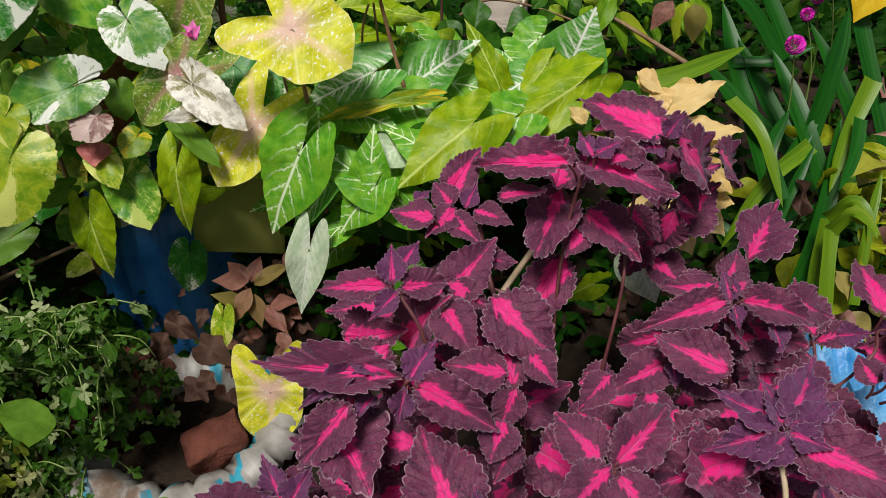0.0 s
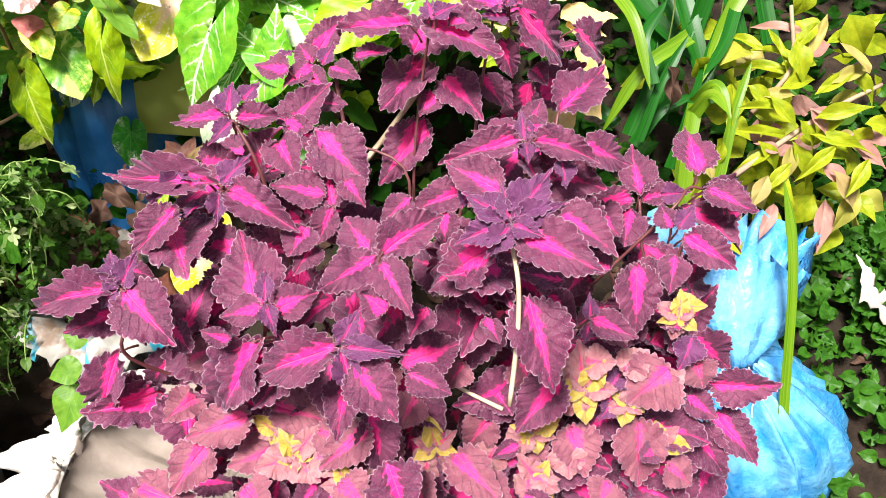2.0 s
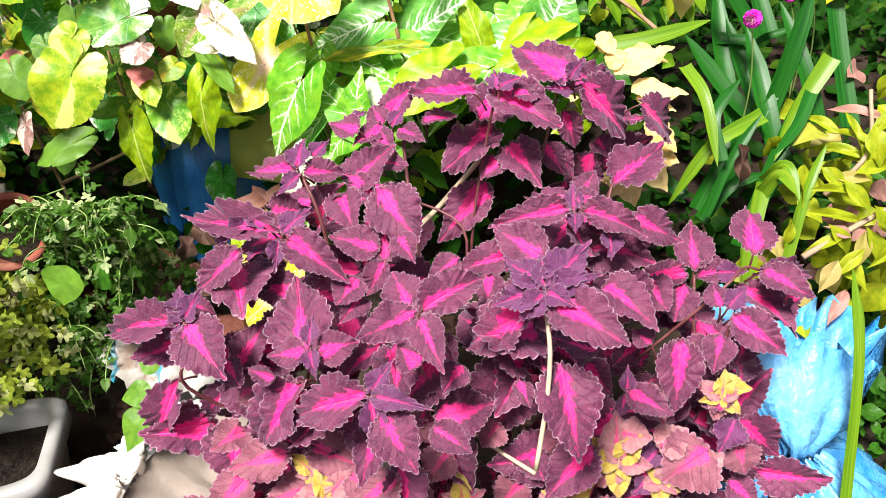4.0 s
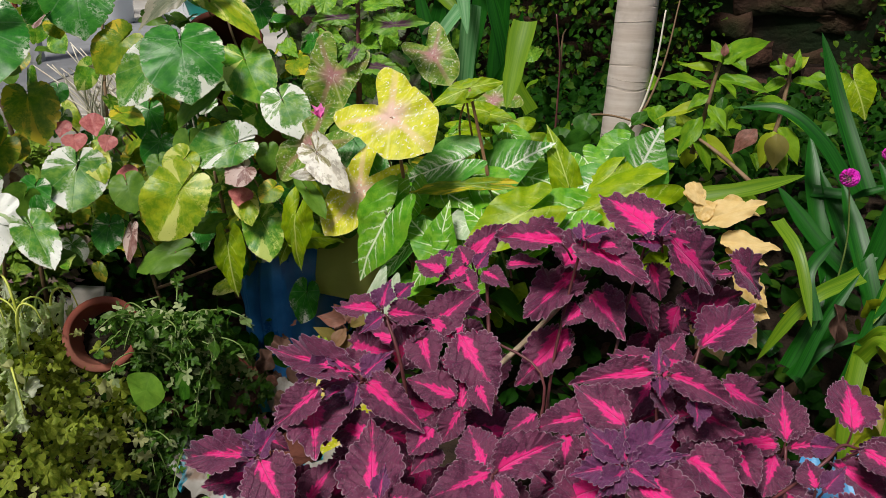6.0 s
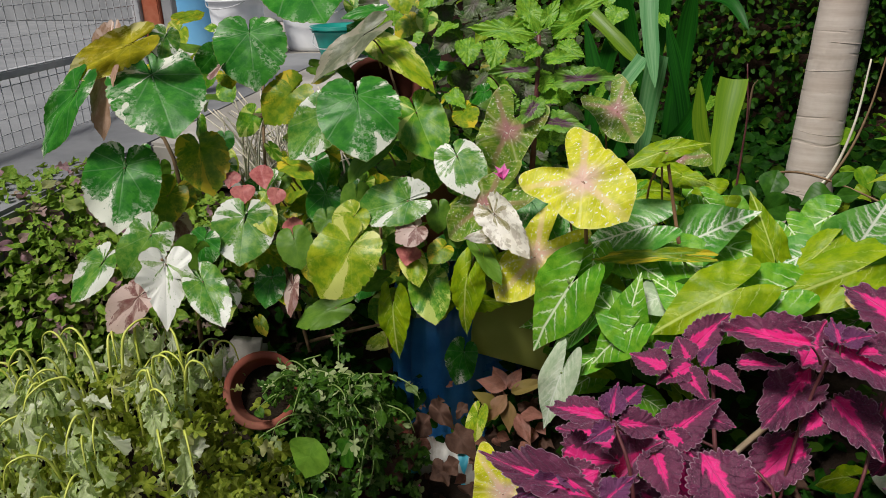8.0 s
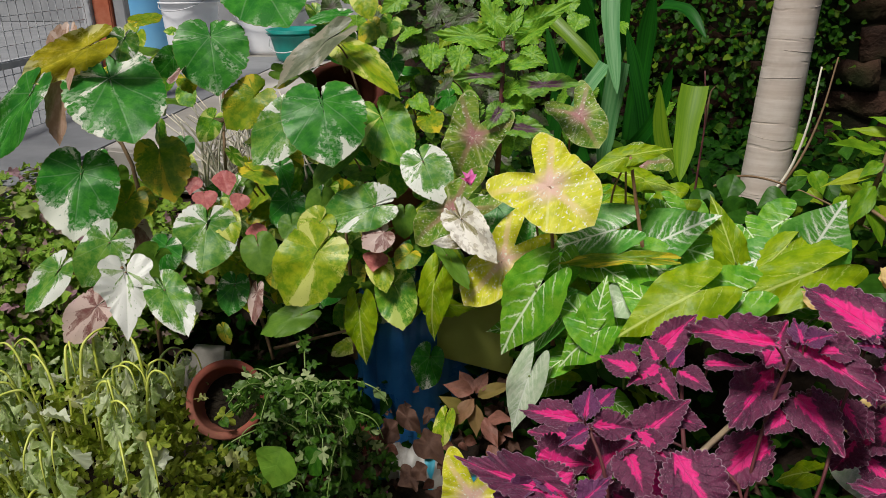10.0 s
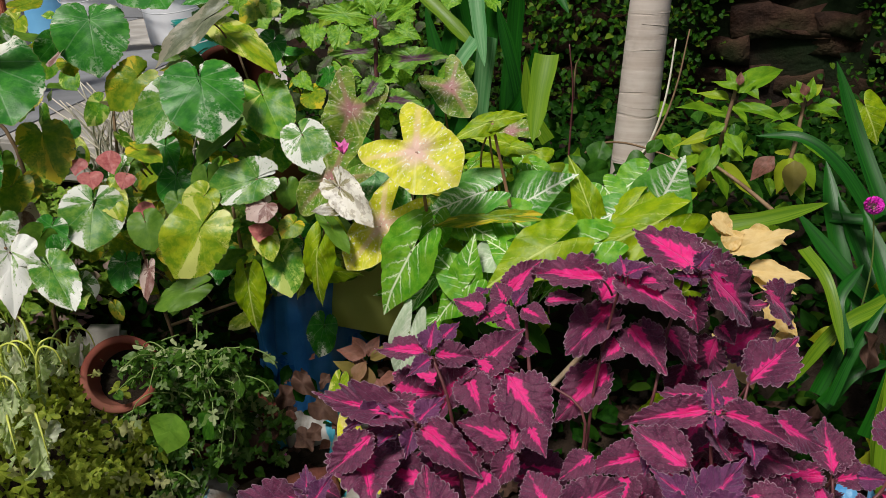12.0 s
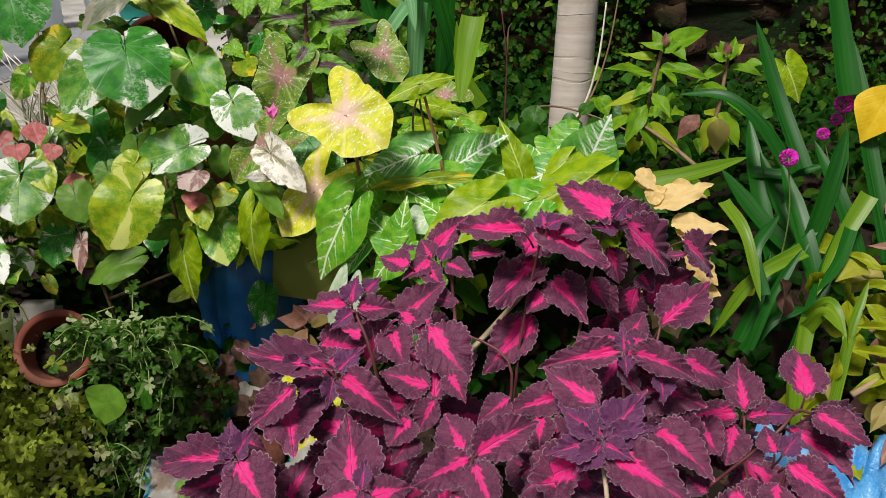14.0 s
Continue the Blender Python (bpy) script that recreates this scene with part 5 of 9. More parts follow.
leaf(coleus, COLEUS_BLADES, (0.408, 0.680, 0.767), (0.393, 0.620, 0.747), 0.051, 0, 96)
leaf(coleus, COLEUS_BLADES, (0.484, 0.677, 0.822), (0.487, 0.759, 0.856), 0.062, 0, 97)
leaf(coleus, COLEUS_BLADES, (0.493, 0.670, 0.801), (0.593, 0.720, 0.783), 0.031, 0, 98)
leaf(coleus, COLEUS_BLADES, (0.496, 0.670, 0.804), (0.549, 0.620, 0.800), 0.046, 0, 99)
leaf(coleus, COLEUS_BLADES, (0.446, 0.564, 0.803), (0.507, 0.530, 0.786), 0.051, 0, 100)
leaf(coleus, COLEUS_TIPS, (0.443, 0.580, 0.803), (0.467, 0.600, 0.829), 0.027, 0, 101)
leaf(coleus, COLEUS_BLADES, (0.439, 0.590, 0.797), (0.429, 0.620, 0.813), 0.038, 0, 102)
leaf(coleus, COLEUS_BLADES, (0.388, 0.524, 0.796), (0.389, 0.470, 0.733), 0.053, 0, 103)
leaf(coleus, COLEUS_BLADES, (0.433, 0.540, 0.794), (0.426, 0.500, 0.776), 0.040, 0, 104)
leaf(coleus, COLEUS_BLADES, (0.330, 0.450, 0.777), (0.379, 0.430, 0.767), 0.035, 0, 105)
leaf(coleus, COLEUS_TIPS, (0.330, 0.450, 0.774), (0.330, 0.470, 0.797), 0.019, 0, 106)
leaf(coleus, COLEUS_TIPS, (0.329, 0.450, 0.771), (0.326, 0.440, 0.742), 0.018, 0, 107)
leaf(coleus, COLEUS_BLADES, (0.288, 0.600, 0.857), (0.328, 0.580, 0.827), 0.045, 0, 108)
leaf(coleus, COLEUS_BLADES, (0.303, 0.450, 0.783), (0.273, 0.470, 0.790), 0.032, 0, 109)
leaf(coleus, COLEUS_BLADES, (0.240, 0.440, 0.799), (0.273, 0.430, 0.786), 0.027, 0, 110)
leaf(coleus, COLEUS_BLADES, (0.355, 0.500, 0.803), (0.334, 0.520, 0.805), 0.029, 0, 111)
leaf(coleus, COLEUS_BLADES, (0.162, 0.400, 0.831), (0.147, 0.370, 0.822), 0.032, 0, 112)
leaf(coleus, COLEUS_BLADES, (0.249, 0.480, 0.816), (0.285, 0.460, 0.791), 0.040, 0, 113)
leaf(coleus, COLEUS_BLADES, (0.037, 0.360, 0.793), (0.005, 0.400, 0.798), 0.039, 0, 114)
leaf(coleus, COLEUS_BLADES, (0.004, 0.360, 0.820), (-0.041, 0.320, 0.761), 0.055, 0, 115)
leaf(coleus, COLEUS_LOW, (-0.024, 0.360, 0.716), (-0.090, 0.330, 0.714), 0.051, 0, 116)
leaf(coleus, COLEUS_LOW, (-0.008, 0.380, 0.711), (0.060, 0.360, 0.707), 0.051, 0, 117)
leaf(coleus, COLEUS_LOW, (0.104, 0.340, 0.726), (0.055, 0.300, 0.707), 0.045, 0, 118)
leaf(coleus, COLEUS_LOW, (0.001, 0.360, 0.667), (-0.050, 0.330, 0.671), 0.048, 0, 119)
leaf(coleus, COLEUS_LOW, (0.095, 0.360, 0.689), (0.132, 0.330, 0.659), 0.060, 0, 120)
leaf(coleus, COLEUS_LOW, (0.426, 0.450, 0.706), (0.377, 0.420, 0.678), 0.076, 0, 121)
leaf(coleus, COLEUS_LOW, (0.397, 0.440, 0.633), (0.400, 0.380, 0.580), 0.066, 0, 122)
leaf(coleus, COLEUS_LOW, (0.318, 0.430, 0.632), (0.335, 0.380, 0.601), 0.060, 0, 123)
leaf(coleus, COLEUS_LOW, (0.286, 0.430, 0.622), (0.243, 0.400, 0.586), 0.051, 0, 124)
leaf(coleus, COLEUS_LOW, (0.227, 0.430, 0.644), (0.194, 0.400, 0.615), 0.047, 0, 125)
leaf(coleus, COLEUS_BLADES, (0.460, 0.480, 0.630), (0.497, 0.460, 0.611), 0.037, 0, 126)
leaf(coleus, COLEUS_BLADES, (0.468, 0.480, 0.579), (0.526, 0.440, 0.523), 0.055, 0, 127)
leaf(coleus, COLEUS_LOW, (0.264, 0.460, 0.710), (0.277, 0.430, 0.674), 0.059, 0, 128)
leaf(coleus, COLEUS_GOLD, (0.439, 0.520, 0.733), (0.463, 0.500, 0.755), 0.034, 0, 129)
leaf(coleus, COLEUS_LOW, (0.184, 0.360, 0.664), (0.232, 0.300, 0.670), 0.049, 0, 130)
leaf(coleus, COLEUS_LOW, (-0.072, 0.350, 0.686), (-0.110, 0.300, 0.659), 0.052, 0, 131)
leaf(coleus, COLEUS_PALE, (0.328, 0.437, 0.681), (0.324, 0.460, 0.733), 0.043, 0, 132)
leaf(coleus, COLEUS_GOLD, (0.328, 0.437, 0.681), (0.292, 0.430, 0.688), 0.027, 0, 133)
leaf(coleus, COLEUS_GOLD, (0.329, 0.437, 0.680), (0.364, 0.440, 0.684), 0.028, 0, 134)
leaf(coleus, COLEUS_GOLD, (0.328, 0.435, 0.679), (0.334, 0.410, 0.651), 0.029, 0, 135)
leaf(coleus, COLEUS_GOLD, (0.328, 0.437, 0.681), (0.299, 0.450, 0.703), 0.027, 0, 136)
leaf(coleus, COLEUS_PALE, (0.272, 0.420, 0.633), (0.240, 0.400, 0.612), 0.037, 0, 137)
leaf(coleus, COLEUS_GOLD, (0.273, 0.420, 0.638), (0.300, 0.420, 0.648), 0.027, 0, 138)
leaf(coleus, COLEUS_GOLD, (0.272, 0.420, 0.633), (0.278, 0.400, 0.618), 0.031, 0, 139)
leaf(coleus, COLEUS_PALE, (0.019, 0.340, 0.674), (-0.017, 0.320, 0.680), 0.039, 0, 140)
leaf(coleus, COLEUS_PALE, (0.019, 0.340, 0.672), (0.049, 0.310, 0.678), 0.038, 0, 141)
leaf(coleus, COLEUS_GOLD, (0.019, 0.340, 0.674), (0.029, 0.360, 0.687), 0.030, 0, 142)
leaf(coleus, COLEUS_PALE, (0.165, 0.370, 0.651), (0.148, 0.340, 0.642), 0.040, 0, 143)
leaf(coleus, COLEUS_GOLD, (0.165, 0.370, 0.651), (0.183, 0.380, 0.659), 0.032, 0, 144)
leaf(coleus, COLEUS_GOLD, (0.380, 0.440, 0.666), (0.402, 0.430, 0.654), 0.027, 0, 145)
leaf(coleus, COLEUS_PALE, (0.271, 0.380, 0.603), (0.263, 0.340, 0.607), 0.038, 0, 146)
leaf(coleus, COLEUS_PALE, (0.265, 0.380, 0.608), (0.302, 0.360, 0.601), 0.039, 0, 147)
leaf(coleus, COLEUS_LOW, (0.461, 0.480, 0.686), (0.474, 0.460, 0.661), 0.050, 0, 148)
leaf(coleus, COLEUS_LOW, (0.049, 0.340, 0.720), (0.087, 0.320, 0.719), 0.041, 0, 149)
leaf(coleus, COLEUS_LOW, (0.149, 0.380, 0.729), (0.128, 0.350, 0.710), 0.042, 0, 150)
leaf(coleus, COLEUS_LOW, (0.076, 0.300, 0.692), (0.108, 0.270, 0.691), 0.048, 0, 151)
leaf(coleus, COLEUS_LOW, (0.140, 0.320, 0.668), (0.165, 0.290, 0.665), 0.050, 0, 152)
leaf(coleus, COLEUS_LOW, (0.215, 0.340, 0.644), (0.243, 0.300, 0.654), 0.045, 0, 153)
leaf(coleus, COLEUS_LOW, (0.360, 0.380, 0.597), (0.345, 0.350, 0.587), 0.048, 0, 154)
leaf(coleus, COLEUS_LOW, (0.433, 0.420, 0.578), (0.464, 0.400, 0.564), 0.044, 0, 155)
leaf(coleus, COLEUS_BLADES, (-0.115, 0.420, 0.786), (-0.078, 0.380, 0.784), 0.032, 0, 156)
leaf(coleus, COLEUS_LOW, (-0.034, 0.320, 0.652), (0.002, 0.280, 0.662), 0.051, 0, 157)
leaf(coleus, COLEUS_LOW, (-0.097, 0.400, 0.700), (-0.111, 0.360, 0.718), 0.047, 0, 158)
leaf(coleus, COLEUS_LOW, (-0.054, 0.420, 0.725), (-0.078, 0.380, 0.731), 0.047, 0, 159)
leaf(coleus, COLEUS_PALE, (0.329, 0.450, 0.713), (0.361, 0.440, 0.723), 0.041, 0, 399)
leaf(coleus, COLEUS_PALE, (0.048, 0.330, 0.697), (0.074, 0.310, 0.688), 0.041, 0, 400)
leaf(coleus, COLEUS_PALE, (0.311, 0.410, 0.617), (0.316, 0.380, 0.595), 0.047, 0, 401)
leaf(coleus, COLEUS_PALE, (0.233, 0.410, 0.614), (0.214, 0.380, 0.601), 0.043, 0, 402)
leaf(coleus, COLEUS_PALE, (0.372, 0.450, 0.696), (0.401, 0.460, 0.722), 0.042, 0, 403)
leaf(coleus, COLEUS_PALE, (0.120, 0.330, 0.654), (0.093, 0.310, 0.652), 0.043, 0, 404)
leaf(coleus, COLEUS_PALE, (0.405, 0.440, 0.671), (0.436, 0.440, 0.708), 0.048, 0, 405)
leaf(coleus, COLEUS_LOW, (-0.109, 0.420, 0.732), (-0.058, 0.420, 0.767), 0.040, 0, 406)
leaf(coleus, COLEUS_LOW, (-0.167, 0.340, 0.619), (-0.091, 0.300, 0.638), 0.053, 0, 407)
leaf(coleus, COLEUS_LOW, (-0.001, 0.400, 0.712), (0.026, 0.410, 0.737), 0.040, 0, 408)
leaf(coleus, COLEUS_LOW, (0.195, 0.440, 0.720), (0.176, 0.420, 0.695), 0.041, 0, 409)
leaf(coleus, COLEUS_LOW, (0.122, 0.420, 0.738), (0.091, 0.380, 0.736), 0.046, 0, 410)
leaf(coleus, COLEUS_LOW, (0.349, 0.500, 0.736), (0.375, 0.460, 0.730), 0.042, 0, 411)
leaf(coleus, COLEUS_PALE, (0.330, 0.435, 0.684), (0.367, 0.431, 0.689), 0.026, 0, 419)
leaf(coleus, COLEUS_GOLD, (0.330, 0.435, 0.684), (0.350, 0.441, 0.723), 0.030, 0, 420)
leaf(coleus, COLEUS_PALE, (0.330, 0.435, 0.684), (0.314, 0.441, 0.706), 0.020, 0, 421)
leaf(coleus, COLEUS_GOLD, (0.330, 0.435, 0.684), (0.292, 0.431, 0.687), 0.025, 0, 422)
leaf(coleus, COLEUS_PALE, (0.330, 0.435, 0.684), (0.308, 0.421, 0.652), 0.031, 0, 423)
leaf(coleus, COLEUS_GOLD, (0.330, 0.435, 0.684), (0.344, 0.421, 0.670), 0.019, 0, 424)
leaf(coleus, COLEUS_GOLD, (0.275, 0.415, 0.634), (0.305, 0.419, 0.664), 0.028, 0, 425)
leaf(coleus, COLEUS_PALE, (0.275, 0.415, 0.634), (0.268, 0.423, 0.666), 0.024, 0, 426)
leaf(coleus, COLEUS_GOLD, (0.275, 0.415, 0.634), (0.248, 0.415, 0.645), 0.018, 0, 427)
leaf(coleus, COLEUS_PALE, (0.275, 0.415, 0.634), (0.242, 0.403, 0.614), 0.029, 0, 428)
leaf(coleus, COLEUS_GOLD, (0.275, 0.415, 0.634), (0.281, 0.399, 0.611), 0.023, 0, 429)
leaf(coleus, COLEUS_PALE, (0.275, 0.415, 0.634), (0.300, 0.407, 0.634), 0.018, 0, 430)
leaf(coleus, COLEUS_PALE, (0.380, 0.435, 0.662), (0.383, 0.443, 0.694), 0.024, 0, 431)
leaf(coleus, COLEUS_GOLD, (0.380, 0.435, 0.662), (0.361, 0.439, 0.675), 0.015, 0, 432)
leaf(coleus, COLEUS_PALE, (0.380, 0.435, 0.662), (0.352, 0.427, 0.659), 0.019, 0, 433)
leaf(coleus, COLEUS_GOLD, (0.380, 0.435, 0.662), (0.374, 0.419, 0.639), 0.023, 0, 434)
leaf(coleus, COLEUS_PALE, (0.380, 0.435, 0.662), (0.395, 0.423, 0.659), 0.015, 0, 435)
leaf(coleus, COLEUS_GOLD, (0.380, 0.435, 0.662), (0.404, 0.435, 0.675), 0.018, 0, 436)
leaf(coleus, COLEUS_GOLD, (0.025, 0.335, 0.685), (0.010, 0.341, 0.715), 0.023, 0, 437)
leaf(coleus, COLEUS_PALE, (0.025, 0.335, 0.685), (-0.000, 0.331, 0.689), 0.017, 0, 438)
leaf(coleus, COLEUS_GOLD, (0.025, 0.335, 0.685), (0.003, 0.321, 0.658), 0.026, 0, 439)
leaf(coleus, COLEUS_PALE, (0.025, 0.335, 0.685), (0.043, 0.321, 0.667), 0.024, 0, 440)
leaf(coleus, COLEUS_GOLD, (0.025, 0.335, 0.685), (0.052, 0.331, 0.692), 0.016, 0, 441)
leaf(coleus, COLEUS_PALE, (0.025, 0.335, 0.685), (0.049, 0.341, 0.722), 0.027, 0, 442)
leaf(coleus, COLEUS_PALE, (0.166, 0.365, 0.667), (0.142, 0.365, 0.677), 0.017, 0, 443)
leaf(coleus, COLEUS_GOLD, (0.166, 0.365, 0.667), (0.143, 0.353, 0.658), 0.019, 0, 444)
leaf(coleus, COLEUS_PALE, (0.166, 0.365, 0.667), (0.173, 0.349, 0.640), 0.026, 0, 445)
leaf(coleus, COLEUS_GOLD, (0.166, 0.365, 0.667), (0.190, 0.357, 0.667), 0.016, 0, 446)
leaf(coleus, COLEUS_PALE, (0.166, 0.365, 0.667), (0.188, 0.369, 0.687), 0.020, 0, 447)
leaf(coleus, COLEUS_GOLD, (0.166, 0.365, 0.667), (0.160, 0.373, 0.703), 0.025, 0, 448)
leaf(coleus, COLEUS_GOLD, (0.438, 0.500, 0.737), (0.414, 0.492, 0.736), 0.015, 0, 449)
leaf(coleus, COLEUS_PALE, (0.438, 0.500, 0.737), (0.432, 0.484, 0.714), 0.025, 0, 450)
leaf(coleus, COLEUS_GOLD, (0.438, 0.500, 0.737), (0.461, 0.488, 0.727), 0.021, 0, 451)
leaf(coleus, COLEUS_PALE, (0.438, 0.500, 0.737), (0.458, 0.500, 0.747), 0.016, 0, 452)
leaf(coleus, COLEUS_GOLD, (0.438, 0.500, 0.737), (0.440, 0.508, 0.768), 0.023, 0, 453)
leaf(coleus, COLEUS_PALE, (0.438, 0.500, 0.737), (0.411, 0.504, 0.755), 0.022, 0, 454)
leaf(coleus, COLEUS_PALE, (0.278, 0.375, 0.600), (0.263, 0.361, 0.586), 0.020, 0, 455)
leaf(coleus, COLEUS_GOLD, (0.278, 0.375, 0.600), (0.298, 0.361, 0.577), 0.025, 0, 456)
leaf(coleus, COLEUS_PALE, (0.278, 0.375, 0.600), (0.303, 0.371, 0.608), 0.017, 0, 457)
leaf(coleus, COLEUS_GOLD, (0.278, 0.375, 0.600), (0.290, 0.381, 0.626), 0.019, 0, 458)
leaf(coleus, COLEUS_PALE, (0.278, 0.375, 0.600), (0.257, 0.381, 0.634), 0.026, 0, 459)
leaf(coleus, COLEUS_GOLD, (0.278, 0.375, 0.600), (0.251, 0.371, 0.604), 0.017, 0, 460)
leaf(coleus, COLEUS_GOLD, (0.127, 0.320, 0.647), (0.133, 0.304, 0.629), 0.021, 0, 461)
leaf(coleus, COLEUS_PALE, (0.127, 0.320, 0.647), (0.156, 0.312, 0.647), 0.021, 0, 462)
leaf(coleus, COLEUS_GOLD, (0.127, 0.320, 0.647), (0.143, 0.324, 0.660), 0.014, 0, 463)
leaf(coleus, COLEUS_PALE, (0.127, 0.320, 0.647), (0.122, 0.328, 0.678), 0.022, 0, 464)
leaf(coleus, COLEUS_GOLD, (0.127, 0.320, 0.647), (0.099, 0.320, 0.659), 0.020, 0, 465)
leaf(coleus, COLEUS_PALE, (0.127, 0.320, 0.647), (0.112, 0.308, 0.646), 0.014, 0, 466)
leaf(coleus, COLEUS_PALE, (-0.001, 0.360, 0.690), (0.026, 0.348, 0.681), 0.022, 0, 467)
leaf(coleus, COLEUS_GOLD, (-0.001, 0.360, 0.690), (0.021, 0.360, 0.701), 0.014, 0, 468)
leaf(coleus, COLEUS_PALE, (-0.001, 0.360, 0.690), (0.004, 0.368, 0.709), 0.016, 0, 469)
leaf(coleus, COLEUS_GOLD, (-0.001, 0.360, 0.690), (-0.025, 0.364, 0.710), 0.021, 0, 470)
leaf(coleus, COLEUS_PALE, (-0.001, 0.360, 0.690), (-0.020, 0.352, 0.690), 0.014, 0, 471)
leaf(coleus, COLEUS_GOLD, (-0.001, 0.360, 0.690), (-0.003, 0.344, 0.681), 0.015, 0, 472)
leaf(coleus, COLEUS_GOLD, (0.083, 0.310, 0.670), (0.116, 0.306, 0.678), 0.020, 0, 473)
leaf(coleus, COLEUS_PALE, (0.083, 0.310, 0.670), (0.094, 0.316, 0.687), 0.014, 0, 474)
leaf(coleus, COLEUS_GOLD, (0.083, 0.310, 0.670), (0.068, 0.316, 0.698), 0.021, 0, 475)
leaf(coleus, COLEUS_PALE, (0.083, 0.310, 0.670), (0.053, 0.306, 0.674), 0.021, 0, 476)
leaf(coleus, COLEUS_GOLD, (0.083, 0.310, 0.670), (0.074, 0.296, 0.665), 0.014, 0, 477)
leaf(coleus, COLEUS_PALE, (0.083, 0.310, 0.670), (0.100, 0.296, 0.654), 0.022, 0, 478)
leaf(coleus, COLEUS_PALE, (0.424, 0.430, 0.606), (0.443, 0.434, 0.625), 0.019, 0, 479)
leaf(coleus, COLEUS_GOLD, (0.424, 0.430, 0.606), (0.417, 0.438, 0.631), 0.019, 0, 480)
leaf(coleus, COLEUS_PALE, (0.424, 0.430, 0.606), (0.384, 0.430, 0.622), 0.027, 0, 481)
leaf(coleus, COLEUS_GOLD, (0.424, 0.430, 0.606), (0.402, 0.418, 0.598), 0.018, 0, 482)
leaf(coleus, COLEUS_PALE, (0.424, 0.430, 0.606), (0.429, 0.414, 0.592), 0.020, 0, 483)
leaf(coleus, COLEUS_GOLD, (0.424, 0.430, 0.606), (0.462, 0.422, 0.601), 0.026, 0, 484)
leaf(coleus, COLEUS_BLADES, (0.195, 0.540, 0.880), (0.137, 0.500, 0.883), 0.041, 0, 521)
leaf(coleus, COLEUS_BLADES, (0.210, 0.540, 0.872), (0.240, 0.500, 0.869), 0.039, 0, 522)
leaf(coleus, COLEUS_BLADES, (0.173, 0.510, 0.873), (0.176, 0.480, 0.849), 0.036, 0, 523)
leaf(coleus, COLEUS_BLADES, (0.138, 0.520, 0.882), (0.108, 0.490, 0.873), 0.033, 0, 524)
leaf(coleus, COLEUS_TIPS, (0.198, 0.530, 0.885), (0.193, 0.500, 0.881), 0.020, 0, 525)

variegated_shrub = thing("variegated_shrub", "shrub with round toothed leaves splashed green, cream and pink", "shrub")
stalk(variegated_shrub, [(-0.886, 1.150, 0.554), (-1.034, 1.250, 0.901), (-1.116, 1.400, 1.239)], 0.0046, 0.0029, STEM_BROWN)
stalk(variegated_shrub, [(-1.070, 1.000, 0.594), (-1.111, 1.050, 1.027), (-1.194, 1.000, 1.141)], 0.0053, 0.0030, STEM_BROWN)
stalk(variegated_shrub, [(-0.650, 1.120, 0.619), (-0.638, 1.100, 0.816), (-0.613, 1.050, 0.935)], 0.0050, 0.0028, STEM_BROWN)
stalk(variegated_shrub, [(-0.580, 1.200, 0.621), (-0.600, 1.250, 0.895), (-0.795, 1.420, 1.217)], 0.0039, 0.0027, STEM_BROWN)
stalk(variegated_shrub, [(-1.079, 0.900, 0.644), (-0.992, 0.860, 0.785), (-0.923, 0.800, 0.920)], 0.0042, 0.0027, STEM_BROWN)
stalk(variegated_shrub, [(-0.804, 1.050, 0.651), (-0.700, 1.030, 0.702), (-0.597, 1.000, 0.755)], 0.0043, 0.0028, STEM_BROWN)
turned_leaf(variegated_shrub, HEARTS_DARK, (-1.039, 0.960, 1.220), (-0.945, 0.900, 1.117), 0.176, 0, 160)
turned_leaf(variegated_shrub, HEARTS_YELLOWED, (-1.044, 0.930, 1.280), (-1.180, 0.880, 1.220), 0.068, -20, 190)
turned_leaf(variegated_shrub, HEARTS_TAN, (-1.106, 0.930, 1.264), (-1.118, 0.870, 1.107), 0.066, 30, 191)
turned_leaf(variegated_shrub, HEARTS_DARK, (-1.151, 0.880, 1.200), (-1.226, 0.820, 1.077), 0.069, 25, 189)
turned_leaf(variegated_shrub, HEARTS_DARK, (-1.111, 0.920, 1.045), (-1.075, 0.840, 0.938), 0.143, 0, 161)
turned_leaf(variegated_shrub, HEARTS_OLIVE, (-0.985, 1.000, 1.076), (-0.923, 0.950, 1.009), 0.101, 0, 167)
turned_leaf(variegated_shrub, HEARTS_OLIVE, (-1.070, 0.980, 0.973), (-1.115, 0.920, 0.906), 0.096, 0, 168)
turned_leaf(variegated_shrub, HEARTS_WHITE, (-0.861, 0.960, 0.957), (-0.837, 0.900, 0.880), 0.118, 0, 172)
turned_leaf(variegated_shrub, HEARTS_GREEN, (-0.750, 0.960, 0.930), (-0.717, 0.930, 0.884), 0.068, 0, 170)
turned_leaf(variegated_shrub, HEARTS_LIME, (-0.613, 0.950, 0.936), (-0.668, 0.890, 0.846), 0.126, 0, 171)
turned_leaf(variegated_shrub, HEARTS_LIME, (-0.621, 0.980, 0.984), (-0.649, 0.950, 0.947), 0.066, 0, 172)
turned_leaf(variegated_shrub, HEARTS_DARK, (-0.632, 1.030, 1.187), (-0.579, 0.960, 1.102), 0.148, 0, 162)
turned_leaf(variegated_shrub, HEARTS_DARK, (-0.927, 1.120, 1.282), (-0.878, 1.060, 1.196), 0.142, 0, 223)
turned_leaf(variegated_shrub, HEARTS_DARK, (-0.901, 1.250, 1.390), (-0.765, 1.150, 1.300), 0.176, 0, 224)
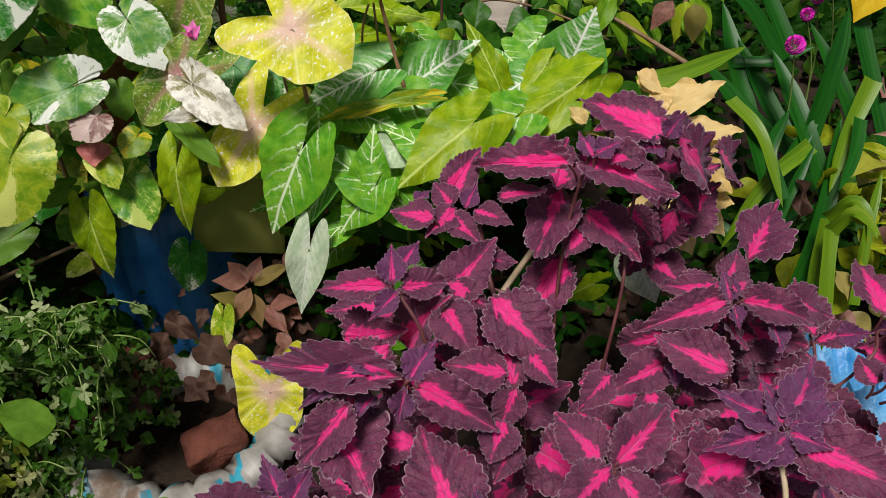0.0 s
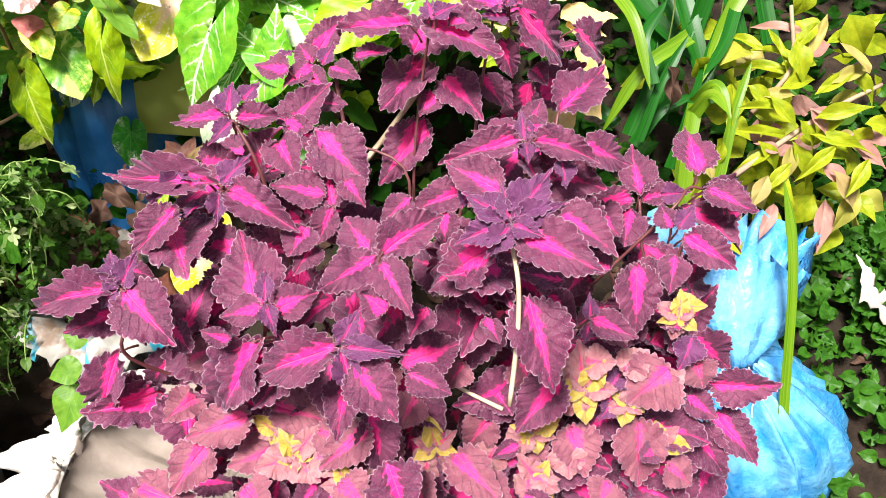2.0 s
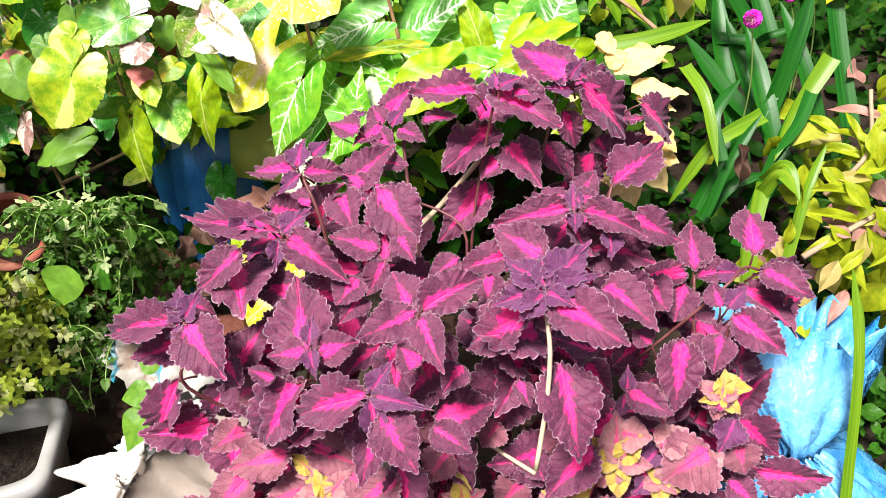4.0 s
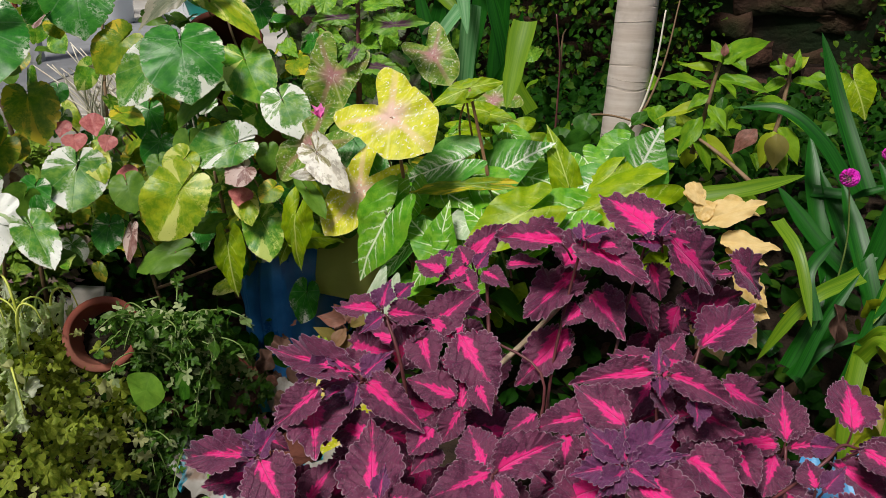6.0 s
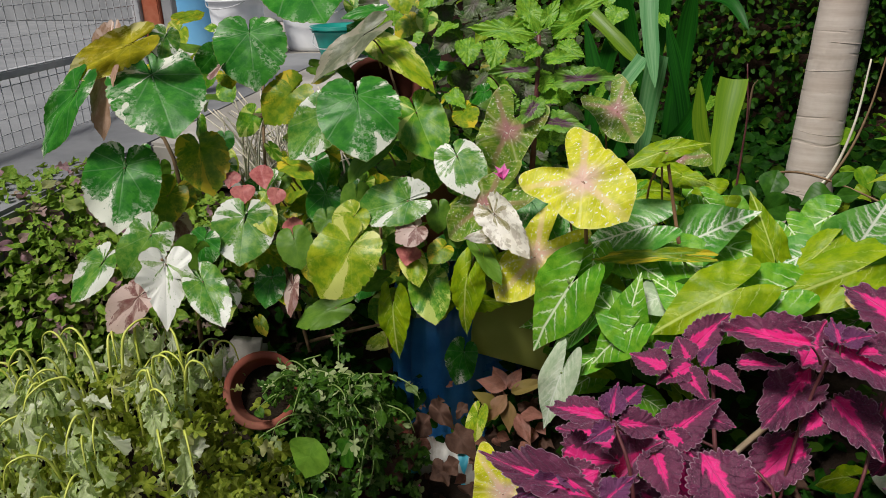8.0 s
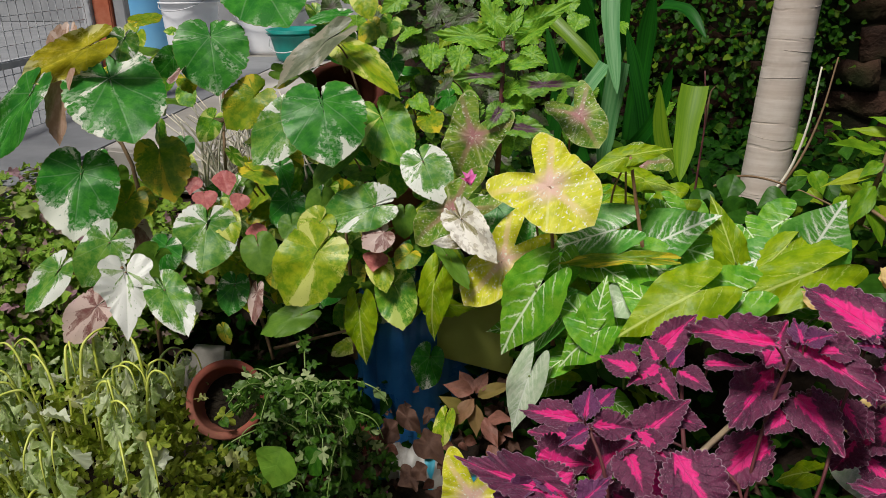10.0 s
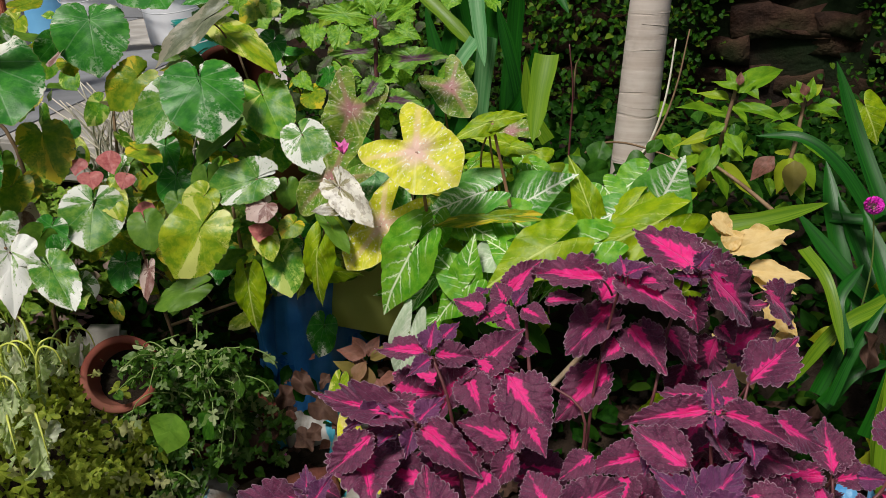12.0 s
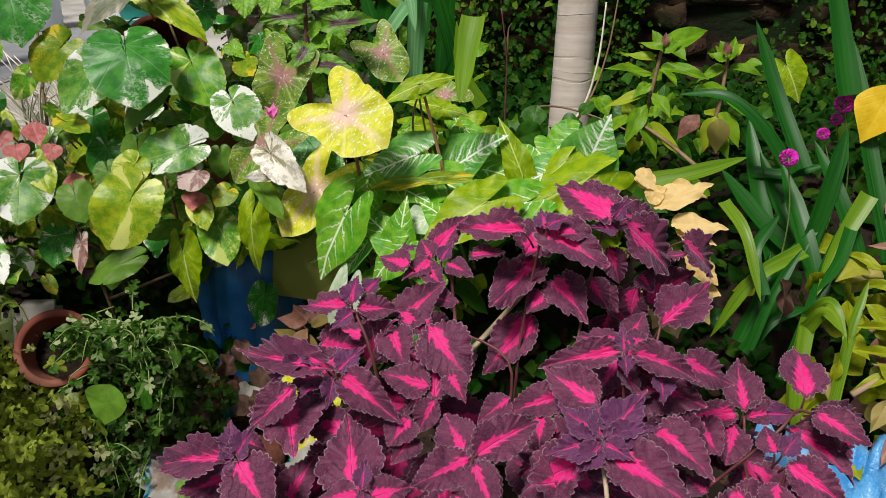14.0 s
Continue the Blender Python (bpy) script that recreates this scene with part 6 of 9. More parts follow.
turned_leaf(variegated_shrub, HEARTS_GREY, (-0.655, 1.120, 1.284), (-0.749, 1.050, 1.209), 0.066, 25, 225)
turned_leaf(variegated_shrub, HEARTS_LIME, (-0.670, 1.180, 1.267), (-0.524, 1.120, 1.212), 0.069, -15, 226)
turned_leaf(variegated_shrub, HEARTS_OLIVE, (-0.833, 1.120, 1.173), (-0.884, 1.070, 1.117), 0.092, 0, 227)
turned_leaf(variegated_shrub, HEARTS_WHITE, (-0.709, 1.050, 1.152), (-0.774, 1.000, 1.066), 0.099, 10, 228)
turned_leaf(variegated_shrub, HEARTS_GREEN, (-0.607, 1.060, 1.093), (-0.651, 1.000, 1.038), 0.053, 20, 229)
turned_leaf(variegated_shrub, HEARTS, (-0.573, 1.140, 1.143), (-0.503, 1.080, 1.064), 0.100, 0, 164)
turned_leaf(variegated_shrub, HEARTS_WHITE, (-0.464, 1.080, 1.082), (-0.409, 1.030, 1.030), 0.089, 0, 230)
turned_leaf(variegated_shrub, HEARTS_WHITE, (-0.531, 1.020, 1.007), (-0.630, 0.980, 0.987), 0.089, 0, 173)
turned_leaf(variegated_shrub, HEARTS_PINK, (-0.509, 1.000, 0.965), (-0.537, 0.970, 0.948), 0.059, 0, 175)
turned_leaf(variegated_shrub, HEARTS_RED, (-0.539, 1.030, 0.915), (-0.528, 0.990, 0.893), 0.048, 0, 176)
turned_leaf(variegated_shrub, HEARTS_FOLDED, (-0.370, 1.020, 1.004), (-0.297, 0.970, 0.956), 0.064, 20, 177)
turned_leaf(variegated_shrub, HEARTS_CREAM, (-0.338, 1.010, 0.970), (-0.410, 0.980, 0.967), 0.028, -15, 178)
turned_leaf(variegated_shrub, HEARTS_DARK, (-0.330, 1.100, 1.003), (-0.247, 1.050, 0.948), 0.088, 0, 179)
turned_leaf(variegated_shrub, HEARTS_LIME, (-0.533, 1.020, 0.897), (-0.499, 0.980, 0.870), 0.050, 0, 183)
turned_leaf(variegated_shrub, HEARTS, (-0.507, 1.030, 0.855), (-0.473, 0.990, 0.781), 0.077, 0, 180)
turned_leaf(variegated_shrub, HEARTS_SNOW, (-0.915, 0.800, 0.916), (-0.877, 0.740, 0.813), 0.103, 0, 184)
turned_leaf(variegated_shrub, HEARTS_WHITE, (-0.993, 0.850, 0.943), (-1.029, 0.790, 0.869), 0.090, 0, 186)
turned_leaf(variegated_shrub, HEARTS_WHITE, (-0.855, 0.820, 0.882), (-0.772, 0.770, 0.832), 0.073, 0, 185)
turned_leaf(variegated_shrub, HEARTS_PINK, (-0.976, 0.780, 0.845), (-1.049, 0.730, 0.782), 0.076, 0, 187)
turned_leaf(variegated_shrub, HEARTS_WHITE, (-1.130, 0.840, 0.869), (-1.189, 0.790, 0.791), 0.076, 20, 188)
turned_leaf(variegated_shrub, HEARTS_DARK, (-0.830, 0.980, 0.827), (-0.823, 0.940, 0.776), 0.061, 0, 181)
turned_leaf(variegated_shrub, HEARTS_GREEN, (-0.692, 1.000, 0.775), (-0.768, 0.950, 0.746), 0.060, 0, 182)
turned_leaf(variegated_shrub, HEARTS_PINK, (-0.787, 0.990, 0.810), (-0.775, 0.950, 0.760), 0.035, 30, 209)
turned_leaf(variegated_shrub, HEARTS_RED, (-0.852, 1.010, 1.045), (-0.817, 0.980, 1.011), 0.046, 0, 192)
turned_leaf(variegated_shrub, HEARTS_RED, (-0.892, 1.000, 1.006), (-0.865, 0.970, 0.982), 0.049, 0, 193)
turned_leaf(variegated_shrub, HEARTS_RED, (-0.915, 1.010, 1.028), (-0.910, 0.980, 1.002), 0.038, 20, 194)
turned_leaf(variegated_shrub, HEARTS_RED, (-0.803, 1.000, 1.009), (-0.797, 0.970, 0.985), 0.038, 0, 195)
turned_leaf(variegated_shrub, HEARTS_DARK, (-0.768, 1.080, 1.043), (-0.757, 1.040, 0.988), 0.059, 0, 198)
turned_leaf(variegated_shrub, HEARTS_DARK, (-0.738, 1.060, 0.985), (-0.736, 1.020, 0.934), 0.068, 0, 199)
turned_leaf(variegated_shrub, HEARTS_GREEN, (-0.838, 1.060, 1.012), (-0.860, 1.030, 0.988), 0.049, 0, 200)
turned_leaf(variegated_shrub, HEARTS_LIME, (-0.855, 1.000, 0.971), (-0.803, 0.960, 0.927), 0.056, 0, 201)
turned_leaf(variegated_shrub, HEARTS_RED, (-0.803, 1.020, 0.939), (-0.759, 0.990, 0.918), 0.041, 0, 202)
turned_leaf(variegated_shrub, HEARTS_DARK, (-0.737, 1.300, 1.244), (-0.798, 1.280, 1.291), 0.079, 0, 203)
turned_leaf(variegated_shrub, HEARTS_OLIVE, (-1.079, 1.020, 0.969), (-1.023, 0.980, 0.938), 0.059, 0, 204)
turned_leaf(variegated_shrub, HEARTS_OLIVE, (-0.804, 1.040, 1.044), (-0.723, 1.000, 1.039), 0.046, 0, 205)
turned_leaf(variegated_shrub, HEARTS_DARK, (-0.653, 1.060, 0.830), (-0.658, 1.020, 0.790), 0.061, 0, 206)
turned_leaf(variegated_shrub, HEARTS_OLIVE, (-0.471, 1.030, 0.921), (-0.485, 1.000, 0.904), 0.047, 0, 207)
turned_leaf(variegated_shrub, HEARTS_DARK, (-1.016, 1.000, 0.876), (-0.954, 0.960, 0.849), 0.067, 0, 208)
turned_leaf(variegated_shrub, HEARTS_OLIVE, (-0.850, 1.020, 0.853), (-0.855, 0.980, 0.831), 0.067, 0, 210)
turned_leaf(variegated_shrub, HEARTS_PINK, (-1.079, 1.000, 0.912), (-1.025, 0.960, 0.876), 0.050, 10, 211)
turned_leaf(variegated_shrub, HEARTS_GREEN, (-0.398, 1.020, 0.934), (-0.339, 0.980, 0.889), 0.036, -20, 212)
turned_leaf(variegated_shrub, HEARTS_DARK, (-0.732, 1.060, 0.855), (-0.730, 1.030, 0.830), 0.052, 0, 213)
turned_leaf(variegated_shrub, HEARTS_OLIVE, (-0.598, 1.060, 0.783), (-0.616, 1.030, 0.737), 0.047, 0, 214)

tall_shrub = thing("copperleaf_shrub", "taller shrub with dull green and bronze leaves", "shrub")
turned_leaf(tall_shrub, BRONZES, (-0.610, 1.400, 1.256), (-0.631, 1.350, 1.218), 0.059, 0, 0)
turned_leaf(tall_shrub, NETTLES, (-0.566, 1.380, 1.250), (-0.547, 1.330, 1.205), 0.057, 0, 1)
turned_leaf(tall_shrub, NETTLES, (-0.490, 1.360, 1.249), (-0.486, 1.310, 1.210), 0.055, 0, 2)
turned_leaf(tall_shrub, BRONZES, (-0.688, 1.400, 1.307), (-0.730, 1.360, 1.261), 0.052, 15, 1)
turned_leaf(tall_shrub, NETTLES, (-0.637, 1.420, 1.349), (-0.683, 1.380, 1.311), 0.052, 0, 0)
turned_leaf(tall_shrub, BRONZES, (-0.571, 1.450, 1.331), (-0.575, 1.400, 1.297), 0.054, 0, 2)
turned_leaf(tall_shrub, BRONZES, (-0.469, 1.400, 1.311), (-0.519, 1.380, 1.291), 0.040, 0, 0)
turned_leaf(tall_shrub, NETTLES, (-0.355, 1.320, 1.249), (-0.297, 1.300, 1.233), 0.038, 0, 1)
turned_leaf(tall_shrub, BRONZES, (-0.489, 1.300, 1.193), (-0.520, 1.260, 1.152), 0.031, 30, 1)
turned_leaf(tall_shrub, NETTLES, (-0.515, 1.360, 1.169), (-0.447, 1.320, 1.162), 0.032, 0, 2)
turned_leaf(tall_shrub, NETTLES, (-0.579, 1.300, 1.151), (-0.528, 1.270, 1.129), 0.038, 0, 0)
turned_leaf(tall_shrub, BRONZES, (-0.794, 1.400, 1.335), (-0.819, 1.360, 1.300), 0.049, 0, 2)
turned_leaf(tall_shrub, NETTLES, (-0.804, 1.500, 1.329), (-0.848, 1.500, 1.356), 0.045, 0, 1)
turned_leaf(tall_shrub, BRONZES, (-0.775, 1.480, 1.271), (-0.697, 1.450, 1.294), 0.040, 0, 0)
turned_leaf(tall_shrub, NETTLES_SMALL, (-0.720, 1.300, 1.297), (-0.709, 1.270, 1.273), 0.029, 0, 0)
turned_leaf(tall_shrub, NETTLES_SMALL, (-0.725, 1.320, 1.283), (-0.753, 1.280, 1.271), 0.026, 0, 1)
turned_leaf(tall_shrub, NETTLES_SMALL, (-0.518, 1.360, 1.272), (-0.527, 1.330, 1.253), 0.031, 0, 2)
turned_leaf(tall_shrub, NETTLES, (-0.357, 1.400, 1.346), (-0.388, 1.380, 1.336), 0.038, 0, 1)
turned_leaf(tall_shrub, BRONZES, (-0.705, 1.500, 1.316), (-0.628, 1.460, 1.306), 0.043, 0, 2)
turned_leaf(tall_shrub, NETTLES, (-0.345, 1.340, 1.129), (-0.346, 1.320, 1.163), 0.034, 0, 2)
turned_leaf(tall_shrub, BRONZES, (-0.542, 1.500, 1.354), (-0.507, 1.460, 1.319), 0.045, 0, 0)
turned_leaf(tall_shrub, NETTLES, (-0.638, 1.420, 1.194), (-0.652, 1.380, 1.161), 0.045, 0, 1)
turned_leaf(tall_shrub, BRONZES, (-0.712, 1.500, 1.216), (-0.746, 1.480, 1.245), 0.044, 0, 1)
turned_leaf(tall_shrub, NETTLES, (-0.681, 1.460, 1.280), (-0.612, 1.420, 1.266), 0.039, 0, 2)
turned_leaf(tall_shrub, NETTLES, (-0.337, 1.400, 1.259), (-0.376, 1.380, 1.278), 0.032, 0, 0)

caladium = thing("caladium", "caladium with yellow leaves, pink veins and pale specks", "plant")
turned_leaf(caladium, SHIELDS, (-0.213, 1.000, 1.080), (-0.133, 0.970, 1.037), 0.139, 0, 238)
turned_leaf(caladium, SHIELDS_GREEN, (-0.397, 1.050, 1.005), (-0.479, 1.030, 0.941), 0.081, 0, 239)
turned_leaf(caladium, SHIELDS, (-0.299, 1.040, 0.927), (-0.361, 1.000, 0.847), 0.096, 0, 240)
turned_leaf(caladium, SHIELDS_GREEN, (-0.396, 1.160, 1.112), (-0.428, 1.140, 1.038), 0.106, 0, 241)
turned_leaf(caladium, ARROWS_LIME, (-0.108, 1.100, 1.111), (-0.165, 1.060, 1.098), 0.042, 0, 242)
turned_leaf(caladium, ARROWS_LIME, (-0.107, 1.100, 1.113), (-0.039, 1.120, 1.132), 0.034, 0, 243)
turned_leaf(caladium, SHIELDS_GREEN, (-0.221, 1.250, 1.143), (-0.176, 1.220, 1.095), 0.087, 0, 244)
turned_leaf(caladium, SHIELDS_GREEN, (-0.111, 1.300, 1.049), (-0.159, 1.320, 1.074), 0.079, 0, 245)
turned_leaf(caladium, SHIELDS, (-0.333, 0.970, 0.463), (-0.339, 0.940, 0.364), 0.122, 0, 246)

arrowhead_vine = thing("arrowhead_vine", "arrowhead vine with white-veined and lime green leaves", "plant")
stalk(arrowhead_vine, [(-0.219, 1.100, 0.744), (-0.217, 1.060, 0.950), (-0.213, 1.000, 1.080)], 0.0044, 0.0029, STEM_PINK)
stalk(arrowhead_vine, [(-0.072, 1.120, 0.938), (-0.089, 1.120, 1.017), (-0.104, 1.100, 1.111)], 0.0038, 0.0028, STEM_PINK)
stalk(arrowhead_vine, [(0.026, 1.080, 0.824), (0.043, 1.030, 0.882), (0.032, 1.000, 0.924)], 0.0036, 0.0027, STEM_GREEN)
stalk(arrowhead_vine, [(-0.124, 1.050, 0.743), (-0.124, 1.000, 0.813), (-0.126, 0.980, 0.852)], 0.0038, 0.0028, STEM_GREEN)
stalk(arrowhead_vine, [(-0.215, 1.080, 0.778), (-0.218, 1.030, 0.856), (-0.227, 0.990, 0.912)], 0.0039, 0.0029, STEM_GREEN)
leaf(arrowhead_vine, ARROWS, (-0.224, 0.990, 0.904), (-0.294, 0.970, 0.774), 0.115, 0, 247)
leaf(arrowhead_vine, ARROWS, (-0.126, 0.980, 0.852), (-0.196, 1.000, 0.917), 0.074, 0, 248)
leaf(arrowhead_vine, ARROWS, (-0.126, 0.980, 0.852), (-0.115, 1.000, 0.939), 0.064, 0, 249)
leaf(arrowhead_vine, ARROWS, (-0.122, 0.970, 0.851), (-0.183, 0.960, 0.783), 0.081, 0, 250)
leaf(arrowhead_vine, ARROWS_WHITE, (-0.185, 1.000, 0.854), (-0.263, 0.980, 0.760), 0.048, 0, 251)
leaf(arrowhead_vine, ARROWS_PALE, (-0.224, 0.960, 0.759), (-0.257, 0.940, 0.638), 0.063, 0, 252)
leaf(arrowhead_vine, ARROWS_WHITE, (-0.065, 1.140, 0.946), (0.037, 1.120, 1.027), 0.119, 0, 253)
leaf(arrowhead_vine, ARROWS_WHITE, (-0.124, 1.100, 0.981), (-0.235, 1.080, 0.943), 0.102, 0, 254)
leaf(arrowhead_vine, ARROWS_LIME, (0.025, 1.000, 0.933), (-0.082, 0.930, 0.880), 0.102, -8, 255)
leaf(arrowhead_vine, ARROWS_LIME, (0.194, 1.100, 0.953), (0.038, 1.000, 0.900), 0.095, -8, 256)
leaf(arrowhead_vine, ARROWS_WHITE, (0.188, 1.160, 0.961), (0.220, 1.150, 1.054), 0.117, 0, 257)
leaf(arrowhead_vine, ARROWS, (-0.078, 1.100, 0.936), (0.024, 1.060, 0.913), 0.095, 0, 258)
leaf(arrowhead_vine, ARROWS, (-0.135, 1.100, 0.926), (-0.036, 1.060, 0.895), 0.086, 0, 259)
leaf(arrowhead_vine, ARROWS, (-0.012, 1.150, 0.946), (0.089, 1.100, 0.953), 0.080, 0, 260)
leaf(arrowhead_vine, ARROWS_LIME, (0.073, 1.120, 0.948), (0.031, 1.140, 1.051), 0.056, 0, 261)
leaf(arrowhead_vine, HEARTS_OLIVE, (-0.059, 1.060, 0.955), (-0.206, 1.030, 0.952), 0.025, 0, 262)
leaf(arrowhead_vine, ARROWS_LIME, (-0.089, 1.180, 1.053), (-0.149, 1.160, 1.081), 0.045, 0, 263)
leaf(arrowhead_vine, ARROWS_LIME, (-0.091, 1.180, 1.050), (-0.033, 1.160, 1.053), 0.037, 0, 264)
leaf(arrowhead_vine, ARROWS_LIME, (-0.103, 1.160, 1.009), (-0.164, 1.140, 1.017), 0.048, 0, 265)
leaf(arrowhead_vine, ARROWS_LIME, (-0.413, 1.000, 0.878), (-0.430, 0.980, 0.756), 0.062, 0, 266)
leaf(arrowhead_vine, ARROWS_LIME, (-0.555, 0.980, 0.808), (-0.547, 0.960, 0.702), 0.063, 0, 267)
leaf(arrowhead_vine, ARROWS_LIME, (-0.390, 1.030, 0.927), (-0.328, 1.010, 0.844), 0.027, 0, 268)
leaf(arrowhead_vine, ARROWS, (-0.201, 1.050, 0.935), (-0.203, 1.030, 0.869), 0.071, 0, 269)
leaf(arrowhead_vine, ARROWS, (0.090, 1.200, 0.972), (0.130, 1.160, 0.941), 0.070, 0, 270)
leaf(arrowhead_vine, ARROWS_LIME, (0.152, 1.150, 0.973), (0.079, 1.080, 0.906), 0.057, 0, 271)
leaf(arrowhead_vine, ARROWS, (0.087, 1.050, 0.920), (-0.014, 1.000, 0.895), 0.096, 0, 272)
leaf(arrowhead_vine, ARROWS, (-0.110, 1.050, 0.856), (-0.028, 1.000, 0.853), 0.090, 0, 273)
leaf(arrowhead_vine, ARROWS, (0.150, 1.250, 0.984), (0.092, 1.220, 0.945), 0.084, 0, 274)
leaf(arrowhead_vine, ARROWS, (-0.011, 1.300, 0.954), (-0.057, 1.320, 0.982), 0.078, 0, 275)
leaf(arrowhead_vine, ARROWS_LIME, (-0.137, 1.250, 0.950), (-0.176, 1.270, 0.996), 0.068, 0, 276)
leaf(arrowhead_vine, ARROWS, (-0.208, 1.150, 0.930), (-0.144, 1.100, 0.914), 0.073, 0, 277)
leaf(arrowhead_vine, ARROWS, (0.142, 1.150, 0.917), (0.208, 1.100, 0.909), 0.088, 0, 278)
leaf(arrowhead_vine, ARROWS, (-0.069, 1.000, 0.803), (-0.131, 0.980, 0.822), 0.079, 0, 279)
leaf(arrowhead_vine, ARROWS_PALE, (0.268, 0.920, 0.737), (0.292, 0.880, 0.698), 0.079, 0, 280)
leaf(arrowhead_vine, ARROWS, (-0.044, 0.900, 0.669), (-0.078, 0.920, 0.698), 0.063, 0, 282)
leaf(arrowhead_vine, ARROWS_WHITE, (-0.161, 1.020, 0.860), (-0.084, 0.980, 0.811), 0.064, 0, 493)
leaf(arrowhead_vine, ARROWS_PALE, (-0.082, 1.040, 0.886), (-0.138, 1.000, 0.873), 0.068, 0, 494)
leaf(arrowhead_vine, ARROWS_WHITE, (0.113, 1.140, 0.947), (0.050, 1.100, 0.923), 0.079, 0, 495)
leaf(arrowhead_vine, ARROWS, (-0.031, 1.000, 0.892), (-0.103, 1.040, 0.923), 0.066, 0, 496)
leaf(arrowhead_vine, ARROWS, (-0.160, 1.080, 0.930), (-0.085, 1.040, 0.926), 0.077, 0, 497)

purple_hearted_plant = thing("nettle_leaf_plant", "upright green plant with purple-hearted toothed leaves", "plant")
stalk(purple_hearted_plant, [(-0.363, 1.200, 1.019), (-0.359, 1.210, 1.159), (-0.360, 1.220, 1.276)], 0.0063, 0.0042, STEM_RED)
turned_leaf(purple_hearted_plant, NETTLES, (-0.359, 1.220, 1.282), (-0.407, 1.230, 1.356), 0.046, 0, 0)
turned_leaf(purple_hearted_plant, NETTLES, (-0.352, 1.220, 1.287), (-0.329, 1.240, 1.342), 0.028, 0, 1)
turned_leaf(purple_hearted_plant, NETTLES, (-0.342, 1.230, 1.285), (-0.250, 1.240, 1.350), 0.047, 0, 2)
turned_leaf(purple_hearted_plant, NETTLES, (-0.332, 1.210, 1.274), (-0.255, 1.190, 1.325), 0.035, 0, 0)
turned_leaf(purple_hearted_plant, NETTLES, (-0.363, 1.210, 1.276), (-0.484, 1.180, 1.299), 0.046, 0, 1)
turned_leaf(purple_hearted_plant, NETTLES, (-0.357, 1.210, 1.252), (-0.394, 1.180, 1.270), 0.030, 0, 2)
turned_leaf(purple_hearted_plant, NETTLES, (-0.350, 1.200, 1.259), (-0.365, 1.160, 1.240), 0.027, 0, 0)
turned_leaf(purple_hearted_plant, NETTLES_HEARTED, (-0.356, 1.210, 1.216), (-0.444, 1.180, 1.219), 0.037, 0, 1)
turned_leaf(purple_hearted_plant, NETTLES, (-0.345, 1.210, 1.235), (-0.286, 1.180, 1.250), 0.030, 0, 2)
turned_leaf(purple_hearted_plant, NETTLES_HEARTED, (-0.327, 1.200, 1.200), (-0.204, 1.170, 1.218), 0.048, 0, 0)
turned_leaf(purple_hearted_plant, NETTLES, (-0.357, 1.210, 1.179), (-0.321, 1.200, 1.211), 0.030, 0, 1)
turned_leaf(purple_hearted_plant, NETTLES_HEARTED, (-0.389, 1.200, 1.162), (-0.451, 1.150, 1.123), 0.041, 0, 2)
turned_leaf(purple_hearted_plant, NETTLES_HEARTED, (-0.347, 1.190, 1.170), (-0.366, 1.150, 1.130), 0.046, 0, 0)
turned_leaf(purple_hearted_plant, NETTLES_HEARTED, (-0.347, 1.190, 1.130), (-0.253, 1.150, 1.135), 0.048, 0, 1)
turned_leaf(purple_hearted_plant, NETTLES_HEARTED, (-0.381, 1.200, 1.133), (-0.405, 1.170, 1.131), 0.032, 0, 2)
turned_leaf(purple_hearted_plant, NETTLES, (-0.354, 1.220, 1.171), (-0.311, 1.200, 1.163), 0.034, 0, 0)
turned_leaf(purple_hearted_plant, NETTLES, (-0.361, 1.210, 1.113), (-0.328, 1.180, 1.094), 0.028, 0, 1)
turned_leaf(purple_hearted_plant, NETTLES_HEARTED, (-0.367, 1.210, 1.096), (-0.395, 1.170, 1.092), 0.033, 0, 2)

lance_plant = thing("lance_leaved_shrub", "shrub with narrow yellow-green leaves and reddish tips", "shrub")
stalk(lance_plant, [(0.280, 1.360, 0.952), (0.295, 1.370, 1.031), (0.311, 1.380, 1.129)], 0.0056, 0.0034, STEM_BROWN)
stalk(lance_plant, [(0.411, 1.360, 0.933), (0.430, 1.380, 1.021), (0.439, 1.400, 1.116)], 0.0056, 0.0033, STEM_BROWN)
stalk(lance_plant, [(0.386, 1.200, 0.948), (0.330, 1.300, 0.970), (0.265, 1.340, 1.003)], 0.0043, 0.0032, STEM_BROWN)
leaf(lance_plant, LANCES, (0.311, 1.380, 1.132), (0.292, 1.400, 1.170), 0.024, 0, 300)
leaf(lance_plant, LANCES, (0.311, 1.380, 1.129), (0.327, 1.390, 1.166), 0.022, 0, 301)
leaf(lance_plant, LANCES, (0.314, 1.380, 1.124), (0.394, 1.420, 1.188), 0.056, 0, 302)
leaf(lance_plant, LANCES, (0.305, 1.380, 1.108), (0.249, 1.370, 1.139), 0.026, 0, 303)
leaf(lance_plant, LANCES, (0.297, 1.370, 1.082), (0.209, 1.340, 1.110), 0.028, 0, 304)
leaf(lance_plant, LANCES, (0.312, 1.380, 1.097), (0.396, 1.340, 1.100), 0.035, 0, 305)
leaf(lance_plant, LANCES, (0.297, 1.360, 1.069), (0.263, 1.330, 1.056), 0.026, 0, 306)
leaf(lance_plant, LANCES, (0.294, 1.360, 1.045), (0.213, 1.330, 1.049), 0.028, 0, 307)
leaf(lance_plant, LANCES, (0.299, 1.360, 1.050), (0.337, 1.320, 1.016), 0.030, 0, 308)
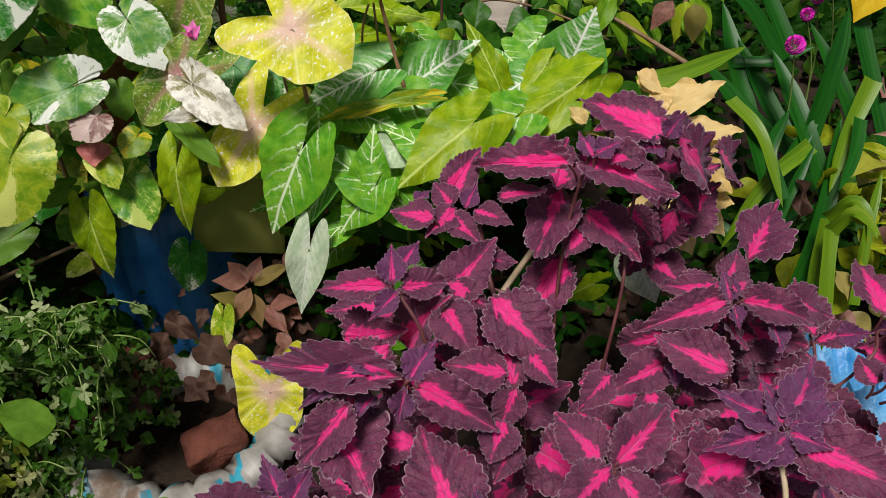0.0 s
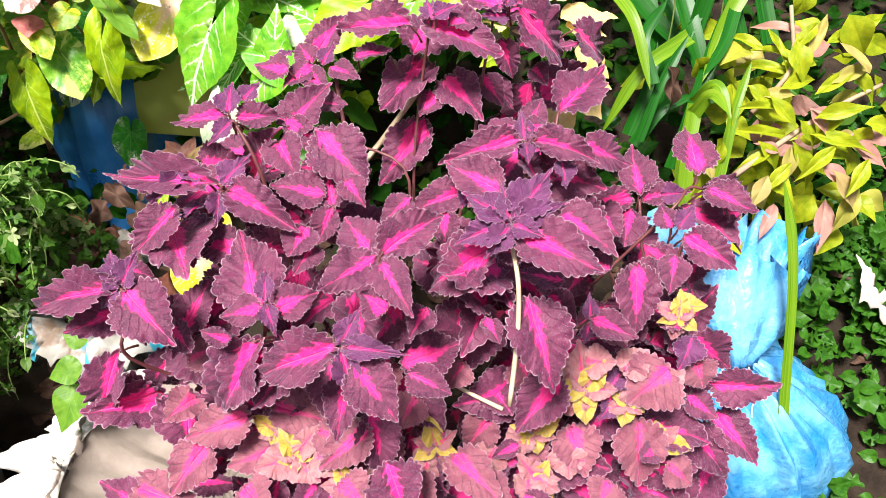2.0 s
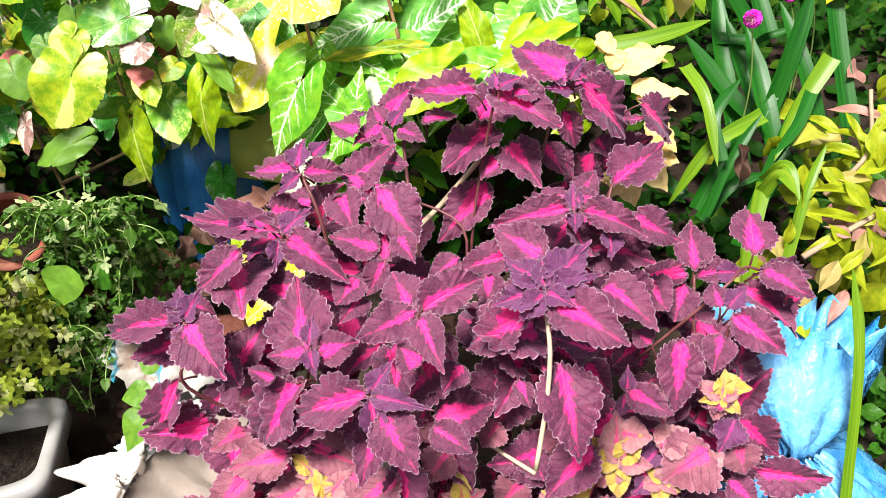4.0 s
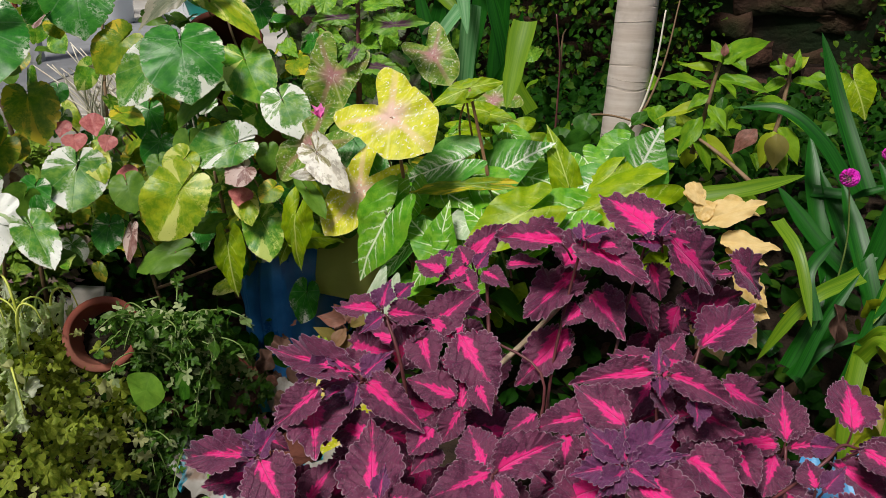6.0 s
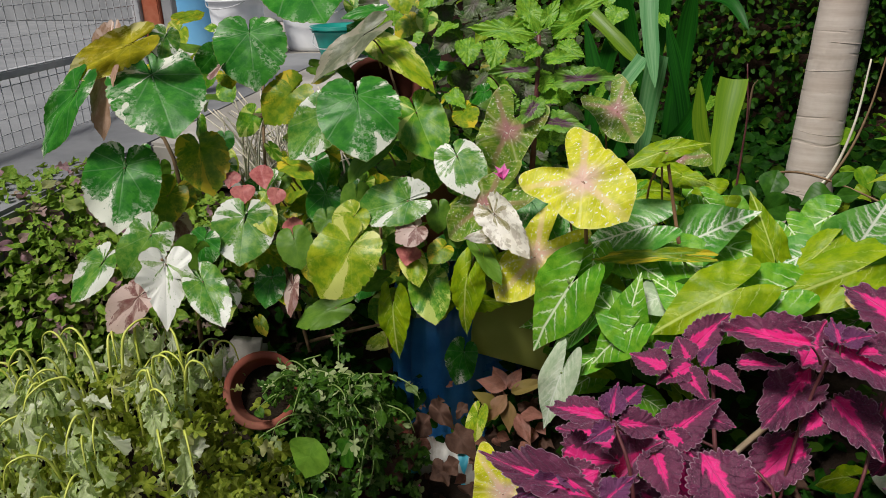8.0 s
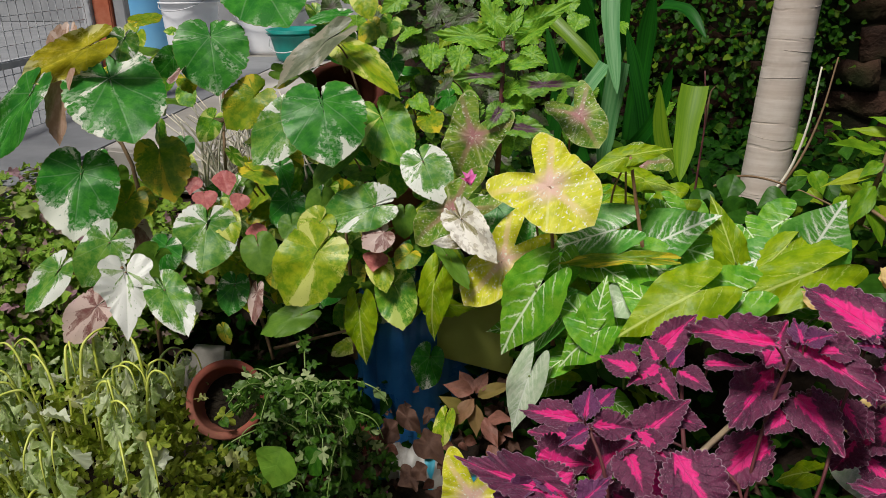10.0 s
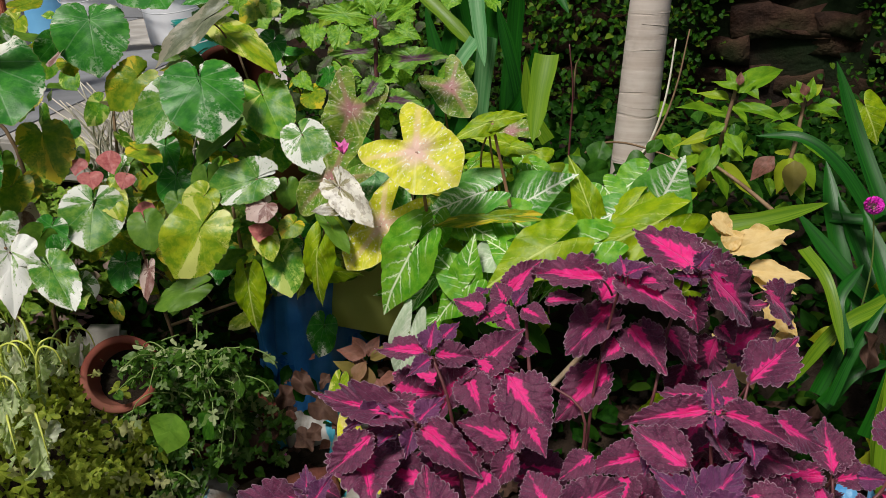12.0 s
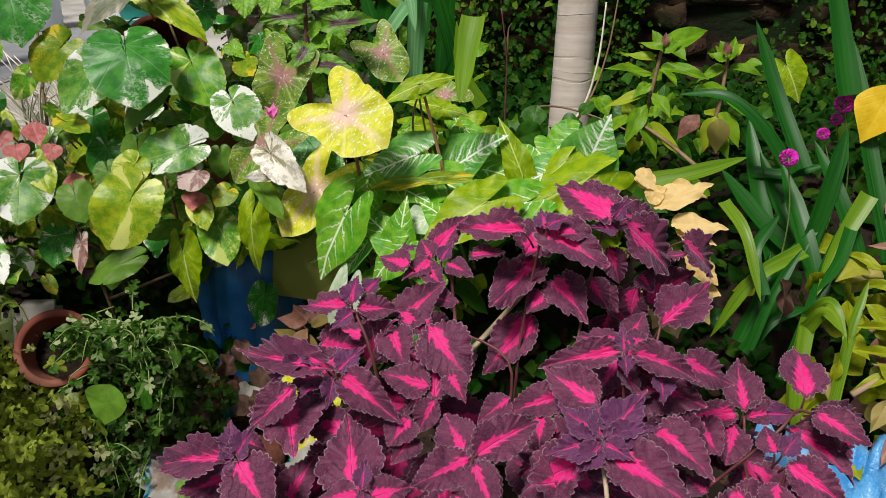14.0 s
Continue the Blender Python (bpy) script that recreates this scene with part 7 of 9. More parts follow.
leaf(lance_plant, LANCES, (0.290, 1.350, 1.030), (0.251, 1.300, 0.967), 0.038, 0, 309)
leaf(lance_plant, LANCES, (0.276, 1.340, 1.003), (0.322, 1.300, 0.947), 0.034, 0, 310)
leaf(lance_plant, LANCES, (0.287, 1.340, 0.992), (0.367, 1.300, 0.966), 0.030, 0, 311)
leaf(lance_plant, LANCES, (0.436, 1.400, 1.116), (0.423, 1.410, 1.147), 0.024, 0, 312)
leaf(lance_plant, LANCES, (0.441, 1.400, 1.116), (0.463, 1.400, 1.143), 0.028, 0, 313)
leaf(lance_plant, LANCES, (0.444, 1.400, 1.095), (0.501, 1.380, 1.099), 0.028, 0, 314)
leaf(lance_plant, LANCES, (0.439, 1.400, 1.095), (0.386, 1.380, 1.087), 0.028, 0, 315)
leaf(lance_plant, LANCES, (0.441, 1.380, 1.054), (0.386, 1.360, 1.069), 0.028, 0, 316)
leaf(lance_plant, LANCES, (0.437, 1.380, 1.043), (0.486, 1.340, 1.021), 0.032, 0, 317)
leaf(lance_plant, LANCES, (0.430, 1.370, 1.012), (0.476, 1.330, 0.968), 0.041, 0, 318)
leaf(lance_plant, LANCES, (0.424, 1.360, 1.008), (0.405, 1.320, 0.956), 0.041, 0, 319)
leaf(lance_plant, LANCES, (0.415, 1.350, 0.982), (0.451, 1.300, 0.942), 0.037, 0, 320)
leaf(lance_plant, ARROWS_LIME, (0.570, 1.500, 1.078), (0.607, 1.480, 1.014), 0.085, 0, 321)
leaf(lance_plant, DULLREDS, (0.390, 1.330, 1.015), (0.350, 1.300, 0.982), 0.039, 0, 322)
leaf(lance_plant, DULLREDS, (0.424, 1.320, 1.013), (0.426, 1.280, 0.963), 0.045, 0, 323)
leaf(lance_plant, LANCES, (0.254, 1.350, 1.006), (0.223, 1.300, 0.989), 0.029, 0, 324)
leaf(lance_plant, LANCES, (0.242, 1.400, 1.017), (0.287, 1.360, 0.993), 0.035, 0, 325)
leaf(lance_plant, GREENS, (0.162, 1.450, 0.966), (0.110, 1.420, 0.960), 0.064, 0, 326)
leaf(lance_plant, GREENS, (0.058, 1.500, 0.989), (0.046, 1.450, 0.943), 0.060, 0, 327)
leaf(lance_plant, GREENS, (-0.012, 1.500, 0.955), (0.015, 1.450, 0.910), 0.054, 0, 328)
leaf(lance_plant, GREENS, (0.257, 1.300, 0.956), (0.191, 1.320, 0.971), 0.047, 0, 329)
leaf(lance_plant, LANCES, (0.315, 1.370, 1.129), (0.274, 1.370, 1.158), 0.022, 0, 487)
leaf(lance_plant, LANCES, (0.317, 1.370, 1.126), (0.345, 1.370, 1.153), 0.024, 0, 488)
leaf(lance_plant, LANCES, (0.435, 1.380, 1.109), (0.402, 1.380, 1.130), 0.022, 0, 489)
leaf(lance_plant, LANCES, (0.440, 1.380, 1.111), (0.448, 1.390, 1.158), 0.022, 0, 490)
leaf(lance_plant, DULLREDS, (0.316, 1.370, 1.140), (0.317, 1.370, 1.165), 0.016, 0, 491)
leaf(lance_plant, DULLREDS, (0.436, 1.380, 1.122), (0.428, 1.380, 1.147), 0.020, 0, 492)

yellow_lance_plant = thing("yellow_lance_shrub", "shrub with narrow yellow and pinkish leaves on tan twigs", "shrub")
stalk(yellow_lance_plant, [(0.607, 0.880, 0.701), (0.694, 0.920, 0.749), (0.765, 0.950, 0.783), (0.849, 1.000, 0.798)], 0.0053, 0.0036, STEM_TWIG)
stalk(yellow_lance_plant, [(0.637, 0.950, 0.774), (0.692, 0.980, 0.836), (0.693, 1.040, 0.914)], 0.0044, 0.0031, STEM_TWIG)
leaf(yellow_lance_plant, LANCES_YELLOW, (0.694, 0.980, 0.827), (0.617, 1.000, 0.847), 0.021, 0, 330)
leaf(yellow_lance_plant, LANCES_YELLOW, (0.707, 0.980, 0.845), (0.634, 1.020, 0.876), 0.020, 0, 331)
leaf(yellow_lance_plant, LANCES_YELLOW, (0.713, 0.980, 0.854), (0.746, 1.020, 0.911), 0.020, 0, 332)
leaf(yellow_lance_plant, LANCES_YELLOW, (0.692, 0.970, 0.822), (0.665, 1.020, 0.894), 0.021, 0, 333)
leaf(yellow_lance_plant, LANCES_YELLOW, (0.743, 1.000, 0.865), (0.803, 1.020, 0.893), 0.020, 0, 334)
leaf(yellow_lance_plant, LANCES_YELLOW, (0.671, 0.950, 0.812), (0.739, 0.970, 0.840), 0.023, 0, 335)
leaf(yellow_lance_plant, LANCES_YELLOW, (0.687, 0.930, 0.793), (0.605, 0.920, 0.802), 0.019, 0, 336)
leaf(yellow_lance_plant, LANCES_PINK, (0.699, 0.950, 0.802), (0.629, 0.950, 0.812), 0.021, 0, 337)
leaf(yellow_lance_plant, LANCES_YELLOW, (0.721, 0.940, 0.807), (0.791, 0.960, 0.853), 0.022, 0, 338)
leaf(yellow_lance_plant, LANCES_YELLOW, (0.746, 0.950, 0.821), (0.818, 0.970, 0.857), 0.022, 0, 339)
leaf(yellow_lance_plant, LANCES_YELLOW, (0.685, 0.920, 0.749), (0.606, 0.900, 0.774), 0.022, 0, 340)
leaf(yellow_lance_plant, LANCES_YELLOW, (0.721, 0.920, 0.778), (0.794, 0.900, 0.815), 0.025, 0, 341)
leaf(yellow_lance_plant, LANCES_YELLOW, (0.720, 0.920, 0.749), (0.813, 0.880, 0.756), 0.026, 0, 342)
leaf(yellow_lance_plant, LANCES_YELLOW, (0.696, 0.920, 0.739), (0.750, 0.880, 0.681), 0.026, 0, 343)
leaf(yellow_lance_plant, LANCES_PINK, (0.698, 0.920, 0.734), (0.693, 0.880, 0.681), 0.025, 0, 344)
leaf(yellow_lance_plant, LANCES_YELLOW, (0.665, 0.900, 0.735), (0.605, 0.880, 0.711), 0.020, 0, 345)
leaf(yellow_lance_plant, LANCES_PINK, (0.675, 0.900, 0.730), (0.636, 0.900, 0.750), 0.021, 0, 346)
leaf(yellow_lance_plant, LANCES_PINK, (0.740, 0.900, 0.710), (0.790, 0.860, 0.693), 0.028, 0, 347)
leaf(yellow_lance_plant, LANCES_PINK, (0.766, 0.900, 0.647), (0.754, 0.840, 0.578), 0.032, 0, 348)
leaf(yellow_lance_plant, LANCES_PINK, (0.688, 0.900, 0.636), (0.662, 0.850, 0.604), 0.024, 0, 349)
leaf(yellow_lance_plant, LANCES_YELLOW, (0.801, 0.880, 0.681), (0.771, 0.840, 0.611), 0.033, 0, 350)
leaf(yellow_lance_plant, LANCES_YELLOW, (0.788, 1.000, 0.827), (0.840, 0.960, 0.797), 0.023, 0, 351)
leaf(yellow_lance_plant, LANCES_YELLOW, (0.612, 1.000, 0.829), (0.594, 1.020, 0.858), 0.018, 0, 352)
leaf(yellow_lance_plant, LANCES_PINK, (0.713, 1.020, 0.876), (0.644, 1.040, 0.896), 0.021, 0, 353)
leaf(yellow_lance_plant, LANCES_YELLOW, (0.592, 0.920, 0.739), (0.586, 0.900, 0.700), 0.018, 0, 354)
leaf(yellow_lance_plant, LANCES_YELLOW, (0.811, 0.940, 0.758), (0.859, 0.940, 0.768), 0.023, 0, 355)
leaf(yellow_lance_plant, LANCES_YELLOW, (0.800, 1.040, 0.868), (0.852, 1.060, 0.897), 0.024, 0, 356)
leaf(yellow_lance_plant, LANCES_PINK, (0.783, 0.920, 0.739), (0.855, 0.900, 0.700), 0.028, 0, 357)
leaf(yellow_lance_plant, LANCES_YELLOW, (0.701, 0.970, 0.822), (0.721, 1.000, 0.883), 0.020, 0, 358)
leaf(yellow_lance_plant, LANCES_PINK, (0.717, 0.940, 0.788), (0.753, 0.900, 0.759), 0.022, 0, 359)
leaf(yellow_lance_plant, LANCES_YELLOW, (0.636, 0.900, 0.750), (0.690, 0.880, 0.711), 0.023, 0, 507)
leaf(yellow_lance_plant, LANCES_YELLOW, (0.648, 0.930, 0.812), (0.700, 0.900, 0.769), 0.024, 0, 508)
leaf(yellow_lance_plant, LANCES_YELLOW, (0.622, 0.960, 0.817), (0.670, 0.930, 0.793), 0.023, 0, 509)
leaf(yellow_lance_plant, LANCES_YELLOW, (0.758, 0.900, 0.740), (0.701, 0.860, 0.713), 0.024, 0, 510)
leaf(yellow_lance_plant, LANCES_YELLOW, (0.769, 0.930, 0.802), (0.730, 0.900, 0.750), 0.023, 0, 511)
leaf(yellow_lance_plant, LANCES_YELLOW, (0.803, 0.880, 0.731), (0.768, 0.840, 0.685), 0.025, 0, 512)
leaf(yellow_lance_plant, LANCES_YELLOW, (0.725, 1.000, 0.900), (0.686, 0.980, 0.864), 0.022, 0, 513)
leaf(yellow_lance_plant, LANCES_YELLOW, (0.650, 1.000, 0.856), (0.606, 1.020, 0.886), 0.020, 0, 514)
leaf(yellow_lance_plant, LANCES_PINK, (0.750, 0.880, 0.711), (0.811, 0.840, 0.654), 0.030, 0, 515)
leaf(yellow_lance_plant, LANCES_PINK, (0.658, 0.880, 0.701), (0.633, 0.850, 0.657), 0.028, 0, 516)
leaf(yellow_lance_plant, LANCES_YELLOW, (0.805, 0.960, 0.834), (0.765, 0.980, 0.881), 0.023, 0, 517)
leaf(yellow_lance_plant, LANCES_YELLOW, (0.697, 0.900, 0.710), (0.648, 0.860, 0.682), 0.023, 0, 518)
leaf(yellow_lance_plant, LANCES_PINK, (0.763, 0.920, 0.778), (0.721, 0.930, 0.792), 0.024, 0, 519)
leaf(yellow_lance_plant, BROWNS, (0.508, 0.980, 0.842), (0.521, 0.950, 0.774), 0.024, 0, 520)

dry_yellow_plant = thing("withered_plant", "withered plant with curled tan and yellow leaves", "plant")
leaf(dry_yellow_plant, DRYS, (0.299, 1.020, 0.939), (0.393, 1.030, 0.976), 0.050, 0, 360)
leaf(dry_yellow_plant, DRYS, (0.290, 1.030, 0.944), (0.320, 1.030, 0.968), 0.039, 0, 361)
leaf(dry_yellow_plant, DRYS, (0.284, 1.040, 0.965), (0.287, 1.050, 0.989), 0.033, 0, 362)
leaf(dry_yellow_plant, DRYS, (0.331, 1.010, 0.915), (0.420, 1.000, 0.911), 0.042, 0, 363)
leaf(dry_yellow_plant, DRYS, (0.341, 1.010, 0.901), (0.406, 1.000, 0.885), 0.034, 0, 364)
leaf(dry_yellow_plant, DRYS, (0.381, 1.000, 0.848), (0.413, 0.990, 0.815), 0.038, 0, 365)
leaf(dry_yellow_plant, DRYS, (0.361, 1.000, 0.867), (0.412, 0.980, 0.820), 0.048, 0, 366)
leaf(dry_yellow_plant, DRYS, (0.273, 1.050, 0.990), (0.306, 1.030, 0.960), 0.029, 0, 367)
leaf(dry_yellow_plant, DRYS, (0.359, 0.980, 0.806), (0.406, 0.950, 0.768), 0.053, 0, 368)
leaf(dry_yellow_plant, DRYS, (0.347, 0.980, 0.796), (0.313, 0.940, 0.752), 0.050, 0, 369)
leaf(dry_yellow_plant, DRYS, (0.382, 1.000, 0.804), (0.418, 0.980, 0.804), 0.036, 0, 370)
leaf(dry_yellow_plant, DRYS, (0.335, 0.970, 0.773), (0.356, 0.940, 0.741), 0.045, 0, 371)
leaf(dry_yellow_plant, DRYS, (0.203, 1.050, 0.913), (0.172, 1.050, 0.937), 0.027, 0, 372)
leaf(dry_yellow_plant, DRYS, (0.299, 1.050, 0.958), (0.273, 1.060, 0.986), 0.035, 0, 373)
leaf(dry_yellow_plant, DRYS, (0.324, 1.050, 0.958), (0.387, 1.040, 0.955), 0.043, 0, 374)

dull_red_plant = thing("dull_red_plant", "low plant with dull reddish leaves and dead litter", "plant")
leaf(dull_red_plant, DULLREDS, (-0.375, 1.100, 0.605), (-0.432, 1.080, 0.626), 0.036, 0, 375)
leaf(dull_red_plant, DULLREDS, (-0.375, 1.100, 0.605), (-0.414, 1.120, 0.641), 0.032, 0, 376)
leaf(dull_red_plant, DULLREDS, (-0.370, 1.100, 0.605), (-0.357, 1.120, 0.646), 0.032, 0, 377)
leaf(dull_red_plant, DULLREDS, (-0.366, 1.100, 0.598), (-0.298, 1.100, 0.644), 0.034, 0, 378)
leaf(dull_red_plant, DULLREDS, (-0.369, 1.090, 0.599), (-0.403, 1.050, 0.555), 0.036, 0, 379)
leaf(dull_red_plant, DULLREDS, (-0.366, 1.090, 0.587), (-0.355, 1.050, 0.541), 0.034, 0, 380)
leaf(dull_red_plant, DULLREDS, (-0.347, 1.080, 0.568), (-0.304, 1.040, 0.534), 0.032, 0, 381)
leaf(dull_red_plant, DULLREDS, (-0.336, 1.080, 0.568), (-0.289, 1.060, 0.593), 0.032, 0, 382)
leaf(dull_red_plant, DULLREDS, (-0.309, 1.100, 0.639), (-0.263, 1.120, 0.672), 0.031, 0, 383)
leaf(dull_red_plant, DULLREDS, (-0.327, 1.050, 0.527), (-0.293, 1.020, 0.511), 0.027, 0, 384)
leaf(dull_red_plant, DULLREDS, (-0.387, 1.080, 0.570), (-0.425, 1.060, 0.610), 0.032, 0, 385)
leaf(dull_red_plant, BROWNS, (-0.494, 1.000, 0.572), (-0.532, 0.970, 0.537), 0.051, 0, 386)
leaf(dull_red_plant, BROWNS, (-0.449, 1.000, 0.558), (-0.394, 0.960, 0.540), 0.060, 0, 387)
leaf(dull_red_plant, BROWNS, (-0.437, 0.950, 0.500), (-0.457, 0.920, 0.503), 0.060, 0, 388)
leaf(dull_red_plant, BROWNS, (-0.519, 0.920, 0.480), (-0.539, 0.900, 0.525), 0.059, 0, 389)
leaf(dull_red_plant, BROWNS, (-0.413, 0.950, 0.525), (-0.445, 0.930, 0.506), 0.040, 0, 390)
leaf(dull_red_plant, BROWNS, (-0.535, 0.930, 0.509), (-0.499, 0.950, 0.528), 0.050, 0, 391)
leaf(dull_red_plant, BROWNS, (-0.506, 1.020, 0.594), (-0.449, 1.000, 0.558), 0.041, 0, 392)

round_leaved_weed = thing("round_leaved_weed", "low weed with round bright green leaves", "plant")
leaf(round_leaved_weed, ROUNDS, (-0.606, 0.770, 0.643), (-0.616, 0.737, 0.577), 0.092, 0, 393)
leaf(round_leaved_weed, ROUNDS, (-0.388, 0.620, 0.519), (-0.437, 0.600, 0.515), 0.046, 0, 394)
leaf(round_leaved_weed, ROUNDS, (-0.405, 0.620, 0.480), (-0.431, 0.560, 0.439), 0.060, 0, 395)
leaf(round_leaved_weed, ROUNDS, (-0.394, 0.660, 0.532), (-0.430, 0.660, 0.548), 0.036, 0, 396)
leaf(round_leaved_weed, LANCES, (-0.367, 0.600, 0.459), (-0.373, 0.580, 0.434), 0.022, 0, 397)
leaf(round_leaved_weed, GREENS, (-0.544, 0.800, 0.629), (-0.579, 0.780, 0.586), 0.058, 0, 398)
leaf(round_leaved_weed, HEARTS_DARK, (-0.485, 1.140, 0.646), (-0.501, 1.120, 0.570), 0.072, 0, 485)
leaf(round_leaved_weed, HEARTS_LIME, (-0.416, 1.050, 0.568), (-0.426, 1.020, 0.510), 0.042, 0, 486)

strap_plant = thing("strap_leaved_lily", "clump of upright and bent glossy green strap leaves", "plant")
strap(strap_plant, STRAP_PALE, [(-0.200, 1.380, 0.998), (-0.185, 1.370, 1.129), (-0.171, 1.360, 1.228)], 0.0335, 0.0401)
strap(strap_plant, STRAP_PALE, [(-0.197, 1.360, 1.361), (-0.187, 1.330, 1.293), (-0.160, 1.280, 1.180)], 0.0354, 0.0208)
strap(strap_plant, STRAP_PALE, [(-0.201, 1.380, 1.220), (-0.229, 1.330, 1.172), (-0.249, 1.270, 1.111)], 0.0326, 0.0130)
strap(strap_plant, STRAP_LIME, [(-0.019, 1.150, 1.221), (-0.021, 1.100, 1.169), (-0.019, 1.020, 1.099)], 0.0436, 0.0209)
strap(strap_plant, STRAP, [(-0.129, 1.600, 1.317), (-0.072, 1.550, 1.309), (-0.028, 1.500, 1.261)], 0.0276, 0.0161)
strap(strap_plant, STRAP_LIME, [(-0.337, 1.450, 1.304), (-0.268, 1.420, 1.252), (-0.198, 1.400, 1.190)], 0.0296, 0.0251)
strap(strap_plant, STRAP, [(-0.223, 1.500, 1.041), (-0.262, 1.520, 1.230), (-0.294, 1.500, 1.378)], 0.0480, 0.0360)
strap(strap_plant, STRAP, [(-0.157, 1.500, 1.046), (-0.149, 1.520, 1.209), (-0.134, 1.500, 1.355)], 0.0421, 0.0304)
strap(strap_plant, STRAP, [(-0.120, 1.500, 1.024), (-0.146, 1.500, 1.142), (-0.184, 1.500, 1.279)], 0.0354, 0.0236)
strap(strap_plant, STRAP, [(-0.168, 1.450, 1.007), (-0.103, 1.420, 1.113), (-0.077, 1.400, 1.215)], 0.0339, 0.0158)
strap(strap_plant, STRAP, [(-0.264, 1.500, 0.987), (-0.312, 1.520, 1.107), (-0.364, 1.550, 1.273)], 0.0425, 0.0250)
strap(strap_plant, STRAP_LIME, [(-0.043, 1.350, 1.020), (-0.080, 1.350, 1.084), (-0.095, 1.360, 1.189)], 0.0323, 0.0172)
strap(strap_plant, STRAP, [(-0.251, 1.550, 1.002), (-0.222, 1.600, 1.197), (-0.197, 1.600, 1.363)], 0.0423, 0.0324)
strap(strap_plant, STRAP, [(-0.356, 1.600, 1.010), (-0.328, 1.620, 1.179), (-0.267, 1.620, 1.363)], 0.0440, 0.0336)
strap(strap_plant, STRAP, [(-0.293, 1.420, 0.967), (-0.255, 1.400, 1.061), (-0.219, 1.380, 1.136)], 0.0352, 0.0141)

lily_plant = thing("spider_lily", "clump of long arching green and lime strap leaves", "plant")
strap(lily_plant, STRAP, [(0.344, 1.260, 1.070), (0.419, 1.240, 1.073), (0.482, 1.220, 1.029), (0.545, 1.200, 0.945)], 0.0116, 0.0281)
strap(lily_plant, STRAP, [(0.473, 1.350, 1.191), (0.516, 1.300, 1.073), (0.566, 1.220, 0.950)], 0.0100, 0.0335)
strap(lily_plant, STRAP, [(0.573, 1.300, 1.294), (0.598, 1.260, 1.179), (0.617, 1.220, 1.082)], 0.0266, 0.0375)
strap(lily_plant, STRAP_LIME, [(0.281, 1.080, 0.953), (0.367, 1.100, 0.971), (0.456, 1.140, 0.990)], 0.0344, 0.0078)
strap(lily_plant, STRAP_LIME, [(0.415, 1.060, 0.936), (0.446, 1.000, 0.903), (0.471, 0.940, 0.817)], 0.0220, 0.0117)
strap(lily_plant, STRAP_LIME, [(0.410, 0.980, 0.724), (0.468, 1.000, 0.826), (0.547, 1.050, 0.862)], 0.0105, 0.0271)
strap(lily_plant, STRAP, [(0.431, 1.250, 0.934), (0.513, 1.200, 0.846), (0.596, 1.150, 0.786)], 0.0252, 0.0336)
strap(lily_plant, STRAP_LIME, [(0.566, 1.000, 0.805), (0.598, 1.050, 0.874), (0.643, 1.100, 0.945)], 0.0099, 0.0288)
strap(lily_plant, STRAP_LIME, [(0.532, 0.900, 0.635), (0.537, 0.930, 0.720), (0.546, 0.950, 0.790)], 0.0193, 0.0245)
strap(lily_plant, STRAP_LIME, [(0.546, 0.950, 0.790), (0.564, 0.920, 0.832), (0.583, 0.880, 0.796)], 0.0235, 0.0101)
strap(lily_plant, STRAP, [(0.491, 1.280, 0.920), (0.550, 1.260, 0.926), (0.618, 1.250, 0.952)], 0.0238, 0.0119)
strap(lily_plant, STRAP, [(0.504, 1.300, 0.955), (0.553, 1.220, 0.852), (0.614, 1.120, 0.748)], 0.0252, 0.0337)
strap(lily_plant, STRAP, [(0.606, 1.150, 1.042), (0.589, 1.120, 0.954), (0.567, 1.100, 0.850)], 0.0229, 0.0305)
strap(lily_plant, STRAP, [(0.591, 1.020, 0.756), (0.556, 1.100, 0.869), (0.524, 1.200, 0.965)], 0.0312, 0.0312)
strap(lily_plant, STRAP, [(0.650, 1.050, 0.788), (0.617, 1.100, 0.904), (0.566, 1.180, 1.013)], 0.0305, 0.0229)
strap(lily_plant, STRAP, [(0.511, 1.020, 0.726), (0.522, 1.060, 0.812), (0.590, 1.120, 0.894)], 0.0278, 0.0170)
strap(lily_plant, STRAP, [(0.458, 1.000, 0.709), (0.487, 1.030, 0.782), (0.504, 1.080, 0.843)], 0.0232, 0.0093)
strap(lily_plant, STRAP, [(0.465, 0.980, 0.701), (0.511, 1.000, 0.758), (0.571, 1.020, 0.775)], 0.0227, 0.0106)
strap(lily_plant, STRAP, [(0.438, 1.000, 0.729), (0.385, 1.050, 0.761), (0.358, 1.100, 0.778)], 0.0240, 0.0112)
strap(lily_plant, STRAP, [(0.697, 1.100, 0.829), (0.661, 1.200, 0.991), (0.630, 1.300, 1.164)], 0.0313, 0.0266)
strap(lily_plant, STRAP, [(0.550, 1.150, 0.726), (0.506, 1.250, 0.883), (0.484, 1.350, 1.007)], 0.0345, 0.0294)
strap(lily_plant, STRAP_LIME, [(0.649, 0.800, 0.739), (0.670, 0.740, 0.620), (0.683, 0.660, 0.397)], 0.0139, 0.0166)
strap(lily_plant, STRAP_LIME, [(0.527, 0.840, 0.631), (0.529, 0.880, 0.721), (0.538, 0.920, 0.788)], 0.0194, 0.0230)
strap(lily_plant, STRAP_LIME, [(0.538, 0.920, 0.788), (0.554, 0.900, 0.826), (0.570, 0.860, 0.817)], 0.0220, 0.0119)
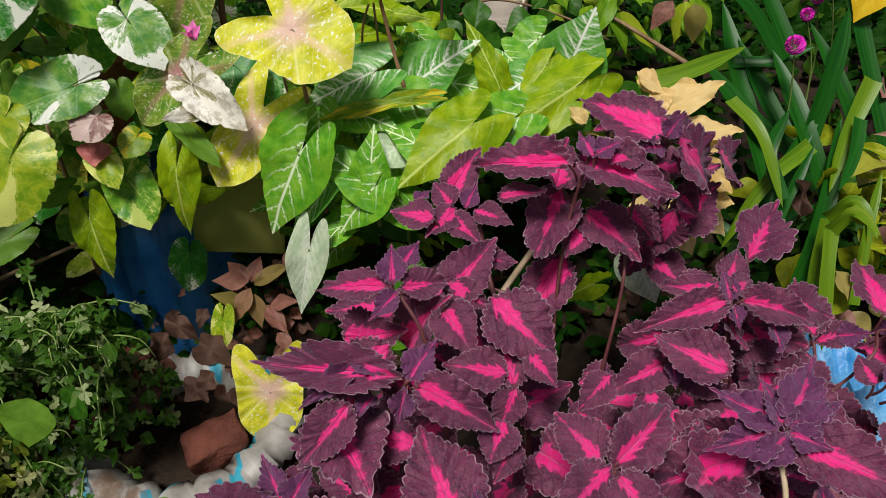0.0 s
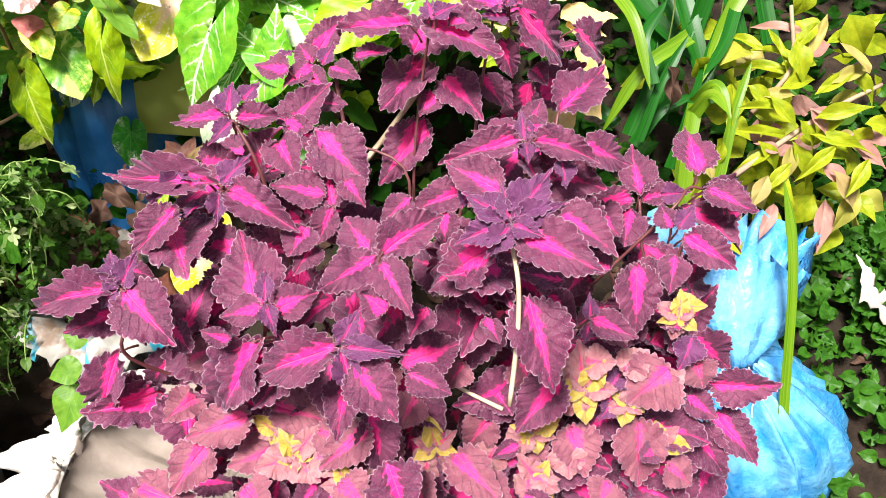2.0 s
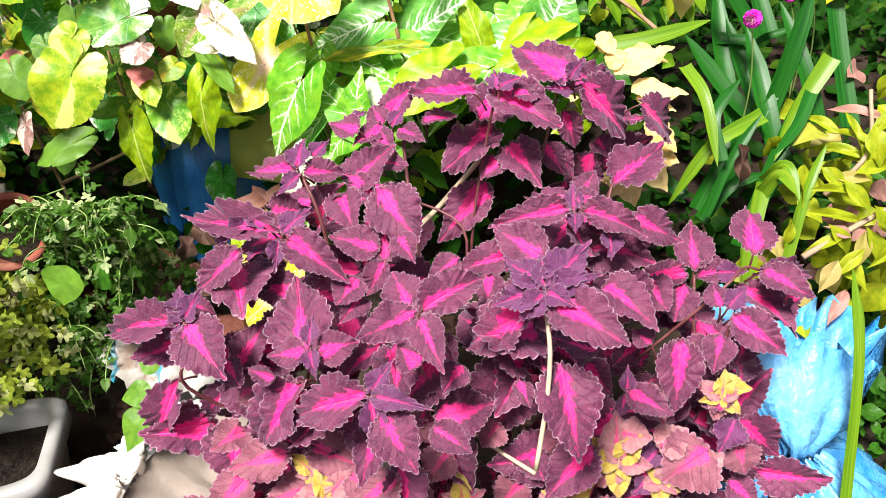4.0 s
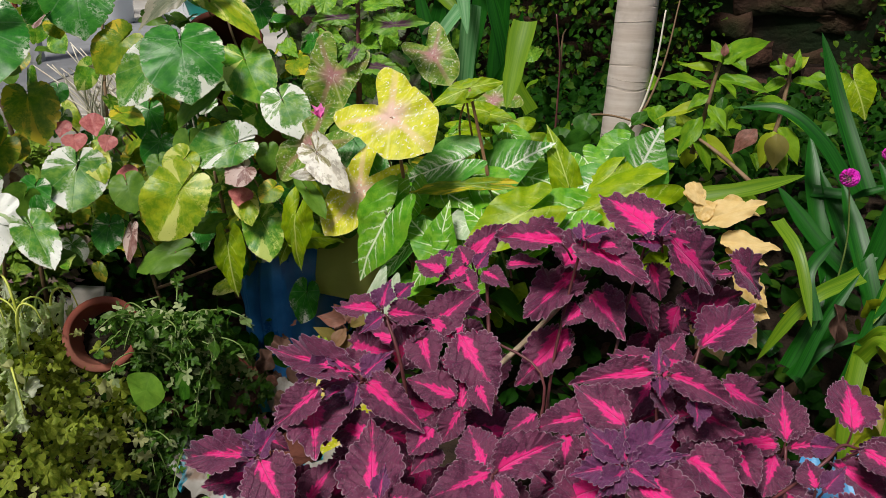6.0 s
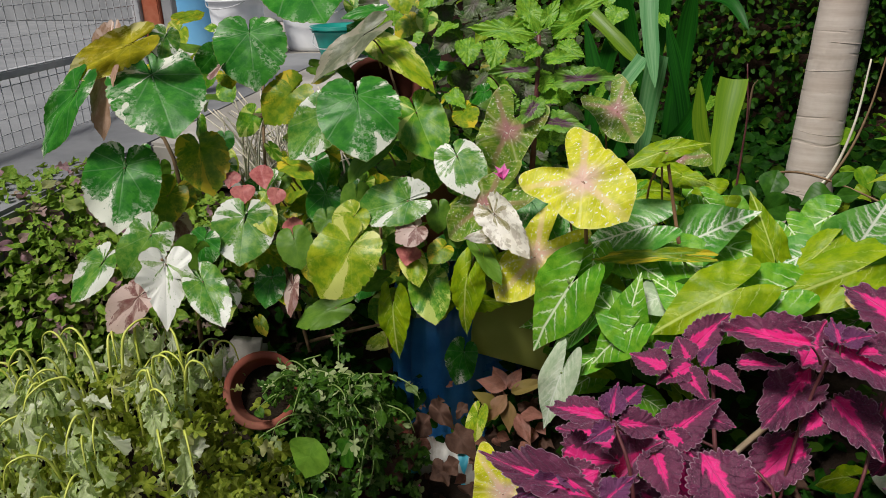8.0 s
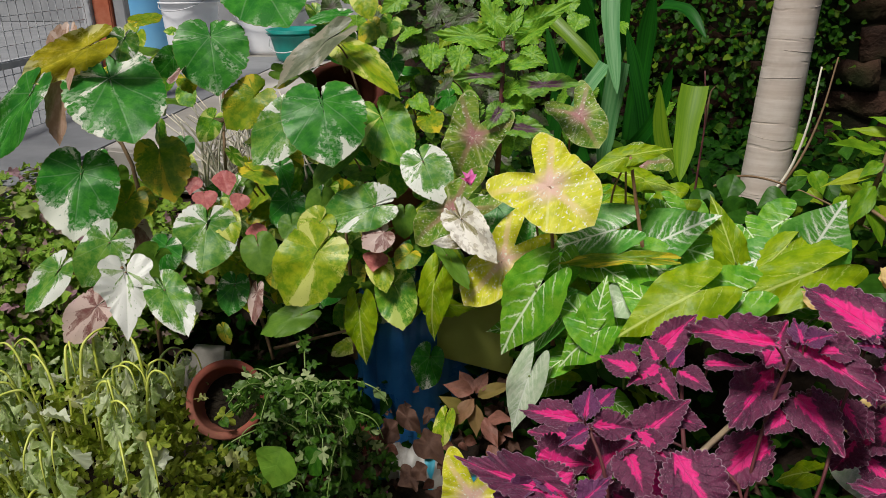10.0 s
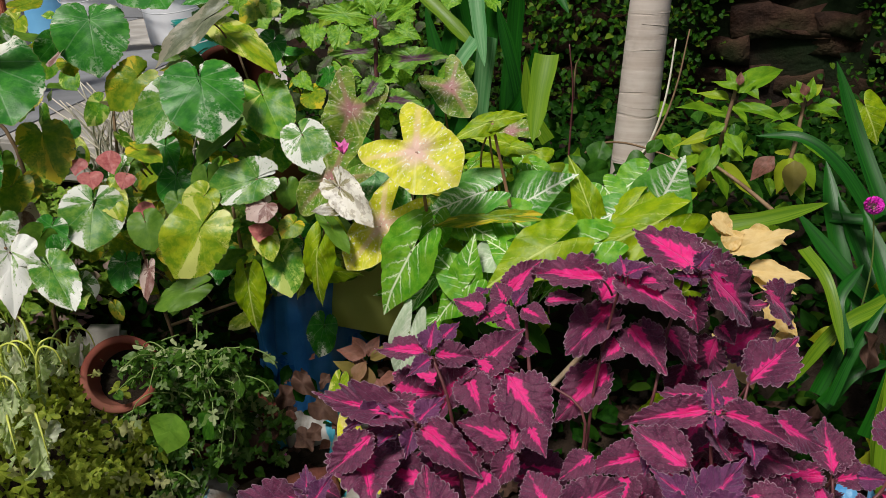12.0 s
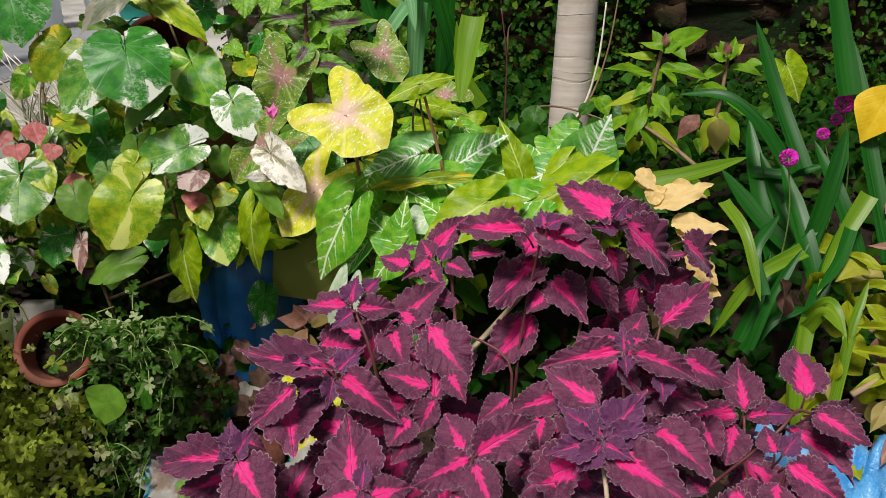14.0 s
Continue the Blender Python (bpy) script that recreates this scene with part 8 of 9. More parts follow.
strap(lily_plant, STRAP, [(0.502, 1.050, 0.922), (0.464, 1.000, 0.876), (0.478, 0.960, 0.818)], 0.0143, 0.0214)
strap(lily_plant, STRAP, [(0.611, 1.050, 0.903), (0.588, 1.000, 0.866), (0.551, 0.950, 0.836)], 0.0213, 0.0106)
strap(lily_plant, STRAP, [(0.466, 0.950, 0.724), (0.496, 0.980, 0.809), (0.538, 1.020, 0.877)], 0.0163, 0.0127)
strap(lily_plant, STRAP_LIME, [(0.591, 0.900, 0.668), (0.610, 0.950, 0.774), (0.637, 1.000, 0.838)], 0.0178, 0.0104)
strap(lily_plant, STRAP, [(0.529, 0.950, 0.671), (0.566, 1.000, 0.790), (0.609, 1.100, 0.886)], 0.0307, 0.0184)
leaf(lily_plant, YELLOWS, (0.685, 1.220, 1.103), (0.640, 1.180, 1.013), 0.088, 0, 412)


# ---- tree trunk ----
SCAR = rough_material("bark_scar", (0.46, 0.38, 0.315), (0.56, 0.49, 0.43), 40.0, 0.9, 0.3, 0.001)


def tree():
    tr = thing("tree_trunk", "slender pale grey tree trunk ringed with leaf scars", "tree", at=(0.115, 1.66, 0.72))
    pts = [(0.002, 0.0, 0.0), (0.006, 0.0, 0.22), (0.018, 0.005, 0.55), (0.042, 0.02, 1.0), (0.1, 0.05, 1.9), (0.18, 0.1, 2.8)]
    bm = tube(pts, [0.056, 0.05, 0.0455, 0.0435, 0.042, 0.04], 28, 26)
    for v in bm.verts:
        ring = abs(math.sin(v.co.z * 44 + 4 * noise.noise((0, 0, v.co.z * 5)) + 0.3 * math.sin(math.atan2(v.co.y, v.co.x - 0.02)))) ** 14
        v.co += Vector((v.co.x - 0.02, v.co.y, 0)).normalized() * 0.0006 * ring
    trunk = part("trunk", bm, BARK, tr)
    rng = random.Random(3)
    line = smooth_path([(*p, r) for p, r in zip(pts, [0.056, 0.05, 0.0455, 0.0435, 0.042, 0.04])], 26)
    z = 0.14
    while z < 1.5:
        q = min(line, key=lambda c: abs(c[2] - z))
        start, sweep = rng.uniform(0, 6.28), rng.uniform(0.8, 3.4)
        arc = []
        for i in range(13):
            a = start + sweep * i / 12
            arc.append((q[0] + (q[3] + 0.0003) * math.cos(a), q[1] + (q[3] + 0.0003) * math.sin(a), q[2] + 0.0035 * math.sin(a * 1.3 + z * 30)))
        part("leaf_scar", tube(arc, [0.0002] + [0.0005] * 11 + [0.0002], 5, 2), SCAR, trunk)
        z += rng.uniform(0.006, 0.06)


tree()


def mound(name, label, category, meshes, material, centre, radii, count, size, droop, seed, bottom=-0.2):
    rng = random.Random(seed)
    poses = []
    for _ in range(count):
        a, h = rng.uniform(0, 6.283), rng.uniform(bottom, 1.0)
        r = math.sqrt(max(0.0, 1 - h * h))
        k = rng.uniform(0.55, 1.06)
        n = Vector((r * math.cos(a), r * math.sin(a), h))
        base = Vector(centre) + Vector((n.x * radii[0], n.y * radii[1], n.z * radii[2])) * k
        d = Vector((n.x + rng.uniform(-0.9, 0.9), n.y + rng.uniform(-0.9, 0.9), -droop + rng.uniform(-0.5, 0.6))).normalized()
        s = size * rng.uniform(0.55, 1.3)
        poses.append(leaf_pose(base, base + d * s, s * rng.uniform(0.55, 0.85), rng.uniform(-50, 50)))
    return scatter(name, meshes, poses, material, None, label, category)


# ---- leaf stalks ----
petioles(coleus, PETIOLE_RED, 0.03)
petioles(variegated_shrub, PETIOLE_BROWN, 0.07)
petioles(tall_shrub, PETIOLE_BROWN, 0.07)
petioles(caladium, PETIOLE_PINK, 0.2, 0.95, 0.25)
petioles(arrowhead_vine, PETIOLE_GREEN, 0.12)

# ---- denser leaves under the canopy ----
HOLLOW = ((0.1, 0.8, 0.83), (0.2, 0.3, 1.06), 0.11)
backfill(coleus, COLEUS_BLADES, 45, (0.06, 0.1), (0.0, 0.06), (0.03, 0.1), 21, gap=HOLLOW)
backfill(coleus, COLEUS_TIPS + COLEUS_BLADES, 75, (0.028, 0.052), (-0.02, 0.04), (-0.008, 0.04), 71, 0.04, gap=HOLLOW)
understory(coleus, "lower_foliage", COLEUS_BLADES, COLEUS, 340, (0.06, 0.1), (0.0, 0.12), (0.05, 0.22), 41, gap=HOLLOW)
backfill(variegated_shrub, HEARTS_DARK + HEARTS_OLIVE + HEARTS_GREEN + HEARTS + HEARTS_LIME[:2] + HEARTS_GREEN + HEARTS_PINK[:1], 190, (0.035, 0.075), (0.06, 0.3), (-0.04, 0.16), 22, 0.1)
hanging_fill(variegated_shrub, HEARTS + HEARTS_GREEN + HEARTS_DARK + HEARTS_LIME + HEARTS_OLIVE + HEARTS_WHITE[:2], 100, (0.035, 0.065), (0.03, 0.1), 72, 0.09)
hanging_fill(tall_shrub, NETTLES + BRONZES + HEARTS_OLIVE[:1], 30, (0.035, 0.055), (0.02, 0.12), 73, 0.09)
backfill(tall_shrub, NETTLES + BRONZES + BRONZES, 90, (0.04, 0.07), (0.05, 0.3), (-0.1, 0.25), 23, 0.14)
backfill(arrowhead_vine, ARROWS + ARROWS_LIME + GREENS, 130, (0.05, 0.09), (0.02, 0.22), (0.0, 0.16), 24, 0.08)
backfill(lance_plant, LANCES + LANCES + GREENS, 70, (0.035, 0.06), (0.0, 0.3), (-0.05, 0.22), 25, 0.12)
backfill(yellow_lance_plant, LANCES_YELLOW + LANCES_YELLOW + LANCES_PINK[:2], 110, (0.045, 0.07), (0.0, 0.2), (-0.05, 0.2), 26, 0.12)
backfill(purple_hearted_plant, NETTLES + BRONZES, 45, (0.04, 0.07), (0.05, 0.3), (0.0, 0.3), 27, 0.1)
backfill(dry_yellow_plant, DRYS + BROWNS + BROWNS, 9, (0.05, 0.08), (0.0, 0.1), (0.0, 0.12), 28, 0.06)
backfill(dull_red_plant, DULLREDS + BROWNS, 40, (0.025, 0.045), (0.0, 0.12), (0.0, 0.12), 29, 0.06)

# ---- low growth that nobody could count ----
mound("low_daisy_growth", "dark low growth of lobed leaves inside the wilting bush", "bush", LOBES, DAISY_GREEN, (-0.95, 0.68, 0.45), (0.3, 0.24, 0.29), 1000, 0.038, 0.7, 3, 0.0)


POT_MOUTH = ((-0.855, 0.86, 0.635), (-0.5, 0.4, 0.9), 0.054)


def wilting_daisy():
    """Thick yellow-green shoots that arch over, with limp lobed leaves hanging from their bent ends."""
    rng = random.Random(31)
    bush = thing("wilting_daisy_bush", "wilting bush of limp grey-green lobed leaves on arching stems", "bush", at=(0, 0, 0))
    for _ in range(58):
        a, r = rng.uniform(0, 6.283), rng.random() ** 0.5
        x, y = -0.97 + 0.29 * r * math.cos(a), 0.68 + 0.22 * r * math.sin(a)
        top = 0.58 + 0.25 * math.sqrt(max(0.05, 1 - r * r)) + rng.uniform(-0.06, 0.02)
        out = Vector((math.cos(a) + rng.uniform(-0.8, 0.8), math.sin(a) - 0.5 + rng.uniform(-0.6, 0.6), 0)).normalized() * rng.uniform(0.025, 0.06)
        p0 = Vector((x - out.x * 0.4, y - out.y * 0.4, top - 0.24))
        p1 = Vector((x, y, top - 0.06)) + Vector((rng.uniform(-0.015, 0.015), 0, 0))
        p2 = p1 + out * 0.5 + Vector((0, 0, rng.uniform(0.03, 0.05)))
        p3 = p2 + out * 0.7 + Vector((0, 0, rng.uniform(-0.025, 0.005)))
        p4 = p3 + out * 0.25 + Vector((0, 0, rng.uniform(-0.05, -0.025)))
        if in_gap(p2, POT_MOUTH) or in_gap(p3, POT_MOUTH):
            continue
        shoot = part("shoot", tube([p0, p1, p2, p3, p4], [0.003, 0.0027, 0.0022, 0.0017, 0.001], 6, 4), STEM_LIME if rng.random() < 0.8 else STEM_GREEN, bush)
        for k in range(6):
            b = (p1.lerp(p2, rng.random()), p2.lerp(p3, rng.random()), p3.lerp(p4, 0.9), p0.lerp(p1, rng.uniform(0.5, 1.0)), p1.lerp(p2, rng.random()), p3.lerp(p4, rng.random()))[k]
            s = rng.uniform(0.028, 0.074)
            side = Vector((rng.uniform(-1, 1), rng.uniform(-1, 0.7), 0))
            d = (side * (0.4 if k < 3 else 0.9) + Vector((0, 0, -1.0 if k != 3 else 0.1))).normalized()
            ob = new("leaf", LIMP[rng.randrange(len(LIMP))])
            ob.parent = shoot
            ob.matrix_basis = leaf_pose(b, b + d * s, s * rng.uniform(0.3, 0.62), rng.uniform(-70, 70), OPEN_SIDE - b + Vector((0, -0.3, 1.2)))


wilting_daisy()


WEED_SPACE = ((-0.65, 0.8, 0.62), (-0.35, 0.35, 0.9), 0.05)


def creeper_strands():
    """Thin yellowish strands with small cut leaves that spill out of the pot and hang in front of it."""
    rng = random.Random(37)
    bm = bmesh.new()
    poses = []
    for k in range(100):
        upper = k < 84
        c = Vector((-0.65, 0.87, 0.66)) if upper else Vector((-0.72, 0.82, 0.42))
        b = c + Vector((rng.uniform(-0.075, 0.12), rng.uniform(-0.05, 0.04), rng.uniform(-0.06, 0.06)))
        d = Vector((rng.uniform(-1, 1), rng.uniform(-0.8, 0.2), rng.uniform(-0.2, 0.6))).normalized() * rng.uniform(0.03, 0.055)
        p1 = b + d
        p2 = p1 + d * 0.8 + Vector((0, 0, -0.02))
        p3 = p2 + d * 0.4 + Vector((rng.uniform(-0.01, 0.01), -0.005, -rng.uniform(0.01, 0.04)))
        if in_gap(p2, POT_MOUTH) or in_gap(p2, WEED_SPACE):
            continue
        tube([b, p1, p2, p3], [0.0016, 0.0014, 0.0011, 0.0007], 5, 3, bm)
        for i in range(8):
            q = (b.lerp(p1, i / 3), p1.lerp(p2, (i - 3) / 3), p2.lerp(p3, (i - 5) / 3))[min(2, i // 3)]
            e = Vector((rng.uniform(-1, 1), rng.uniform(-1, 0.3), rng.uniform(-0.9, 0.5))).normalized()
            s = rng.uniform(0.014, 0.034)
            if in_gap(q, WEED_SPACE) or in_gap(q, POT_MOUTH):
                continue
            poses.append(leaf_pose(q, q + e * s, s * rng.uniform(0.45, 0.75), rng.uniform(-60, 60)))
    ob = scatter("hanging_creeper", LOBES + SMALLS, poses, CUTLEAF, None, "yellow-green creeper of small cut leaves spilling from the pot", "creeper")
    part("strand", bm, STEM_GREEN, ob)


creeper_strands()
mound("small_leaved_creeper", "dense creeper of small green cream-edged leaves", "creeper", LOBES + SMALLS, SMALL, (-0.68, 0.94, 0.48), (0.18, 0.1, 0.17), 620, 0.03, 0.6, 5)
mound("trailing_creeper", "trailing small-leaved creeper below the pots", "creeper", LOBES, SMALL, (-0.82, 0.84, 0.34), (0.2, 0.12, 0.2), 240, 0.026, 0.6, 7)
mound("purple_tinged_groundcover", "low mat of small green and purplish leaves", "groundcover", SMALLS, PURPLISH, (-1.6, 1.12, 0.62), (0.46, 0.46, 0.3), 9500, 0.035, 0.0, 6)


def ground_mat(name, label, meshes, material, xs, ys, count, size, height, seed):
    """Low leaves that follow the ground."""
    rng = random.Random(seed)
    poses = []
    for _ in range(count):
        x, y = rng.uniform(*xs), rng.uniform(*ys)
        if noise.noise((x * 4, y * 4, seed)) < -0.3:
            continue
        base = Vector((x, y, ground_height(x, y) + rng.random() * height))
        d = Vector((rng.uniform(-1, 1), rng.uniform(-1, 0.6), rng.uniform(-0.3, 0.7))).normalized()
        s = size * rng.uniform(0.6, 1.3)
        poses.append(leaf_pose(base, base + d * s, s * rng.uniform(0.6, 0.9), rng.uniform(-40, 40)))
    scatter(name, meshes, poses, material, None, label, "groundcover")


ground_mat("ivy_groundcover", "low mat of glossy green toothed leaves on the ground", SMALLS, GREEN, (0.72, 1.7), (0.35, 1.35), 5200, 0.036, 0.1, 9)
ground_mat("dead_litter", "brown dead leaves scattered over the soil", BROWNS, BROWN, (-0.75, 1.2), (0.5, 1.3), 420, 0.05, 0.02, 10)


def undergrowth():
    """Low leaves that cover the bed between the larger plants; the shade there is in their colour."""
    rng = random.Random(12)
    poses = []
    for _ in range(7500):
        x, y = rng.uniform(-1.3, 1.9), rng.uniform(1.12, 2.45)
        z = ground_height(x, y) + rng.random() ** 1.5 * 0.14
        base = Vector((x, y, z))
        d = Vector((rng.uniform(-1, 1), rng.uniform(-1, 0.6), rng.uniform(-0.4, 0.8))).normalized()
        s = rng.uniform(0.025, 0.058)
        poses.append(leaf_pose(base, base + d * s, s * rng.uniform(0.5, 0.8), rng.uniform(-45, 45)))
    scatter("undergrowth", LEAN_BLADES, poses, WEED, None, "low green weeds covering the bed, darkened in colour for the shade", "weeds")


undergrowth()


def ivy():
    rng = random.Random(8)
    poses = []
    for _ in range(34000):
        x, z = rng.uniform(-1.2, 3.2), rng.uniform(0.8, 2.4)
        lush = noise.noise((x * 1.7, z * 1.3, 2.0))
        if lush < -0.1 + rng.uniform(-0.2, 0.08):
            continue
        base = Vector((x, 2.54 - rng.random() * (0.06 + 0.3 * max(0.0, lush)), z))
        d = Vector((rng.uniform(-0.8, 0.8), -0.6, rng.uniform(-1.2, 0.3))).normalized()
        s = rng.uniform(0.009, 0.024)
        poses.append(leaf_pose(base, base + d * s, s * 0.95, rng.uniform(-40, 40)))
    scatter("wall_creeper", IVY_BLADES, poses, IVY, None, "dark creeper with small round leaves over the wall", "creeper")


ivy()


def hanging_vines():
    rng = random.Random(18)
    for k in range(16):
        x, z = rng.uniform(0.3, 2.2), rng.uniform(1.75, 2.3)
        drop = rng.uniform(0.25, 0.7)
        pts = [Vector((x, 2.46, z))]
        for i in range(1, 6):
            pts.append(Vector((x + rng.uniform(-0.05, 0.05), 2.44 + rng.uniform(-0.03, 0.03), z - drop * i / 5)))
        t = thing("hanging_vine", "thin bare vine hanging down the mossy wall", "vine", "hanging vines")
        part("stem", tube(pts, [0.004, 0.0038, 0.0035, 0.003, 0.0025, 0.002], 5, 5), VINE_GREY, t)
        for i in range(5):
            b = pts[1 + i % 5]
            leaf(t, GREENS, b, b + Vector((rng.uniform(-0.04, 0.04), -0.02, -0.04)), 0.03, rng.uniform(-40, 40), i)


hanging_vines()


# ---- pots, sacks and litter ----
def crumpled(rings, sides, seed, crumple, freq=5.0):
    """A sack: rings of (radius, height, jag), creased and uneven."""
    bm = bmesh.new()
    rows = []
    for r, h, jag in rings:
        row = []
        for k in range(sides):
            a = 6.2832 * k / sides
            p = Vector((math.cos(a), math.sin(a), 0))
            n = 0.5 - 2.2 * abs(noise.noise((p.x * freq + seed, p.y * freq, h * 9))) + 0.5 * noise.noise((p.x * freq * 2.7, p.y * freq * 2.7 + seed, h * 22))
            j = noise.noise((p.x * 6 + seed, p.y * 6, 1.7)) + 0.6 * noise.noise((p.x * 19, p.y * 19 + seed, 4.1))
            row.append(bm.verts.new(p * (r + crumple * n) + Vector((0, 0, h + jag * j + 0.4 * crumple * n))))
        rows.append(row)
    for a, b in zip(rows, rows[1:]):
        for k in range(sides):
            bm.faces.new((a[k], a[(k + 1) % sides], b[(k + 1) % sides], b[k]))
    return bm


def solid(ob, thickness):
    mod = ob.modifiers.new("thickness", "SOLIDIFY")
    mod.thickness = thickness
    return ob


def soil_disc(parent, r, z, seed, name="soil"):
    bm = crumpled([(r, z, 0.0), (r * 0.6, z + 0.01, 0.01), (r * 0.2, z + 0.015, 0.01), (0.001, z + 0.015, 0.0)], 40, seed, r * 0.06)
    return part(name, bm, SOIL, parent)


def sack(name, label, material, at, r, top, seed, flare, jag, crumple):
    t = thing(name, label, "sack", at=at)
    bm = crumpled([(r * 0.8, 0.0, 0), (r * 0.98, top * 0.3, 0), (r * 1.02, top * 0.7, 0.005), (r, top * 0.92, 0.01), (r * 1.02, top, jag * 0.5), (r * 1.02 + flare * 0.55, top + flare * 0.35, jag), (r * 1.02 + flare, top, jag * 1.3)], 110, seed, crumple)
    solid(part("skin", bm, material, t), 0.003)
    soil_disc(t, r * 0.97, top * 0.9, seed + 3)
    return t


def grow_sack():
    """The sack that the coleus grows in: its torn mouth hangs out in ragged sheets towards the path's left side."""
    t = thing("grow_sack", "torn cream plastic grow sack with ragged white edges", "sack", at=(-0.19, 0.56, 0.03))
    bm = crumpled([(0.2, 0.0, 0), (0.225, 0.1, 0), (0.23, 0.2, 0.005), (0.23, 0.3, 0.01), (0.235, 0.36, 0.02)], 200, 2.0, 0.02, 3.5)
    for v in bm.verts:
        k = smoothstep(-0.1, 0.2, v.co.x)
        v.co.z -= 0.2 * k * smoothstep(0.1, 0.36, v.co.z)
        v.co.x -= 0.1 * k
        v.co.z += 0.01 * noise.noise(v.co * 21 + Vector((3, 0, 0)))
    solid(part("skin", bm, TANLINING, t), 0.003)
    for k, (a0, a1, reach, up) in enumerate([(2.3, 3.3, 0.11, 0.012), (2.9, 4.0, 0.15, 0.008), (3.7, 5.0, 0.1, 0.008)]):
        bm = bmesh.new()
        rows = []
        for i in range(120):
            f = i / 119
            a = a0 + (a1 - a0) * f
            torn = reach * (0.6 + 0.9 * abs(noise.noise((a * 5, k, 0))) + 0.55 * noise.noise((a * 11, k, 3)) + 0.25 * noise.noise((a * 27, k, 9))) * min(1.0, 6 * f, 6 * (1 - f))
            row = []
            for q in range(11):
                g = q / 10
                r = 0.228 + torn * g
                z = 0.355 + up * math.sin(2.4 * g) - 0.3 * torn * g * g
                p = Vector((r * math.cos(a), r * math.sin(a), z))
                p += Vector((0, 0, 1)) * (0.035 * noise.noise((a * 6, g * 2, k + 7)) + 0.022 * noise.noise((a * 13, g * 4, k)) + 0.008 * noise.noise((a * 30, g * 8, k))) * g
                p += Vector((math.cos(a), math.sin(a), 0)) * 0.014 * noise.noise((a * 14, g * 4, k + 2)) * g
                row.append(bm.verts.new(p))
            rows.append(row)
        for r0, r1 in zip(rows, rows[1:]):
            for q in range(10):
                bm.faces.new((r0[q], r1[q], r1[q + 1], r0[q + 1]))
        solid(part("torn_flap", bm, SACK, t, "ragged white torn edge"), 0.002)
    bm = crumpled([(0.226, 0.35, 0.01), (0.205, 0.318, 0.015), (0.16, 0.3, 0.02), (0.1, 0.295, 0.02), (0.04, 0.29, 0.01), (0.001, 0.29, 0.0)], 90, 5.0, 0.012, 2.5)
    part("lining", bm, TANLINING, t, "dusty tan plastic folded in over the soil")


grow_sack()
sack("printed_sack", "white woven sack with teal stripes, filled with soil", PRINTED, (-0.5, 0.97, 0.14), 0.13, 0.24, 7.0, 0.08, 0.03, 0.022)
blue = thing("blue_bag", "deep blue plastic bag standing behind the plants", "bag", at=(-0.58, 1.34, 0.3))
solid(part("skin", crumpled([(0.13, 0.0, 0), (0.17, 0.08, 0), (0.165, 0.2, 0), (0.17, 0.3, 0), (0.15, 0.4, 0.01), (0.08, 0.46, 0.01), (0.01, 0.47, 0)], 90, 4.0, 0.022), BLUEBAG, blue), 0.003)
solid(part("neck", crumpled([(0.02, 0.45, 0), (0.025, 0.475, 0.004), (0.06, 0.51, 0.012), (0.085, 0.55, 0.02)], 50, 6.0, 0.016, 3.0), BLUEBAG, blue, "gathered neck of the bag"), 0.003)


def sky_bag():
    t = thing("sky_blue_bag", "crumpled light blue plastic bag tied in a knot", "bag", at=(0.68, 0.8, 0.05))
    body = crumpled([(0.001, 0.0, 0), (0.15, 0.01, 0), (0.19, 0.1, 0), (0.185, 0.2, 0), (0.16, 0.29, 0.01), (0.09, 0.35, 0.012), (0.03, 0.385, 0.0)], 180, 9.0, 0.03, 3.2)
    for v in body.verts:
        k = smoothstep(0.15, 0.4, v.co.z)
        v.co += Vector((-0.06, -0.05, 0)) * k
    solid(part("body", body, SKYBAG, t), 0.002)
    flap = crumpled([(0.026, 0.375, 0), (0.035, 0.4, 0.004), (0.075, 0.44, 0.012), (0.115, 0.49, 0.03), (0.15, 0.55, 0.05)], 90, 5.0, 0.03, 3.0)
    for v in flap.verts:
        k = smoothstep(0.38, 0.55, v.co.z)
        v.co.y *= 1 - 0.65 * k
        v.co += Vector((-0.06 - 0.03 * k, -0.05 + 0.1 * k, 0))
    solid(part("flap", flap, SKYBAG, t, "ruffled blue neck of the bag"), 0.002)
    rng = random.Random(14)
    for k in range(7):
        a = 3.4 + k * 0.35
        c = Vector((-0.06 + 0.03 * math.cos(a), -0.05 + 0.03 * math.sin(a), 0.385))
        pts = [c] + [c + Vector((rng.uniform(-0.03, 0.03), -0.02 - 0.015 * i, -0.02 * i + rng.uniform(-0.02, 0.015))) for i in range(1, 4)]
        part("string", tube(pts, [0.0012] * 4, 5, 4), SACK, t)


sky_bag()


def board():
    ob = part("board", box_bm(0.17, 0.008, 0.19, 0.003, None, pose(-0.405, 1.215, 0.7, -8, 6, 3)), CARD, None, "", False)
    tagged(ob, "small olive yellow plastic panel leaning among the stems", "panel")


board()


